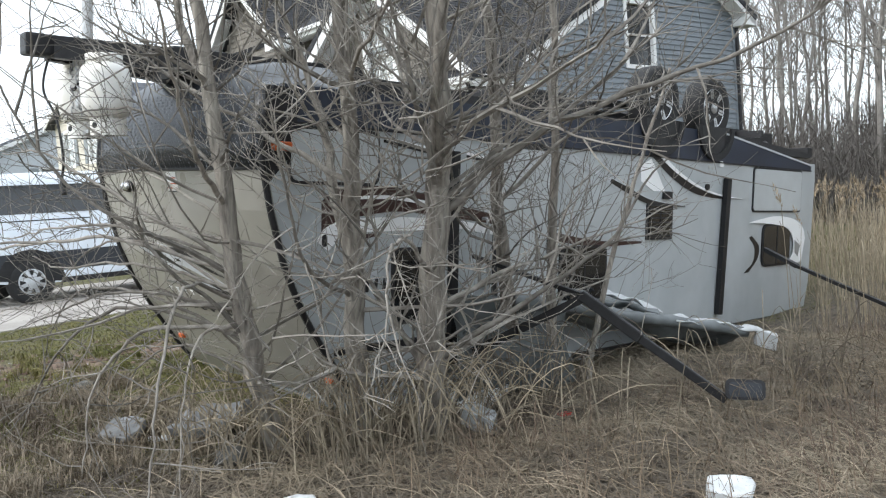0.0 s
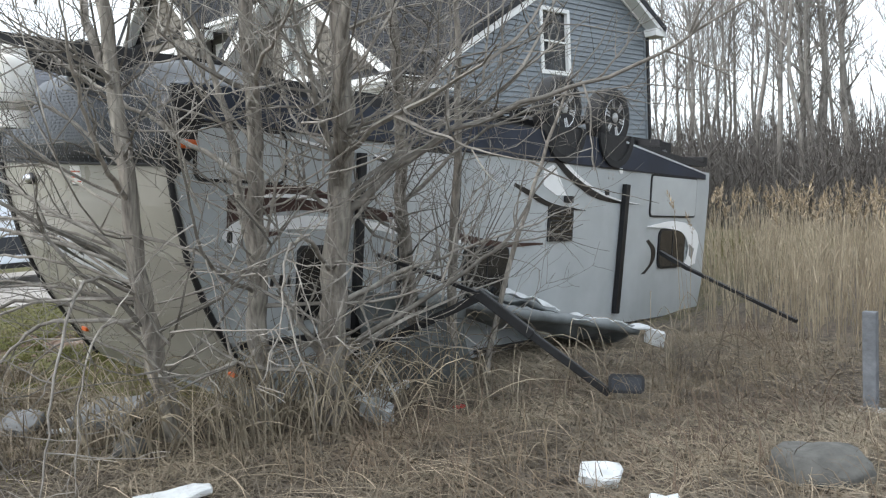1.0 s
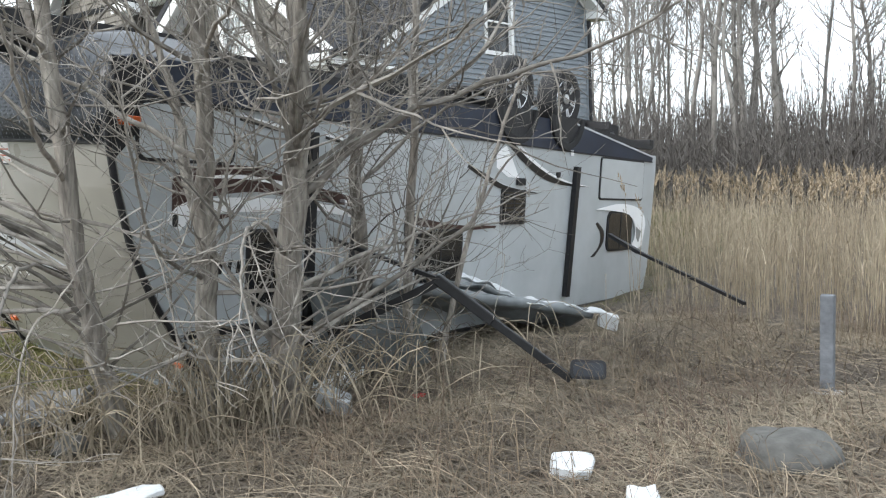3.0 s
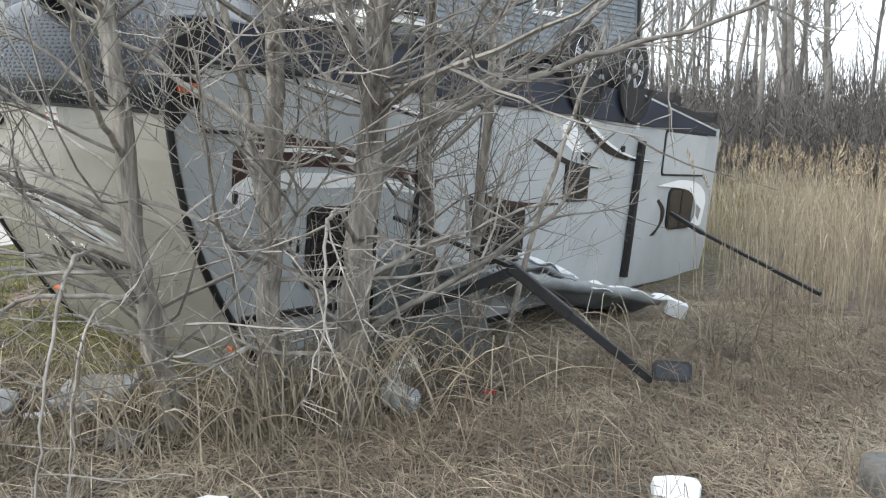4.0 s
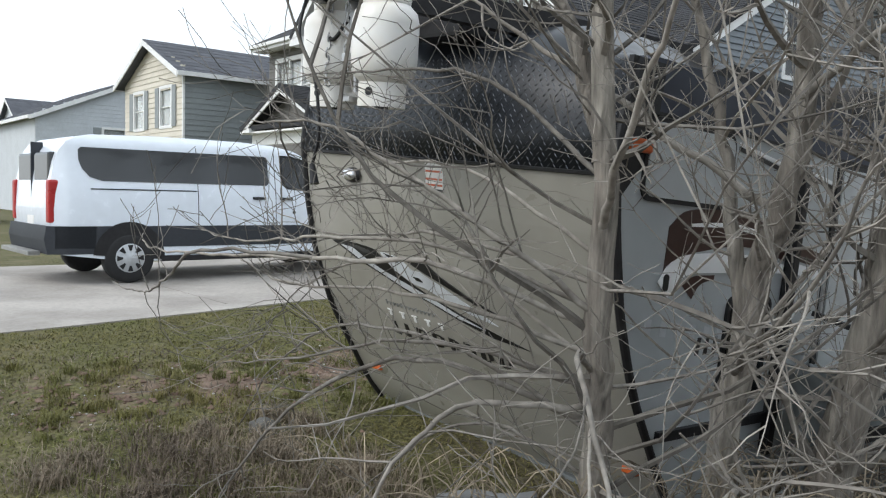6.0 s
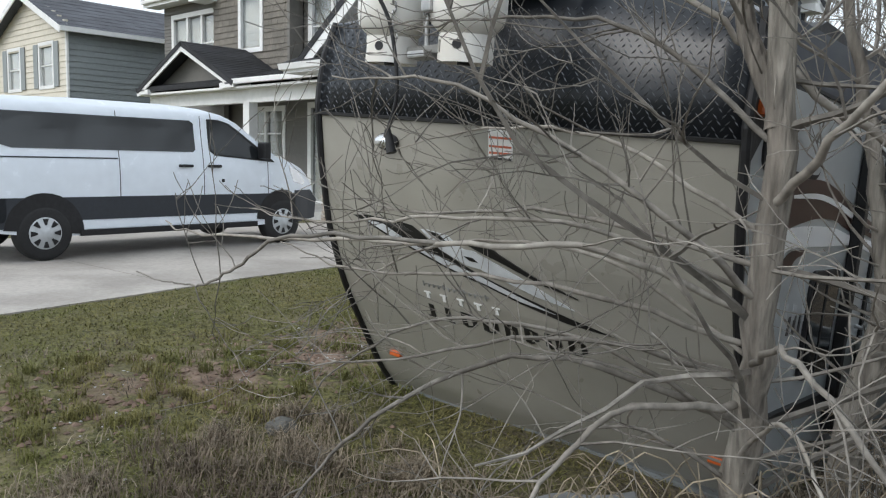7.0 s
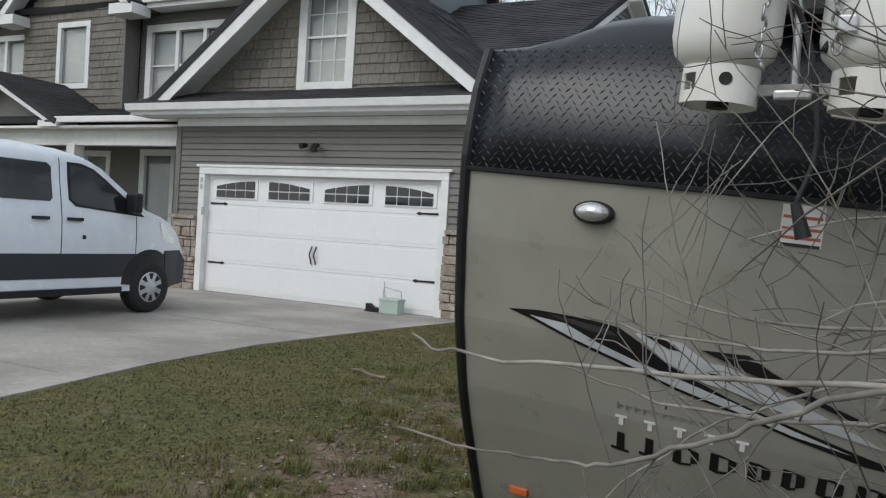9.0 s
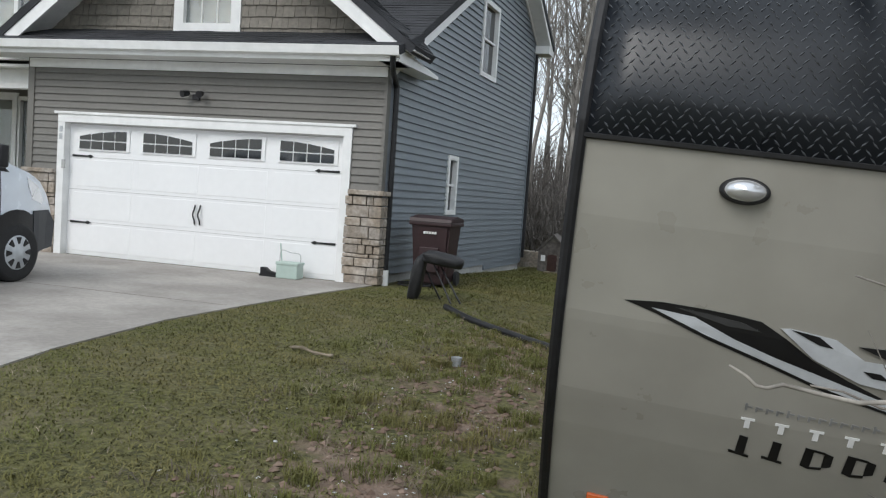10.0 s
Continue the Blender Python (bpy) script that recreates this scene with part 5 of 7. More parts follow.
def plain_house(name, label, x0, x1, y0, y1, base, eave, peak, front, side, gable_front=True):
    """A neighbour's house: lapped walls, gable end towards the street, windows and roof."""
    H = thing(name, label, "house")
    xm = (x0 + x1) / 2
    wins = [(xm - 2.0, xm - 0.9, eave - 2.0, eave - 0.55), (xm + 0.9, xm + 2.0, eave - 2.0, eave - 0.55)]
    lap_wall(H, 0, y0, -1, lambda z: (x0, x1) if z < eave else (x0 + (z - eave) * (xm - x0) / (peak - eave), x1 - (z - eave) * (xm - x0) / (peak - eave)), base, peak - 0.1, wins, 0.2, front)
    for w in wins:
        casing(H, 0, y0, -1, *w, w=0.1, curtain=CURTAIN)
        for a, b in ((w[0] - 0.5, w[0] - 0.12), (w[1] + 0.12, w[1] + 0.5)):
            part("shutter", box((a, y0 - 0.06, w[2] - 0.05), (b, y0 - 0.03, w[3] + 0.05)), GREY_SIDING, H)
    lap_wall(H, 1, x1, 1, lambda z: (y0 + 0.02, y1), base, eave, [], 0.2, side)
    part("corner_board", box((x1 - 0.06, y0 - 0.05, base), (x1 + 0.05, y0 + 0.02, eave)), TRIM, H)
    part("rear_wall", box((x0, y1 - 0.1, base), (x1, y1, eave)), side, H)
    part("end_wall", box((x0, y0, base), (x0 + 0.1, y1, eave)), side, H)
    for s, xe in ((-1, x0), (1, x1)):
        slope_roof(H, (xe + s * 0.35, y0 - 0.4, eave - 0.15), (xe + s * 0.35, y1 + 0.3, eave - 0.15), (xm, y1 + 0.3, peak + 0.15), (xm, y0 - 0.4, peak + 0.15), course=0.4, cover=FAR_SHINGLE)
        part("rake_board", prism([(xe + s * 0.35, eave - 0.35), (xm, peak - 0.1), (xm, peak + 0.12), (xe + s * 0.35, eave - 0.13)], 1, y0 - 0.42, y0 - 0.38), TRIM, H)
        part("gutter", box((xe + s * 0.35 - 0.06, y0 - 0.4, eave - 0.28), (xe + s * 0.35 + 0.06, y1 + 0.3, eave - 0.12)), TRIM, H)
    return H


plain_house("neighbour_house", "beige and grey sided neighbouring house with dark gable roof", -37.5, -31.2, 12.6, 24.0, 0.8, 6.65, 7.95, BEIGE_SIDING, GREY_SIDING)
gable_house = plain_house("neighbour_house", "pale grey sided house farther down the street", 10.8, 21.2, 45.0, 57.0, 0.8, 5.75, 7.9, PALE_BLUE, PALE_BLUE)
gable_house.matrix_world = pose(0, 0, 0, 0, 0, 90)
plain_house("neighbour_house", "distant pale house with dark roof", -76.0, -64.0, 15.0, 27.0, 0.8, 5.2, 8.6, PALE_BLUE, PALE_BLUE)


# ---- the passenger van ----
def build_van():
    V = thing("passenger_van", "white long passenger van with tinted windows parked on a driveway", "van")
    V.matrix_world = pose(-14.44, 4.55, 0.886, 0, 0, 1.5)
    HW = 1.02
    out = [(-0.92, 0.42), (-1.0, 0.62), (-1.02, 1.0), (-1.0, 1.35), (-0.95, 1.65), (-0.89, 1.83), (-0.80, 1.95), (-0.66, 2.02), (-0.45, 2.06), (0.5, 2.09), (1.8, 2.09), (2.35, 2.06), (2.68, 1.99), (2.95, 1.87), (3.3, 1.63), (3.66, 1.38), (3.95, 1.30), (4.25, 1.19), (4.48, 1.04), (4.60, 0.88), (4.66, 0.7), (4.66, 0.48), (4.54, 0.34), (3.0, 0.30), (0.0, 0.30)]

    def half(z):
        return HW - 0.11 * sm(1.05, 1.95, z) - 0.16 * sm(1.88, 2.12, z) ** 1.5

    def shaped(poly, x0, x1):
        """Side silhouette extruded and drawn in towards the roof and the nose."""
        bm = prism(poly, 0, x0, x1)
        for z in (0.6, 0.9, 1.05, 1.25, 1.45, 1.65, 1.8, 1.88, 1.95, 2.02, 2.06):
            bmesh.ops.bisect_plane(bm, geom=bm.verts[:] + bm.edges[:] + bm.faces[:], plane_co=(0, 0, z), plane_no=(0, 0, 1))
        for y in (-0.96, -0.9, -0.84, -0.77, -0.65, 3.5, 3.75, 4.0, 4.2, 4.35, 4.45):
            bmesh.ops.bisect_plane(bm, geom=bm.verts[:] + bm.edges[:] + bm.faces[:], plane_co=(0, y, 0), plane_no=(0, 1, 0))
        return bm

    def squeeze(bm, extra=0.0):
        for v in bm.verts:
            nosec = 0.30 * sm(3.5, 4.75, v.co.y) ** 2 + 0.13 * sm(-0.72, -1.05, v.co.y) ** 1.5
            v.co.x *= (half(v.co.z) - nosec) / HW
        return bm
    body = part("body", soft_edges(squeeze(shaped(out, -HW, HW))), VAN_WHITE, V)

    def onside(poly, name, material, s=1, d=0.008, parent=None, label=""):
        bm = shaped(poly, s * (HW - 0.03), s * (HW + d))
        return part(name, soft_edges(squeeze(bm)), material, parent or V, label)

    for s in (1, -1):
        onside([(-0.36, 1.42), (-0.52, 1.47), (-0.62, 1.58), (-0.66, 1.70), (-0.66, 1.84), (-0.62, 1.875), (2.14, 1.875), (2.20, 1.83), (2.20, 1.46), (2.16, 1.42)], "side_window", DARK_GLASS, s, label="long dark tinted side window")
        onside([(2.46, 1.46), (2.55, 1.40), (3.40, 1.33), (3.32, 1.46), (2.98, 1.72), (2.80, 1.83), (2.62, 1.88), (2.46, 1.88)], "door_window", DARK_GLASS, s)
        onside([(2.43, 1.45), (2.53, 1.375), (3.62, 1.29), (3.46, 1.42), (3.00, 1.75), (2.82, 1.86), (2.63, 1.91), (2.43, 1.91)], "window_seal", BLACK, s, 0.004)
        onside([(-0.96, 0.50), (4.4, 0.50), (4.47, 0.80), (-1.0, 0.80)], "cladding", VAN_CLAD, s, 0.012, label="dark grey lower cladding")
        onside([(0.45, 0.38), (3.25, 0.38), (3.25, 0.49), (0.45, 0.49)], "sill", VAN_WHITE, s, 0.010)
        onside([(0.45, 0.29), (3.25, 0.29), (3.25, 0.37), (0.45, 0.37)], "step_board", BLACK, s, 0.03)
        for y in (2.32, 1.02, 3.48):
            onside([(y - 0.006, 0.5), (y + 0.006, 0.5), (y + 0.006, 1.95 if y < 3 else 1.30), (y - 0.006, 1.95 if y < 3 else 1.30)], "door_seam", VAN_CLAD, s, 0.002)
        onside([(-0.52, 1.30), (1.0, 1.30), (1.0, 1.318), (-0.52, 1.318)], "slide_rail", VAN_CLAD, s, 0.006)
        for y in (2.02, 2.50):
            onside(rrect(y - 0.11, y + 0.11, 1.20, 1.24, 0.015), "door_handle", BLACK, s, 0.035)
        onside(rrect(2.62, 2.67, 0.98, 1.03, 0.02), "fuel_lock", BLACK, s, 0.01)
        # mirror
        m = part("mirror", box((-0.10, -0.06, -0.13), (0.10, 0.06, 0.13), bevel=0.03), BLACK, V)
        m.location = (s * (HW + 0.06), 3.36, 1.47)
        part("mirror_stalk", beam((s * (HW - 0.12), 3.36, 1.36), (s * (HW + 0.02), 3.36, 1.38), 0.05, 0.05), BLACK, V)
        onside([(4.02, 0.98), (4.30, 0.92), (4.36, 0.98), (4.16, 1.14), (3.92, 1.24), (3.94, 1.14)], "headlight", CHROME, s, 0.004, label="clear headlight")
        part("tail_lamp", box((s * 0.845 - 0.075, -1.035, 0.84), (s * 0.845 + 0.075, -0.88, 1.42), bevel=0.03), RED, V, "tall red tail lamp")
        for y in (0.0, 3.75):
            arch = [(y + 0.50 * math.cos(radians(a)), 0.36 + 0.50 * math.sin(radians(a))) for a in range(-5, 186, 12)]
            onside(arch, "wheel_arch", BLACK, s, 0.016)
            mt = Matrix.Translation((s * (HW - 0.09), y, 0.35)) @ Matrix.Rotation(radians(90 * s), 4, "Y")
            w = part("wheel", spin([(0.21, -0.10), (0.30, -0.12), (0.34, -0.10), (0.352, -0.05), (0.352, 0.06), (0.34, 0.10), (0.30, 0.118), (0.215, 0.11)], n=40, m=mt), RUBBER, V, "black tyre", smooth=True)
            part("hubcap", spin([(0.215, 0.10), (0.20, 0.115), (0.07, 0.125), (0.06, 0.135), (0.0, 0.138)], n=36, m=mt), SILVER, w, "silver wheel cover", smooth=True)
            for i in range(8):
                a = 2 * math.pi * i / 8
                c, d = Vector((math.cos(a), math.sin(a), 0)), Vector((-math.sin(a), math.cos(a), 0))
                ps = [c * 0.105 + d * 0.012, c * 0.185 + d * 0.036, c * 0.185 - d * 0.036, c * 0.105 - d * 0.012]
                bm = prism([(p.x, p.y) for p in ps], 2, 0.11, 0.1285)
                bmesh.ops.transform(bm, matrix=mt, verts=bm.verts[:])
                part("vent_slot", bm, BLACK, w)
    # windscreen, grille, bumpers, rear doors
    bm = bmesh.new()
    vs = [bm.verts.new(c) for c in ((-0.78, 3.60, 1.425), (0.78, 3.60, 1.425), (0.70, 2.86, 1.925), (-0.70, 2.86, 1.925))]
    bm.faces.new(vs)
    bmesh.ops.translate(bm, vec=(0, 0.03, 0.02), verts=bm.verts[:])
    r = bmesh.ops.extrude_face_region(bm, geom=bm.faces[:])
    bmesh.ops.translate(bm, vec=(0, -0.05, -0.05), verts=[v for v in r["geom"] if isinstance(v, bmesh.types.BMVert)])
    part("windscreen", bm, DARK_GLASS, V)
    part("grille", box((-0.52, 4.46, 0.72), (0.52, 4.68, 0.98), bevel=0.03), BLACK, V)
    part("front_bumper", squeeze(shaped([(4.05, 0.32), (4.66, 0.36), (4.70, 0.68), (4.54, 0.84), (4.05, 0.84)], -HW - 0.02, HW + 0.02)), VAN_CLAD, V, "dark grey bumper")
    part("rear_bumper", soft_edges(squeeze(shaped([(-1.05, 0.42), (-0.46, 0.42), (-0.46, 0.80), (-1.06, 0.80), (-1.09, 0.62)], -HW - 0.012, HW + 0.012))), VAN_CLAD, V, "dark grey wraparound bumper")
    part("tow_bar", box((-0.7, -1.24, 0.40), (0.7, -1.08, 0.46), bevel=0.012), ZINC, V, "metal step bar")
    for s in (-1, 1):
        part("rear_window", box((min(s * 0.06, s * 0.74), -0.99, 1.38), (max(s * 0.06, s * 0.74), -0.86, 1.80), bevel=0.04), DARK_GLASS, V)
    part("rear_seam", box((-0.006, -1.01, 0.62), (0.006, -0.85, 1.95)), VAN_CLAD, V)
    part("license_plate", box((-0.16, -1.02, 0.80), (0.16, -0.998, 0.92)), STICKER, V)


build_van()


def parked_car():
    c = thing("parked_car", "dark blue car parked far down the street", "car")
    c.matrix_world = pose(-35, 6.0, 0.85, 0, 0, 80)
    part("body", prism([(-2.2, 0.35), (-2.2, 0.8), (-1.7, 0.95), (-1.1, 1.4), (0.5, 1.4), (1.2, 0.95), (2.1, 0.8), (2.2, 0.35)], 0, -0.85, 0.85, bevel=0.05), NAVY, c)
    part("window_band", prism([(-1.5, 0.97), (-1.05, 1.33), (0.45, 1.33), (1.0, 0.97)], 0, -0.87, 0.87), DARK_GLASS, c)
    for s in (-1, 1):
        for y in (-1.35, 1.35):
            part("wheel", rod((s * 0.7, y, 0.32), (s * 0.88, y, 0.32), 0.32, n=24), RUBBER, c)


parked_car()


# ---- trees and brush ----
def grow(rnd, p, d, length, r, depth, V, F, spread=0.7, bend=0.35, kids=4, lift=0.12, keep=None, n=4):
    """A crooked, tapering branch from p towards d with side twigs; keep(point) says whether it may grow there."""
    k = 7 if depth else 5
    pts, q, e = [p.copy()], p.copy(), d.normalized()
    for i in range(k):
        e = (e + Vector((rnd.gauss(0, bend), rnd.gauss(0, bend), rnd.gauss(0, bend) + lift)) * 0.5).normalized()
        q = q + e * (length / k)
        pts.append(q.copy())
    if keep and not all(keep(x) for x in pts):
        return
    tube(V, F, pts, [max(0.0016, r * (1 - 0.8 * i / k)) for i in range(k + 1)], n if depth > 0 else 3)
    if depth <= 0:
        return
    for i in range(kids):
        t = rnd.uniform(0.25, 0.98)
        a = min(int(t * k), k - 1)
        at = pts[a].lerp(pts[a + 1], t * k - a)
        axis = (pts[a + 1] - pts[a]).normalized()
        side = Vector((rnd.gauss(0, 1), rnd.gauss(0, 1), rnd.gauss(0.15, 0.8)))
        side = (side - axis * side.dot(axis)).normalized()
        nd = (axis * (1 - spread) + side * spread).normalized()
        grow(rnd, at, nd, length * rnd.uniform(0.35, 0.62), r * 0.5, depth - 1, V, F, spread, bend, kids, lift, keep, n)


def clear_of_way(q):
    """Room for the walk, and no wood inside the trailer."""
    if q.y < 1.75 and q.z < 3.3 and q.x > -7.5:
        return False
    if q.x < -3.98 and q.y > 3.2:
        return False
    if q.x < -5.65 and q.y < 3.4:
        return False
    return q.z > 0.5


def near_tree(stems, seed, label, twigs=34, limbs=(), reach=1.0, move=(0, 0)):
    """stems: list of (points, base radius); limbs: drawn branches that leave the stems."""
    rnd = random.Random(seed)
    shift = lambda group: [([(x + move[0], y + move[1], z) for x, y, z in pts], r) for pts, r in group]  # noqa: E731
    stems, limbs = shift(stems), shift(limbs)
    T = thing("bare_tree", label, "tree", group="bare trees beside the trailer")
    BV, BF = [], []
    for pts, r in stems:
        line = curve_pts(pts, 5)
        k = len(line) - 1
        for i in range(1, k):
            line[i] = line[i] + Vector((rnd.gauss(0, 0.008), rnd.gauss(0, 0.008), 0))
        V, F = [], []
        tube(V, F, line, [r * (1.25 if i == 0 else 1.0) * (1 - 0.62 * i / k) for i in range(k + 1)], 10)
        raw("trunk", V, F, BARK, T, smooth=True)
        for j in range(int(twigs * 0.85)):
            t = rnd.uniform(0.12, 1.0)
            a = min(int(t * k), k - 1)
            at = line[a].lerp(line[a + 1], t * k - a)
            ang = rnd.uniform(0, 2 * math.pi)
            d = Vector((math.cos(ang), math.sin(ang), rnd.uniform(-0.05, 0.9)))
            grow(rnd, at, d, reach * rnd.uniform(0.5, 1.9), r * rnd.uniform(0.09, 0.26), 2, BV, BF, 0.55, 0.26, 4, 0.12, clear_of_way)
    for pts, r in limbs:
        line = curve_pts(pts, 6)
        k = len(line) - 1
        for i in range(1, k):
            j = min(0.012, 0.35 * r)
            line[i] = line[i] + Vector((rnd.gauss(0, j), rnd.gauss(0, j), rnd.gauss(0, j)))
        V, F = [], []
        tube(V, F, line, [max(0.0028, 0.8 * r * (1 - 0.8 * i / k)) for i in range(k + 1)], 7)
        raw("limb", V, F, TWIG, T, smooth=True)
        for j in range(max(6, int(k * 0.5))):
            t = rnd.uniform(0.2, 1.0)
            a = min(int(t * k), k - 1)
            at = line[a].lerp(line[a + 1], t * k - a)
            ax = (line[a + 1] - line[a]).normalized()
            d = ax * 0.6 + Vector((rnd.gauss(0, 0.5), rnd.gauss(0, 0.5), rnd.gauss(0.15, 0.55)))
            grow(rnd, at, d, rnd.uniform(0.25, 0.9), r * 0.26, 1, BV, BF, 0.5, 0.3, 4, 0.08, clear_of_way)
    raw("twig", BV, BF, TWIG, T)["kind"] = "stuff"


near_tree([([(-4.02, 3.36, 0.5), (-3.95, 3.2, 1.1), (-3.87, 3.08, 1.71), (-3.81, 3.01, 2.44), (-3.84, 2.96, 3.3), (-3.95, 2.9, 4.6)], 0.072),
           ([(-3.82, 3.02, 2.35), (-3.98, 3.05, 2.75), (-4.2, 3.02, 3.3), (-4.35, 2.9, 4.2)], 0.04)], 11,
          "grey-barked bare tree with long low arching limbs", 34,
          [([(-3.88, 3.1, 1.62), (-4.5, 2.75, 1.80), (-5.3, 2.6, 1.78), (-5.8, 2.55, 1.86)], 0.015),
           ([(-3.90, 3.1, 1.50), (-4.3, 2.62, 1.66), (-4.9, 2.38, 1.52), (-5.5, 2.32, 1.40)], 0.014),
           ([(-3.86, 3.06, 1.78), (-4.1, 2.6, 2.15), (-4.6, 2.35, 2.46), (-5.1, 2.25, 2.52)], 0.018),
           ([(-3.92, 3.12, 1.42), (-4.15, 2.62, 1.42), (-4.3, 2.4, 1.15), (-4.36, 2.3, 0.65)], 0.020),
           ([(-3.92, 3.12, 1.35), (-4.5, 2.7, 1.55), (-5.0, 2.45, 1.3), (-5.35, 2.35, 0.95), (-5.5, 2.3, 0.72)], 0.018),
           ([(-3.85, 3.05, 1.9), (-4.5, 2.85, 2.05), (-5.2, 2.75, 2.02), (-5.7, 2.68, 2.12)], 0.014),
           ([(-3.83, 3.02, 2.3), (-4.2, 2.8, 2.66), (-4.6, 2.6, 2.72), (-5.0, 2.5, 2.70)], 0.014),
           ([(-3.84, 3.03, 2.1), (-3.55, 2.75, 2.35), (-3.2, 2.5, 2.7), (-2.9, 2.3, 3.1)], 0.022),
           ([(-3.9, 3.1, 1.55), (-3.65, 2.7, 1.7), (-3.3, 2.4, 1.5), (-3.05, 2.2, 1.1), (-2.95, 2.1, 0.75)], 0.016),
           ([(-3.88, 3.08, 1.72), (-4.15, 2.55, 1.96), (-4.6, 2.28, 1.97), (-5.25, 2.2, 1.94), (-5.86, 2.15, 1.92), (-6.02, 2.12, 1.96)], 0.016),
           ([(-3.93, 3.13, 1.3), (-4.3, 2.75, 1.62), (-4.8, 2.55, 1.66), (-5.3, 2.5, 1.42), (-5.7, 2.5, 1.02)], 0.013),
           ([(-3.9, 3.1, 1.58), (-4.35, 2.85, 1.9), (-4.9, 2.7, 1.92), (-5.4, 2.62, 1.7), (-5.75, 2.6, 1.35)], 0.012),
           ([(-3.95, 3.18, 1.1), (-4.25, 2.9, 1.3), (-4.6, 2.75, 1.15), (-4.85, 2.7, 0.85)], 0.012),
           ([(-3.94, 3.15, 1.2), (-3.7, 2.85, 1.45), (-3.5, 2.6, 1.35), (-3.35, 2.45, 1.0), (-3.3, 2.4, 0.7)], 0.012),
           ([(-3.85, 3.05, 2.0), (-4.3, 2.85, 2.3), (-4.8, 2.75, 2.36), (-5.3, 2.68, 2.25)], 0.013),
           ([(-3.87, 3.07, 1.8), (-4.25, 2.6, 2.03), (-4.7, 2.36, 2.04), (-5.2, 2.28, 2.0), (-5.6, 2.25, 2.03)], 0.013),
           ([(-4.6, 2.28, 1.97), (-4.98, 1.98, 1.98), (-5.22, 1.96, 1.87), (-5.43, 1.95, 1.777), (-5.57, 1.95, 1.757), (-5.74, 1.95, 1.75), (-5.95, 1.95, 1.765)], 0.010)])
near_tree([([(-3.86, 3.78, 0.5), (-3.75, 3.70, 1.2), (-3.62, 3.62, 1.84), (-3.43, 3.53, 2.40), (-3.35, 3.46, 3.3), (-3.4, 3.4, 4.8)], 0.075),
           ([(-3.66, 3.64, 1.7), (-3.70, 3.58, 2.15), (-3.80, 3.60, 2.6), (-3.95, 3.4, 3.5)], 0.038)], 12,
          "straight grey-barked bare tree that forks at head height", 36,
          [([(-3.5, 3.56, 2.2), (-3.9, 3.2, 2.55), (-4.3, 2.9, 2.9), (-4.6, 2.75, 3.1)], 0.024),
           ([(-3.7, 3.66, 1.5), (-3.4, 3.2, 1.7), (-3.0, 2.85, 2.0), (-2.7, 2.6, 2.5)], 0.02),
           ([(-3.4, 3.5, 2.6), (-3.0, 3.3, 2.8), (-2.5, 3.1, 2.9), (-2.0, 2.9, 3.2)], 0.02)], move=(0.02, 0.08))
near_tree([([(-3.50, 4.08, 0.45), (-3.42, 4.02, 1.0), (-3.33, 3.98, 1.46), (-3.17, 3.95, 2.1), (-3.07, 3.93, 2.6), (-3.05, 3.9, 3.5), (-3.0, 3.85, 4.9)], 0.105),
           ([(-3.15, 3.95, 2.15), (-3.0, 3.82, 2.4), (-2.86, 3.72, 2.7), (-2.6, 3.6, 3.4), (-2.5, 3.5, 4.4)], 0.05)], 13,
          "thick grey-barked bare tree with a forked crown", 38,
          [([(-3.2, 3.96, 1.95), (-2.9, 4.3, 2.3), (-2.4, 4.6, 2.55), (-1.7, 4.9, 2.75), (-1.0, 5.2, 3.1)], 0.034),
           ([(-3.35, 3.98, 1.4), (-3.1, 4.5, 1.6), (-2.9, 5.1, 1.75), (-2.6, 5.7, 1.95)], 0.024),
           ([(-3.42, 4.02, 1.05), (-3.0, 4.3, 1.35), (-2.6, 4.7, 1.7), (-2.3, 5.0, 2.2)], 0.03),
           ([(-3.3, 3.97, 1.6), (-2.95, 3.5, 1.85), (-2.6, 3.1, 1.8), (-2.35, 2.85, 1.45)], 0.02)], move=(-0.01, 0.10))
near_tree([([(-3.88, 5.28, 0.4), (-3.80, 5.2, 1.05), (-3.6, 4.95, 1.9), (-3.3, 4.66, 2.9), (-3.2, 4.5, 4.4)], 0.07)], 14,
          "slim leaning bare tree with peeling grey bark", 34,
          [([(-3.55, 4.9, 2.0), (-3.2, 5.2, 2.4), (-2.7, 5.6, 2.7), (-2.2, 6.1, 2.8)], 0.022)], move=(-0.07, 0.11))
near_tree([([(-3.76, 5.38, 0.4), (-3.72, 5.35, 1.0), (-3.55, 5.25, 1.9), (-3.4, 5.2, 2.8), (-3.3, 5.1, 3.8)], 0.05)], 15,
          "slender bare sapling with pale bark", 28, move=(0.05, 0.2))
near_tree([([(-3.62, 5.58, 0.4), (-3.60, 5.8, 1.1), (-3.48, 6.2, 2.1), (-3.35, 6.6, 3.0)], 0.03)], 16,
          "thin leaning bare sapling", 14, move=(0.05, 0.2))


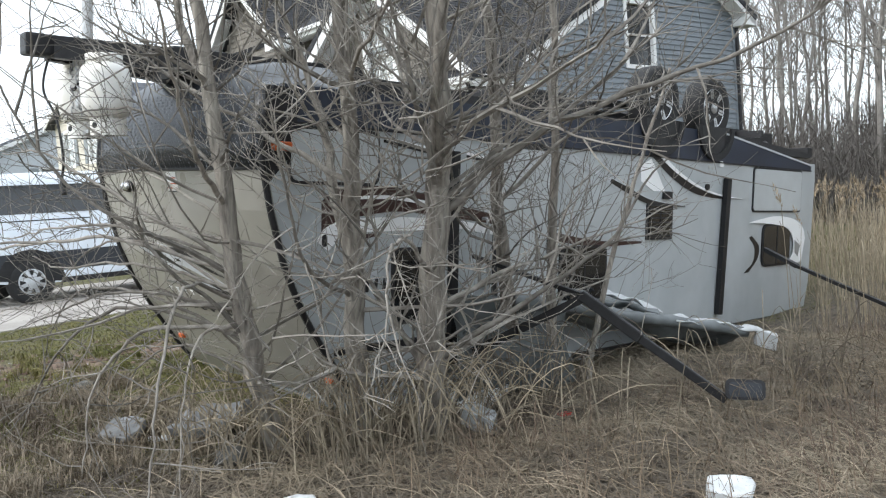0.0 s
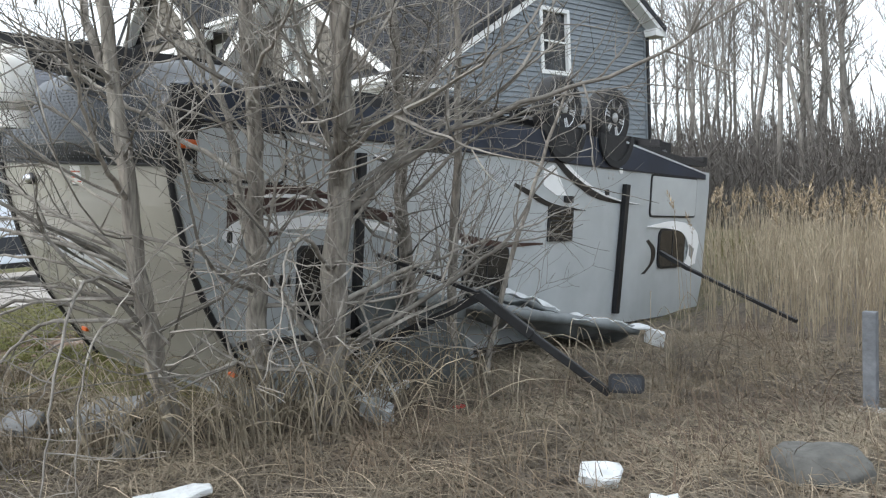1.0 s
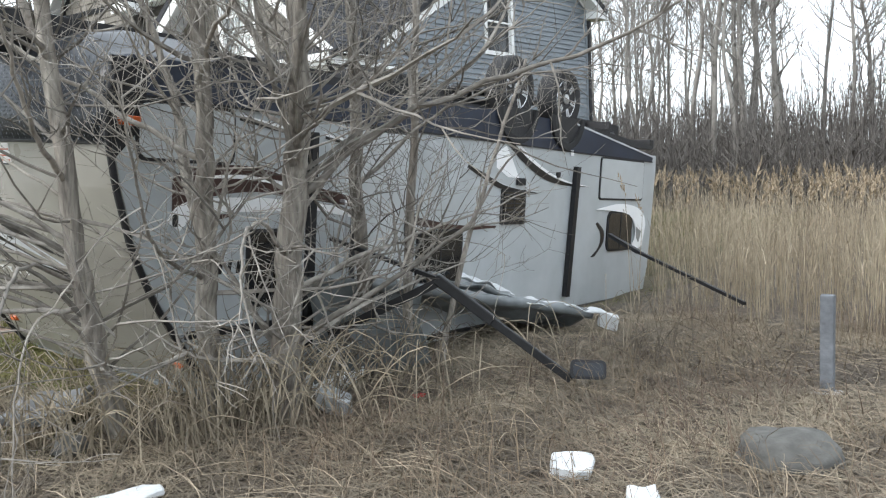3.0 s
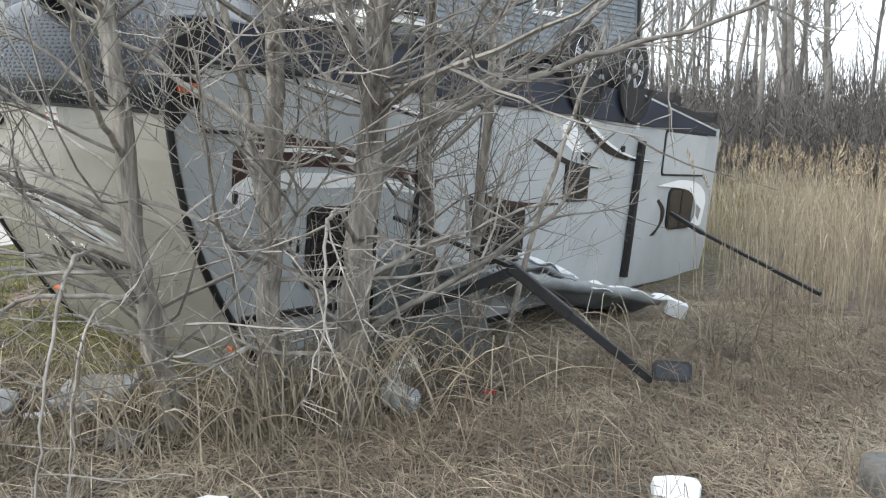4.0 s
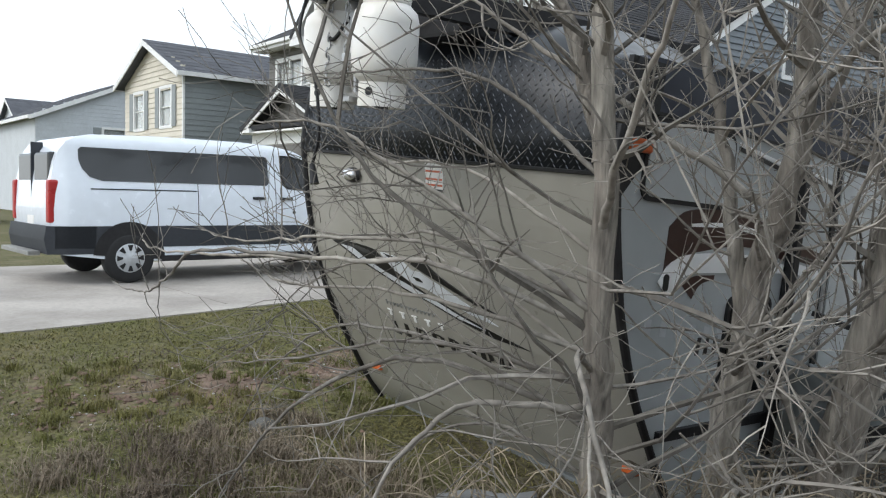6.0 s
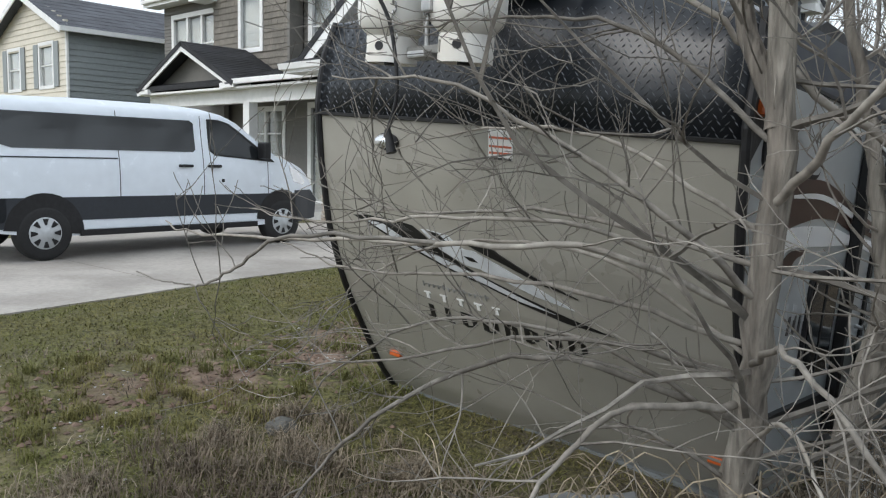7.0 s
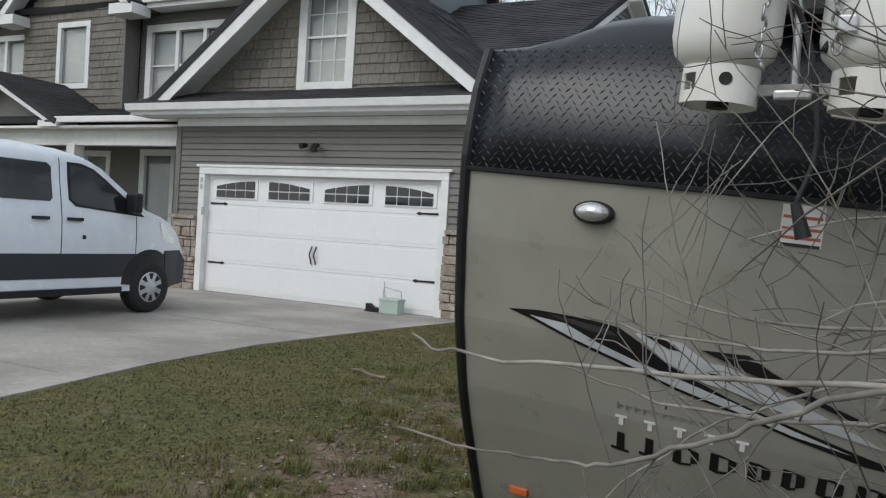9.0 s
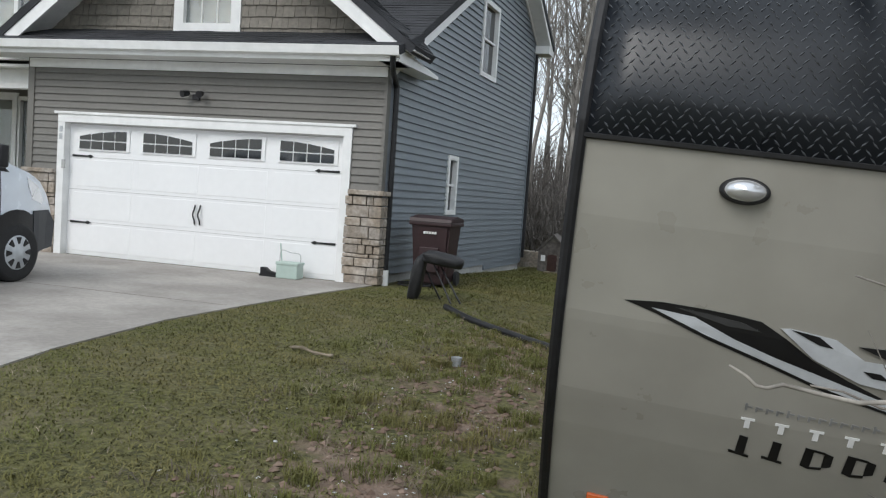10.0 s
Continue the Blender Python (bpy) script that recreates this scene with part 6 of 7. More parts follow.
def cane_bush(cx, cy, count, seed, label, height=1.2):
    """A clump of dead arching canes."""
    rnd = random.Random(seed)
    T = thing("dead_brush", label, "brush", group="clumps of dead canes")
    V, F = [], []
    for i in range(count):
        a = rnd.uniform(0, 2 * math.pi)
        x, y = cx + rnd.gauss(0, 0.22), cy + rnd.gauss(0, 0.22)
        h, out = height * rnd.uniform(0.35, 1.0), rnd.uniform(0.1, 0.75)
        z = gz(x, y)
        pts = [Vector((x, y, z - 0.02)), Vector((x + 0.25 * out * math.cos(a), y + 0.25 * out * math.sin(a), z + 0.6 * h)), Vector((x + 0.65 * out * math.cos(a), y + 0.65 * out * math.sin(a), z + h)), Vector((x + 1.1 * out * math.cos(a), y + 1.1 * out * math.sin(a), z + h * rnd.uniform(0.5, 1.05)))]
        if not all(clear_of_way(q) or q.z < 0.8 for q in pts):
            continue
        tube(V, F, curve_pts(pts, 3), [0.005, 0.0048, 0.0045, 0.004, 0.0038, 0.0034, 0.003, 0.0028, 0.0025, 0.002], 3)
    raw("cane", V, F, STRAW, T)["kind"] = "stuff"


for i, (x, y, c, h) in enumerate(((-3.95, 3.2, 70, 0.65), (-3.75, 3.6, 70, 0.6), (-3.45, 3.95, 80, 0.65), (-3.2, 4.4, 50, 0.5), (-3.6, 5.2, 45, 0.7), (-2.9, 5.0, 16, 0.5), (-2.7, 6.0, 18, 0.5), (-3.9, 4.6, 35, 0.6), (-2.4, 6.9, 30, 0.7), (-4.6, 2.9, 30, 0.4), (-4.25, 3.05, 60, 0.55), (-3.6, 4.3, 60, 0.6), (-3.95, 3.95, 50, 0.55))):
    cane_bush(x, y, c, 40 + i, "clump of tangled dead canes and dry stalks", h)


def blades(name, label, x0, x1, y0, y1, count, lo, hi, material, seed, lean=0.8, width=0.005, where=None, low=0.3):
    """Bent blades strewn over the ground as one object."""
    rs = np.random.RandomState(seed)
    V, F = [], []
    xs, ys = rs.uniform(x0, x1, count), rs.uniform(y0, y1, count)
    for x, y in zip(xs, ys):
        if where and not where(x, y, rs):
            continue
        a, h = rs.uniform(0, 2 * math.pi), rs.uniform(lo, hi)
        l = lean * rs.uniform(low, 1.0)
        dx, dy = math.cos(a), math.sin(a)
        z = gz(x, y) - 0.004
        w = width * rs.uniform(0.6, 1.4)
        k = len(V)
        up = math.sqrt(max(0.02, 1 - l * l))
        V.extend(((x - dy * w, y + dx * w, z), (x + dy * w, y - dx * w, z),
                  (x + dx * h * l * 0.45 - dy * w * 0.8, y + dy * h * l * 0.45 + dx * w * 0.8, z + h * up * 0.62), (x + dx * h * l * 0.45 + dy * w * 0.8, y + dy * h * l * 0.45 - dx * w * 0.8, z + h * up * 0.62),
                  (x + dx * h * l * 1.05, y + dy * h * l * 1.05, z + h * up * 0.8)))
        F.extend(((k, k + 1, k + 3, k + 2), (k + 2, k + 3, k + 4)))
    ob = raw(name, V, F, material)
    tagged(ob, label, "grass", kind="stuff")


def strip_at(y):
    """Middle of the torn track in the turf at that y."""
    return STRIP_X + STRIP_SLOPE * (y - 4.0)


def off_trailer(x, y, rs):
    return not (-6.4 < x < -4.2 and y > 4.2)


def lawn_here(x, y, rs):
    if y < 11.6 and x < np.interp(y, DRIVE_Y, DRIVE_X) + 0.02:
        return False
    if y > 11.4 and x < -9.85:
        return False
    torn = abs(x - strip_at(y)) < 0.6 and 2 < y < 10 and noise.noise(Vector((x * 2.6, y * 2.6, 4))) > -0.06
    if noise.noise(Vector((x * 7, y * 7, 2))) + 0.6 * noise.noise(Vector((x * 19, y * 19, 7))) < -0.38:
        return False
    return off_trailer(x, y, rs) and not torn and (x < -5.2 or rs.rand() < max(0, (-3.7 - x) / 1.5))


def torn_here(x, y, rs):
    return off_trailer(x, y, rs) and noise.noise(Vector((x * 3.1, y * 3.1, 9))) > 0.12


def wild_here(x, y, rs):
    if rs.rand() > 0.62 + 1.1 * noise.noise(Vector((x * 1.7, y * 1.7, 6))):
        return False
    return off_trailer(x, y, rs) and (x > -4.1 or rs.rand() < max(0.05, (x + 5.9) / 2.4))


blades("dead_grass", "matted brown dead grass and straw over the ground", -6.6, 4.0, 0.6, 9.5, 150000, 0.05, 0.26, STRAW, 21, 0.995, 0.0030, wild_here, 0.93)
blades("dry_stalks", "tall dry stalks scattered in the dead grass", -5.2, 3.0, 2.4, 9.0, 800, 0.2, 0.45, STRAW, 22, 0.9, 0.0028, wild_here)
blades("lawn_grass", "short green lawn grass with straw-coloured blades", -10.7, -3.9, 0.7, 12.5, 270000, 0.02, 0.06, TURF, 23, 0.985, 0.0032, lawn_here, 0.72)
blades("back_lawn", "short green grass beside the blue house wall", -10.1, -6.2, 12.2, 21.0, 50000, 0.03, 0.07, TURF, 26, 0.9, 0.005, lambda x, y, rs: x > -10.15 + 0.079 * (y - 11.6))
blades("lawn_thatch", "dry straw thatch lying in the lawn", -10.5, -3.9, 0.7, 11.5, 15000, 0.02, 0.08, STRAW, 24, 0.99, 0.0020, lawn_here, 0.9)
blades("strip_straw", "dry clumps of straw on the torn strip of soil", -8.6, -6.3, 1.5, 10.2, 14000, 0.02, 0.10, STRAW, 25, 0.98, 0.003, torn_here, 0.5)


def tufts(name, label, spots, per, lo, hi, material, seed):
    """Small clumps of short grass left standing on torn ground."""
    rs = np.random.RandomState(seed)
    V, F = [], []
    for x, y, r in spots:
        for i in range(int(per * rs.uniform(0.5, 1.4))):
            a, d = rs.uniform(0, 6.28), r * math.sqrt(rs.rand())
            px, py = x + d * math.cos(a), y + d * math.sin(a)
            h, b, w = rs.uniform(lo, hi), rs.uniform(0, 6.28), rs.uniform(0.0015, 0.0032)
            z, o = gz(px, py), h * rs.uniform(0.4, 1.1)
            c, d, k = math.cos(b), math.sin(b), len(V)
            V.extend(((px - d * w, py + c * w, z), (px + d * w, py - c * w, z), (px + 0.4 * o * c - d * w * 0.8, py + 0.4 * o * d + c * w * 0.8, z + 0.7 * h), (px + 0.4 * o * c + d * w * 0.8, py + 0.4 * o * d - c * w * 0.8, z + 0.7 * h), (px + o * c, py + o * d, z + 0.8 * h)))
            F.extend(((k, k + 1, k + 3, k + 2), (k + 2, k + 3, k + 4)))
    tagged(raw(name, V, F, material), label, "grass", kind="stuff")


def clods(seed):
    """Crumbs of soil and small pale stones on the torn strip."""
    rs = np.random.RandomState(seed)
    for name, label, material, count, lo, hi in (("soil_clods", "reddish crumbs of bare soil on the torn turf", SOIL, 1500, 0.008, 0.032), ("pale_crumbs", "pale chips and leaf scraps on the torn turf", FOUNDATION, 420, 0.005, 0.013)):
        V, F = [], []
        for i in range(count):
            y = rs.uniform(1.8, 9.8)
            x = strip_at(y) + rs.normal(0, 0.4)
            r, z, k = rs.uniform(lo, hi), gz(x, y), len(V)
            ring = [(x + r * rs.uniform(0.6, 1.3) * math.cos(a), y + r * rs.uniform(0.6, 1.3) * math.sin(a), z + r * rs.uniform(0.0, 0.3)) for a in (0, 1.05, 2.1, 3.14, 4.2, 5.2)]
            V.extend(ring + [(x, y, z + r * rs.uniform(0.5, 0.9)), (x, y, z - r)])
            for j in range(6):
                F.extend(((k + j, k + (j + 1) % 6, k + 6), (k + (j + 1) % 6, k + j, k + 7)))
        tagged(raw(name, V, F, material), label, "soil", kind="stuff")


clods(71)
tuft_rnd = np.random.RandomState(72)
tufts("turf_tufts", "torn green grass tufts standing on bare soil", [(strip_at(y) + tuft_rnd.normal(0, 0.5), y, tuft_rnd.uniform(0.04, 0.14)) for y in tuft_rnd.uniform(1.8, 10, 300)], 70, 0.03, 0.085, TURF, 73)
tufts("straw_tufts", "dry straw-coloured grass tufts at the lawn's edge", [(tuft_rnd.uniform(-6.6, -4.2), tuft_rnd.uniform(1.6, 3.3), tuft_rnd.uniform(0.05, 0.16)) for i in range(230)], 60, 0.04, 0.13, PALE_STRAW, 74)


def litter(name, label, x0, x1, y0, y1, count, lo, hi, material, seed, where, rise=0.06, width=0.0022):
    """Long thin stalks lying criss-cross on the ground, a little arched."""
    rs = np.random.RandomState(seed)
    V, F = [], []
    for x, y in zip(rs.uniform(x0, x1, count), rs.uniform(y0, y1, count)):
        if not where(x, y, rs):
            continue
        a, h, up = rs.normal(2.4, 1.6), rs.uniform(lo, hi), rise * rs.rand() ** 2
        bend, w = rs.normal(0, 0.35), width * rs.uniform(0.5, 1.3)
        px, py = x, y
        k = len(V)
        for i in range(5):
            t = i / 4
            z = gz(px, py) + 0.012 + up * 4 * t * (1 - t) + 0.5 * up * t
            ww = w * (1 - 0.7 * t)
            c, d = math.cos(a + bend * t), math.sin(a + bend * t)
            V.extend(((px - d * ww, py + c * ww, z), (px + d * ww, py - c * ww, z + ww)))
            if i:
                j = k + 2 * i
                F.append((j - 2, j - 1, j + 1, j))
            px, py = px + c * h / 4, py + d * h / 4
    tagged(raw(name, V, F, material), label, "grass", kind="stuff")


def open_wild(x, y, rs):
    return off_trailer(x, y, rs) and x > -4.9 + 1.3 * rs.rand() and not (x < -4.1 and y > 4.0)


litter("fallen_stalks", "long pale fallen stalks lying criss-cross over dead grass", -5.0, 3.2, 1.0, 8.8, 7000, 0.18, 0.65, PALE_STRAW, 61, open_wild, 0.09)
litter("straw_mat", "fine matted straw and leaf litter on the ground", -5.0, 3.2, 1.0, 9.2, 60000, 0.05, 0.22, STRAW, 62, open_wild, 0.035, 0.0028)
litter("rust_grass", "rust-brown bent grass in front of the reeds", -2.9, 3.0, 3.2, 9.4, 15000, 0.15, 0.42, RUST_GRASS, 63, lambda x, y, rs: rs.rand() < 0.5 + 1.6 * noise.noise(Vector((x * 0.9, y * 0.9, 3))), 0.22, 0.0022)


def build_reeds():
    """A stand of dry common reed with feathery plumes."""
    rs = np.random.RandomState(31)
    V, F, PV, PF = [], [], [], []
    made = 0
    while made < 7600:
        x, y = rs.uniform(-5.8, 9.0), rs.uniform(7.6, 19.0)
        edge = 8.7 - 0.30 * (x + 3.0) if x < 1 else 7.5
        if y < edge + rs.rand() * rs.rand() * 2.2:
            continue
        if x < -3.5 and y < 12.0:
            continue
        h = rs.uniform(0.75, 1.2) * (0.75 if y < edge + 0.8 else 1.0)
        plumed = rs.rand() < 0.13
        if plumed:
            h = rs.uniform(1.1, 1.4)
        z = gz(x, y)
        a, l = rs.uniform(0, 2 * math.pi), rs.uniform(0.01, 0.12) + 0.25 * rs.rand() ** 6
        dx, dy = l * math.cos(a), l * math.sin(a)
        top = Vector((x + dx * h, y + dy * h, z + h))
        pts = [Vector((x, y, z - 0.03)), Vector((x + dx * h * 0.4, y + dy * h * 0.4, z + h * 0.5)), top]
        tube(V, F, pts, [0.0046, 0.004, 0.0022], 3)
        for j in range(2 if rs.rand() < 0.5 else 1):
            t, b = rs.uniform(0.2, 0.95), rs.uniform(0, 2 * math.pi)
            p = pts[0].lerp(top, t)
            q = p + Vector((math.cos(b), math.sin(b), rs.uniform(0.4, 2.2))).normalized() * rs.uniform(0.12, 0.3)
            m = p.lerp(q, 0.55) + Vector((0, 0, 0.05))
            s = Vector((-math.sin(b), math.cos(b), 0)) * 0.0038
            k = len(V)
            V.extend(tuple(c) for c in (p - s * 0.5, p + s * 0.5, m + s, m - s, q))
            F.extend(((k, k + 1, k + 2, k + 3), (k + 3, k + 2, k + 4)))
        if plumed:
            # a nodding, feathery head of fine strands
            bend, big = rs.uniform(0, 2 * math.pi), rs.uniform(0.7, 1.25)
            axis = Vector((0.35 * math.cos(bend), 0.35 * math.sin(bend), 1)).normalized()
            for j in range(34):
                u = rs.rand()
                p = top + axis * (0.24 * big * u - 0.03)
                b = rs.uniform(0, 2 * math.pi)
                out = 0.055 * big * math.sin(math.pi * (0.15 + 0.8 * u)) * rs.uniform(0.5, 1.2)
                q = p + Vector((math.cos(b) * out, math.sin(b) * out, rs.uniform(-0.02, 0.06) * big)) + axis * 0.03
                s = Vector((-math.sin(b), math.cos(b), 0.3)) * 0.006
                k = len(PV)
                m = p.lerp(q, 0.5)
                PV.extend(tuple(c) for c in (p, m + s, q, m - s))
                PF.append((k, k + 1, k + 2, k + 3))
        made += 1
    R = thing("reed_bed", "dense stand of dry tan reeds with feathery plumes", "reeds", kind="stuff")
    raw("stem", V, F, REED, R)["kind"] = "stuff"
    raw("plume", PV, PF, PLUME, R)["kind"] = "stuff"


build_reeds()


def wood_tree(seed, height):
    rnd = random.Random(seed)
    T = thing("woodland_tree", "tall bare leafless woodland tree", "tree", group="bare trees of the woodland edge")
    V, F = [], []
    lean = Vector((rnd.gauss(0, 0.5), rnd.gauss(0, 0.5), 0))
    pts = [Vector((0, 0, -0.3))] + [Vector((rnd.gauss(0, 0.12), rnd.gauss(0, 0.12), height * t)) + lean * t for t in (0.2, 0.4, 0.6, 0.8, 1.0)]
    line = curve_pts(pts, 4)
    k = len(line) - 1
    r = rnd.uniform(0.09, 0.17)
    tube(V, F, line, [r * (1 - 0.85 * i / k) for i in range(k + 1)], 7)
    raw("trunk", V, F, FAR_BARK, T, smooth=True)
    V, F = [], []
    for j in range(26):
        t = rnd.uniform(0.3, 1.0)
        a = min(int(t * k), k - 1)
        at = line[a].lerp(line[a + 1], t * k - a)
        ang = rnd.uniform(0, 2 * math.pi)
        d = Vector((math.cos(ang), math.sin(ang), rnd.uniform(0.5, 1.8)))
        grow(rnd, at, d, height * rnd.uniform(0.10, 0.24), r * 0.28, 2, V, F, 0.5, 0.22, 4, 0.25, None, 3)
    raw("branch", V, F, FAR_BARK, T)["kind"] = "stuff"
    return T


def build_wood():
    rnd = random.Random(77)
    kinds = [wood_tree(100 + i, h) for i, h in enumerate((11, 13, 15, 12, 14, 16))]
    spots = []
    while len(spots) < 100:
        d = rnd.uniform(0, 1)
        x = rnd.uniform(-24, 34)
        y = 27 + 26 * d + 0.18 * max(0, x) * -1
        if x > 16:
            y -= (x - 16) * 0.7
        spots.append((x, y))
    # the gap between the house and the trailer looks into thicker wood
    spots += [(rnd.uniform(-11.5, -8.0), rnd.uniform(28, 37)) for i in range(9)]
    for i, (x, y) in enumerate(spots):
        m = pose(x, y, gz(x, y), 0, 0, rnd.uniform(0, 360))
        if i < len(kinds):
            kinds[i].matrix_world = m
        else:
            copy_thing(kinds[i % len(kinds)], m)
    # undergrowth along the edge of the wood
    V, F = [], []
    for i in range(23000):
        x = rnd.uniform(-30, 42)
        y = rnd.uniform(24.5, 44) - 0.18 * max(0, x) - max(0, x - 16) * 0.7
        h = (0.9 + 2.7 * rnd.random() ** 1.6) * (1 + 0.025 * (y - 24))
        h *= rnd.choice((1.0, 1.0, 1.0, 1.0, 1.0, 1.0, 1.4, 1.8)) if x > -6 else 1.0
        z = gz(x, y)
        p = Vector((x, y, z))
        q = p + Vector((rnd.gauss(0, 0.12 * h), rnd.gauss(0, 0.12 * h), h))
        m = p.lerp(q, 0.5) + Vector((rnd.gauss(0, 0.1), rnd.gauss(0, 0.1), 0))
        tube(V, F, [p, m, q], [0.022, 0.016, 0.006], 3)
        for j in range(6):
            s = p.lerp(q, rnd.uniform(0.15, 0.95))
            e = s + Vector((rnd.gauss(0, 0.35), rnd.gauss(0, 0.35), rnd.uniform(0.1, 0.7)))
            w = Vector((0.012, 0.012, 0))
            k = len(V)
            V.extend(tuple(c) for c in (s - w, s + w, e))
            F.append((k, k + 1, k + 2))
    tagged(raw("undergrowth", V, F, BRUSH), "dense brown leafless undergrowth along the wood", "brush", kind="stuff")


build_wood()


# ---- awning wreck and debris beside the trailer ----
def lumpy(poly_xy, thick, seed, amp=0.02):
    """A slab with a wavy, torn look, in its own frame."""
    rnd = random.Random(seed)
    bm = prism([(x + rnd.gauss(0, amp), y + rnd.gauss(0, amp)) for x, y in poly_xy], 2, 0, thick)
    bmesh.ops.triangulate(bm, faces=[f for f in bm.faces if len(f.verts) > 4])
    bmesh.ops.subdivide_edges(bm, edges=bm.edges[:], cuts=2, use_grid_fill=True)
    for v in bm.verts:
        v.co.z += 1.6 * amp * noise.noise(Vector((v.co.x * 5 + seed, v.co.y * 5, 0)))
    bmesh.ops.bevel(bm, geom=[e for e in bm.edges if e.is_manifold and e.calc_face_angle(0) > 0.8], offset=0.008, segments=1, affect="EDGES")
    return bm


def debris(name, label, category, x, y, sx, sy, thick, material, seed, tilt=(0, 0), turn=0, up=0.02):
    ob = part(name, lumpy([(-sx, -sy), (0, -sy * 1.08), (sx, -sy * 0.8), (sx * 1.05, sy * 0.2), (sx * 0.8, sy), (-sx * 0.3, sy * 0.95), (-sx, sy * 0.6)], thick, seed), material)
    ob.matrix_world = pose(x, y, gz(x, y) + up, tilt[0], tilt[1], turn)
    return tagged(ob, label, category)


debris("grey_panel", "grey torn plastic panel lying in the dead grass", "debris", -4.60, 3.20, 0.27, 0.17, 0.07, SLAB, 1, (14, -6), 25, 0.06)
debris("grey_panel", "small square grey panel lying in the grass", "debris", -4.88, 2.74, 0.15, 0.12, 0.05, SLAB, 2, (16, 6), 20, 0.06)
debris("paper_scrap", "small white and orange scrap beside the panel", "litter", -4.68, 2.86, 0.06, 0.03, 0.03, FOAM, 3, (5, 10), 40)
debris("plastic_bag", "crumpled pale plastic bag in the dead grass", "litter", -3.27, 4.34, 0.10, 0.08, 0.13, BAG, 4, (8, 10), 10)
debris("foam_block", "white broken foam block lying in the straw", "debris", -1.55, 4.25, 0.085, 0.065, 0.06, FOAM, 5, (10, 12), 35)
debris("foam_block", "white angular foam piece lying in the straw", "debris", -1.05, 4.0, 0.09, 0.06, 0.06, FOAM, 6, (6, -14), 120)
debris("foam_block", "pale torn foam sheet in the straw", "debris", -3.05, 2.75, 0.18, 0.10, 0.04, FOAM, 8, (6, -6), 70)
debris("insulation_slab", "white torn insulation slab under the trailer", "debris", -3.9, 5.0, 0.16, 0.3, 0.05, FOAM, 10, (4, 3), 15)
debris("orange_scrap", "small red plastic scrap in the grass", "litter", -3.0, 4.85, 0.035, 0.02, 0.02, RED, 11)
debris("lawn_stick", "pale broken stick lying on the lawn", "stick", -8.9, 6.6, 0.22, 0.012, 0.02, STRAW, 12, (0, 0), -20)


def build_rock(x, y, r, label, seed, squash=0.55):
    bm = bmesh.new()
    bmesh.ops.create_icosphere(bm, subdivisions=3, radius=r)
    for v in bm.verts:
        v.co *= 1 + 0.28 * noise.noise(v.co * (1.6 / r) + Vector((seed, 0, 0)))
        v.co.z *= squash
    ob = part("boulder", bm, ROCK, smooth=True)
    ob.location = (x, y, gz(x, y) + r * 0.12)
    tagged(ob, label, "rock")


build_rock(-0.74, 5.0, 0.28, "grey boulder half sunk in the dead grass", 3, 0.4)
build_rock(-6.4, 3.0, 0.09, "small brown stone lying on the lawn", 5)
build_rock(-4.05, 3.05, 0.11, "mossy grey stone among the dead canes", 8)


def build_post():
    z = gz(-0.89, 6.55)
    p = thing("marker_post", "weathered grey wooden marker post standing at the reeds", "post", at=(-0.89, 6.55, z))
    part("shaft", box((-0.042, -0.035, -0.1), (0.042, 0.035, 0.66), bevel=0.008), POSTWOOD, p)
    part("footing", box((-0.085, -0.075, -0.06), (0.085, 0.075, 0.012), bevel=0.01), FOUNDATION, p, "pale concrete footing")


build_post()


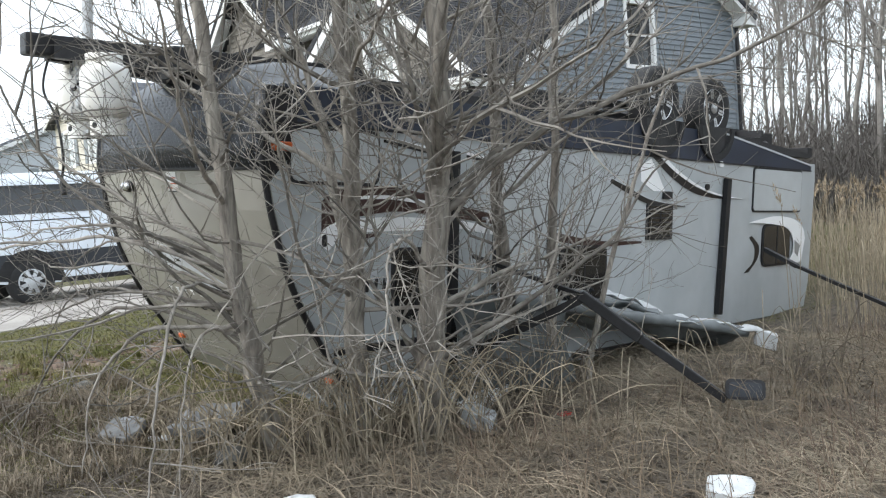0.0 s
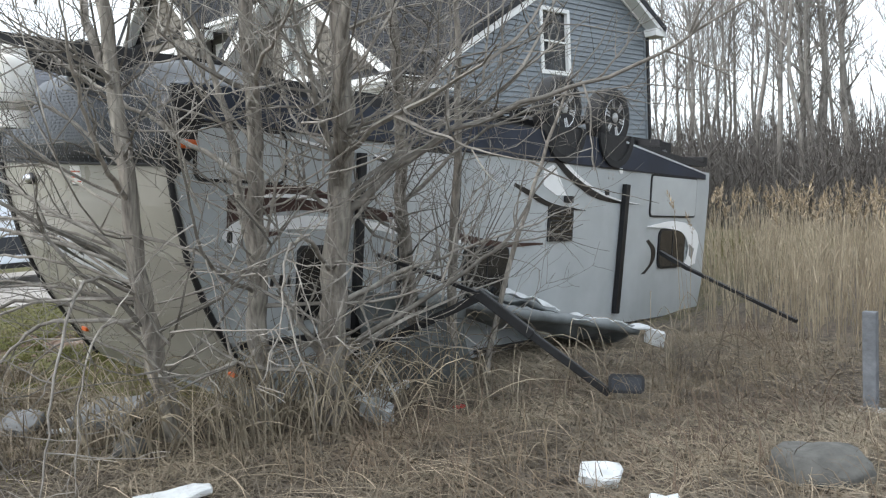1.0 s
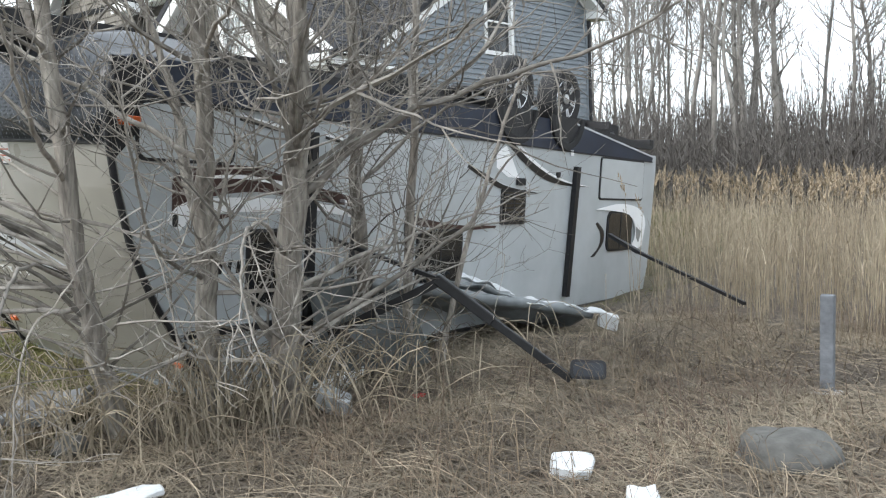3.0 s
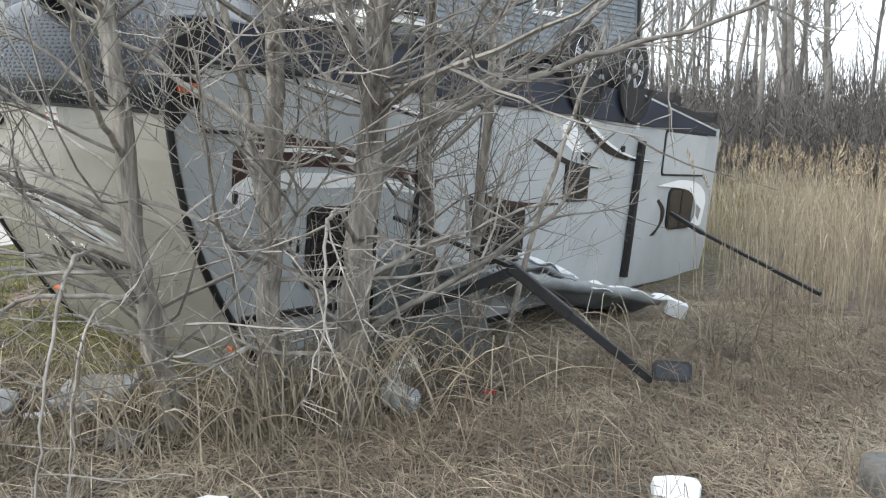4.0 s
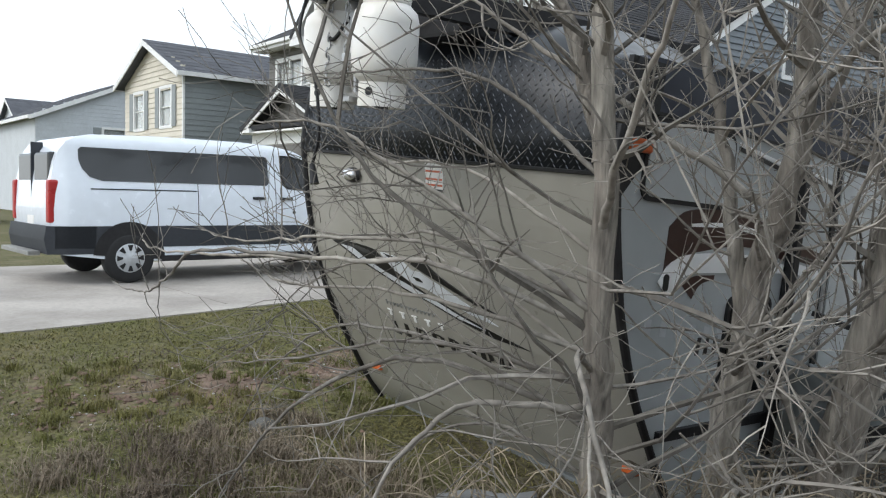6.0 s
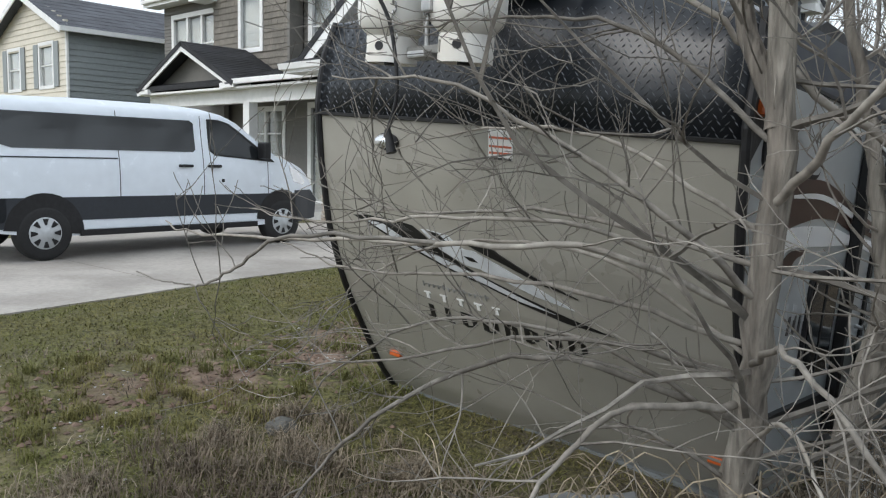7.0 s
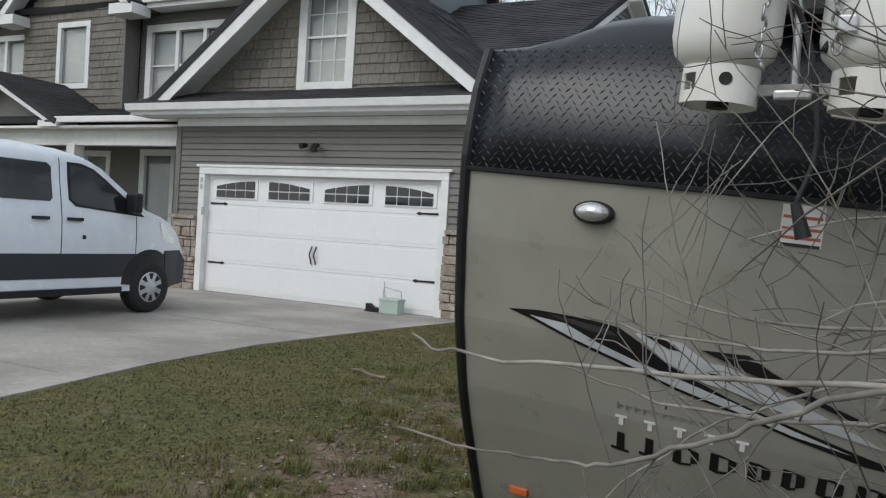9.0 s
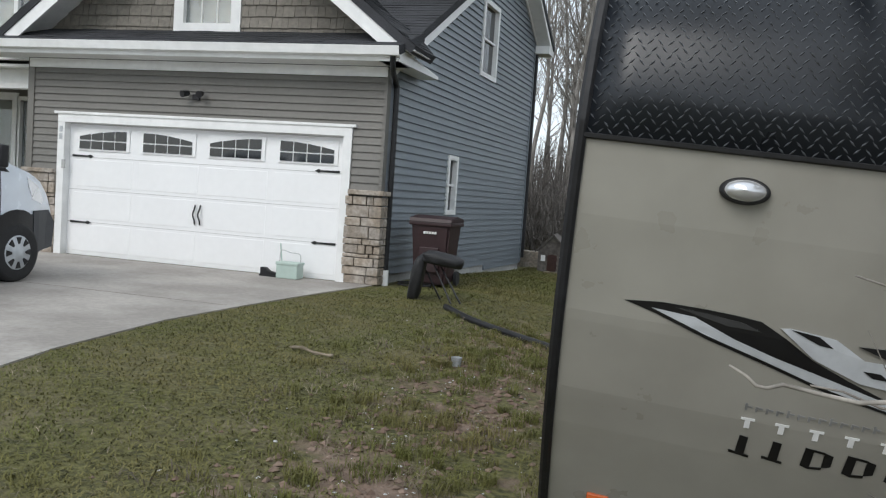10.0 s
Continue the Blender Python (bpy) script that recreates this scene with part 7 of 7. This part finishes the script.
def build_awning():
    # vinyl slung from the wall to the bent roller, and a slack flap that hangs to the ground
    spine = curve_pts([(-3.78, 5.25, 1.27), (-3.72, 5.75, 1.16), (-3.68, 6.4, 1.0), (-3.62, 7.05, 0.86), (-3.42, 7.4, 0.77), (-3.2, 7.68, 0.69)], 9)

    def crease(u, v):
        return 0.05 * noise.noise(Vector((u * 2.2, v * 9, 2))) + 0.03 * noise.noise(Vector((u * 7, v * 24, 5)))
    V, F, nx, ny = [], [], 16, len(spine) - 1
    for j, q in enumerate(spine):
        v = j / ny
        p = Vector((-4.13, q.y + 0.1, q.z + 0.02 - 0.08 * v))
        for i in range(nx + 1):
            u = i / nx
            c = p.lerp(q, u)
            V.append((c.x, c.y, c.z - 0.16 * math.sin(math.pi * u) * (0.6 + 0.4 * v) + crease(u, v) * min(1, 3 * u)))
    for j in range(ny):
        for i in range(nx):
            a = j * (nx + 1) + i
            F.append((a, a + 1, a + nx + 2, a + nx + 1))
    A = thing("awning_fabric", "torn grey vinyl awning slung from the trailer with a slack flap", "awning")
    a = raw("canopy", V, F, AWNING, A, smooth=True)
    s = a.modifiers.new("thick", "SOLIDIFY")
    s.thickness = 0.006
    V, F, nx, ny = [], [], 22, 16
    for j in range(ny + 1):
        v = j / ny
        for i in range(nx + 1):
            u = i / nx
            x = -4.02 + 0.34 * u + 0.10 * v + 0.06 * math.sin(u * 9 + 2 * v)
            y = 4.78 + 0.95 * u + 0.05 * math.sin(v * 5 + 3 * u)
            top = 1.38 - 0.20 * u
            V.append((x, y, top + (gz(x, y) + 0.02 - top) * v + 0.03 * noise.noise(Vector((u * 6, v * 6, 8)))))
    for j in range(ny):
        for i in range(nx):
            a = j * (nx + 1) + i
            F.append((a, a + 1, a + nx + 2, a + nx + 1))
    a = raw("flap", V, F, AWNING_DARK, A, smooth=True)
    a["label"] = "slack dark green-grey flap"
    s = a.modifiers.new("thick", "SOLIDIFY")
    s.thickness = 0.006
    r = thing("awning_roller", "bent awning roller wrapped in torn white plastic", "awning roller")
    V, F = [], []
    tube(V, F, [p + Vector((0, 0, 0.015 * noise.noise(p * 6))) for p in spine], [0.05 + 0.016 * noise.noise(p * 4.3) for p in spine], 12)
    raw("tube", V, F, AWNING, r, smooth=True)

    def rag(name, pts, w, seed, material, label):
        """A crumpled ribbon along pts."""
        line = curve_pts(pts, 7)
        V, F, m = [], [], 6
        for j, p in enumerate(line):
            d = (line[min(j + 1, len(line) - 1)] - line[max(j - 1, 0)]).normalized()
            n = d.cross(Vector((0, 0, 1))).normalized()
            for i in range(m + 1):
                u = i / m - 0.5
                k = w * (0.6 + 0.6 * noise.noise(Vector((j * 0.17, seed, 0))))
                q = p + n * u * k * 1.6 + Vector((0, 0, -abs(u) * k * 0.9 + 0.06 * noise.noise(Vector((u * 3, j * 0.22, seed)))))
                V.append(tuple(q))
        for j in range(len(line) - 1):
            for i in range(m):
                a = j * (m + 1) + i
                F.append((a, a + 1, a + m + 2, a + m + 1))
        ob = raw(name, V, F, material, r, smooth=True)
        ob["label"] = label
        ob.modifiers.new("thick", "SOLIDIFY").thickness = 0.008
    rag("torn_cover", [(-3.60, 7.12, 0.90), (-3.48, 7.34, 0.84), (-3.32, 7.55, 0.79), (-3.14, 7.74, 0.74)], 0.13, 3, FOAM, "white torn roller cover")
    rag("torn_strip", [(-4.08, 6.75, 1.16), (-3.95, 6.85, 1.10), (-3.80, 6.98, 1.02), (-3.66, 7.06, 0.94)], 0.10, 7, FOAM, "white torn vinyl strip")
    rag("loose_strip", [(-4.08, 6.3, 1.22), (-3.9, 6.55, 1.10), (-3.76, 6.8, 1.02), (-3.66, 7.0, 0.95)], 0.07, 11, AWNING, "pale grey loose strip")
    bm = lumpy([(-0.05, -0.05), (0.05, -0.06), (0.045, 0.05), (-0.05, 0.045)], 0.15, 22, 0.03)
    bmesh.ops.transform(bm, matrix=pose(-3.12, 7.74, 0.56, 8, 14, 10), verts=bm.verts[:])
    part("end_cap", bm, FOAM, r, "white broken end cap")
    # the long arm that lies out in the grass, with its foot
    g = thing("awning_strut", "black square awning arm fallen out into the grass", "awning arm", group="fallen awning arms")
    part("arm", beam((-3.05, 5.15, 1.36), (-2.72, 5.33, 1.06), 0.06, 0.07, bevel=0.006), BLACK, g)
    part("inner_arm", beam((-2.74, 5.32, 1.075), (-2.28, 5.59, 0.655), 0.045, 0.055, bevel=0.005), BLACK, g)
    pad = part("foot_pad", prism(rrect(-0.12, 0.12, -0.06, 0.07, 0.035), 1, -0.012, 0.012), BLACK, g, "black foot pad")
    pad.matrix_local = pose(-2.17, 5.63, 0.72, -14, 4, 36)
    part("pad_face", prism(rrect(-0.10, 0.10, -0.042, 0.052, 0.025), 1, -0.018, -0.012), VAN_CLAD, pad, "dark grey inner plate")
    part("knee_arm", beam((-3.03, 5.17, 1.34), (-3.80, 4.85, 0.96), 0.05, 0.05, bevel=0.005), BLACK, g)
    part("knee_arm", beam((-3.05, 5.15, 1.36), (-4.0, 5.1, 1.62), 0.028, 0.028), BLACK, g)
    g = thing("awning_strut", "thin black awning arm reaching out into the reeds", "awning arm", group="fallen awning arms")
    part("arm", beam((-4.0, 9.72, 1.25), (-3.55, 9.53, 1.08), 0.045, 0.045), BLACK, g)
    part("inner_arm", beam((-3.56, 9.535, 1.083), (-2.17, 8.96, 0.66), 0.035, 0.035), BLACK, g)


build_awning()


# ---- things by the house ----
def build_bin():
    b = thing("wheeled_bin", "dark maroon wheeled rubbish bin with closed lid", "rubbish bin", at=(-9.52, 12.35, 0.86))
    bm = bmesh.new()
    lo = [bm.verts.new(c) for c in ((-0.24, -0.28, 0.06), (0.24, -0.28, 0.06), (0.24, 0.26, 0.06), (-0.24, 0.26, 0.06))]
    hi = [bm.verts.new(c) for c in ((-0.30, -0.36, 0.98), (0.30, -0.36, 0.98), (0.30, 0.34, 0.98), (-0.30, 0.34, 0.98))]
    bm.faces.new(list(reversed(lo)))
    bm.faces.new(hi)
    for i in range(4):
        bm.faces.new((lo[i], lo[(i + 1) % 4], hi[(i + 1) % 4], hi[i]))
    bmesh.ops.bevel(bm, geom=bm.edges[:], offset=0.03, segments=2, affect="EDGES")
    part("tub", bm, MAROON_BIN, b)
    part("rim", box((-0.33, -0.39, 0.94), (0.33, 0.37, 1.0), bevel=0.015), MAROON_BIN, b)
    part("lid", prism([(-0.40, 1.0), (0.38, 1.0), (0.36, 1.05), (0.0, 1.09), (-0.38, 1.05)], 0, -0.33, 0.33, bevel=0.012), MAROON_BIN, b)
    part("front_panel", box((-0.15, -0.375, 0.25), (0.15, -0.33, 0.62), bevel=0.012), MAROON_BIN, b)
    for i in range(5):
        part("lettering", box((-0.10 + i * 0.042, -0.372, 0.82), (-0.07 + i * 0.042, -0.352, 0.855)), STICKER, b)
    for s in (-1, 1):
        part("wheel", rod((s * 0.26, 0.28, 0.12), (s * 0.31, 0.28, 0.12), 0.12, n=20), RUBBER, b)
    part("handle", pipe([(-0.25, 0.40, 0.96), (0.25, 0.40, 0.96)], 0.018), MAROON_BIN, b)


build_bin()


def build_chair():
    z = gz(-9.0, 10.5)
    c = thing("fallen_stool", "toppled black folding stool with slumped fabric seat", "folding chair", at=(-9.05, 10.6, z))
    def pillow(sx, sy, sz, seed):
        """A slumped, rounded cushion."""
        bm = bmesh.new()
        bmesh.ops.create_icosphere(bm, subdivisions=4, radius=1)
        for v in bm.verts:
            q = [math.copysign(abs(c) ** 0.55, c) for c in v.co]
            w = 1 + 0.10 * noise.noise(Vector(q) * 1.7 + Vector((seed, 0, 0)))
            v.co = Vector((q[0] * sx * w, q[1] * sy * w, q[2] * sz * w - 0.12 * sz * q[0] * q[0]))
        return bm
    back = part("back_cushion", pillow(0.085, 0.16, 0.30, 31), CLOTH, c, smooth=True)
    back.matrix_local = pose(-0.20, 0.02, 0.30, 4, 10, 10)
    seat = part("seat", pillow(0.27, 0.17, 0.085, 32), CLOTH, c, smooth=True)
    seat.matrix_local = pose(0.14, 0.0, 0.56, 0, 9, 8)
    part("leg", rod((0.0, 0.0, 0.52), (0.34, -0.22, 0.02), 0.012), BLACK, c)
    part("leg", rod((0.06, 0.06, 0.52), (0.44, -0.12, 0.02), 0.012), BLACK, c)
    part("leg", rod((-0.1, 0.05, 0.4), (0.1, 0.12, 0.02), 0.012), BLACK, c)
    h = thing("drain_hose", "black corrugated hose lying across the lawn", "hose")
    pts = [(-8.7, 10.1), (-8.3, 9.6), (-7.9, 9.25), (-7.4, 8.85), (-6.9, 8.5), (-6.55, 8.3)]
    part("hose", pipe(curve_pts([(x, y, gz(x, y) + 0.035) for x, y in pts], 8), 0.04, 8), BLACK, h, smooth=True)
    part("garden_hose", pipe(curve_pts([(-9.7 + 0.25 * math.cos(a), 11.95 + 0.2 * math.sin(a), 0.89 + 0.002 * i) for i, a in enumerate([0.5 * k for k in range(20)])], 2), 0.012), BLACK, h)


build_chair()


def build_toolbox():
    t = thing("cooler_box", "pale green plastic box with wire handle by the garage door", "box", at=(-11.45, 11.35, 0.886))
    part("tub", box((-0.17, -0.11, 0.0), (0.17, 0.11, 0.22), bevel=0.015), GREEN_BOX, t)
    part("rim", box((-0.18, -0.12, 0.20), (0.18, 0.12, 0.24), bevel=0.01), GREEN_BOX, t)
    part("handle", pipe(curve_pts([(-0.17, 0, 0.22), (-0.15, 0, 0.40), (0.0, 0, 0.38), (0.15, 0, 0.36), (0.17, 0, 0.22)]), 0.006), STEEL, t)
    part("tool_grip", rod((-0.16, 0.05, 0.22), (-0.2, 0.06, 0.50), 0.01), GREEN_BOX, t)
    s = thing("black_shoe", "small black shoe beside the box", "shoe", at=(-11.78, 11.34, 0.886))
    part("upper", prism([(-0.13, 0.02), (0.13, 0.02), (0.13, 0.06), (0.02, 0.08), (-0.05, 0.13), (-0.13, 0.13)], 1, -0.045, 0.045, bevel=0.012), BLACK, s)
    part("sole", box((-0.14, -0.05, 0.0), (0.14, 0.05, 0.022), bevel=0.006), RUBBER, s)
    c = thing("plastic_cup", "clear plastic cup lying on the lawn", "litter", at=(-7.74, 6.95, gz(-7.74, 6.95)))
    part("cup", spin([(0.034, 0.0), (0.048, 0.075), (0.044, 0.075), (0.031, 0.008)], n=18), BAG, c)


build_toolbox()


def build_playhouse():
    p = thing("playhouse", "small brown wooden playhouse at the edge of the wood", "playhouse", at=(-8.69, 19.9, gz(-8.69, 19.9)))
    p.scale = (0.52, 0.52, 0.56)
    part("hut_body", prism([(-0.65, 0.0), (0.65, 0.0), (0.65, 1.0), (0.0, 1.6), (-0.65, 1.0)], 1, -0.6, 0.6), BRUSH, p)
    for s in (-1, 1):
        part("roof_panel", prism([(0, 1.58), (s * 0.8, 0.86), (s * 0.8, 0.93), (0, 1.68)], 1, -0.72, 0.7), BRUSH, p)
    part("door", prism(rrect(-0.22, 0.22, 0.06, 0.80, 0.1), 1, -0.63, -0.60), MAROON, p, "dark red rounded door")
    for x in (-0.42, 0.42):
        part("window", box((x - 0.1, -0.625, 0.5), (x + 0.1, -0.60, 0.75)), TRIM, p)
    part("step", box((-0.3, -0.95, 0.0), (0.3, -0.62, 0.08)), STRAW, p)
    w = tagged(part("retaining_wall", box((-10.6, 20.7, gz(-9.6, 20.8) - 0.2), (-9.0, 20.95, gz(-9.6, 20.8) + 0.42), bevel=0.03), STONE), "low grey stone retaining wall behind the house", "wall")


build_playhouse()
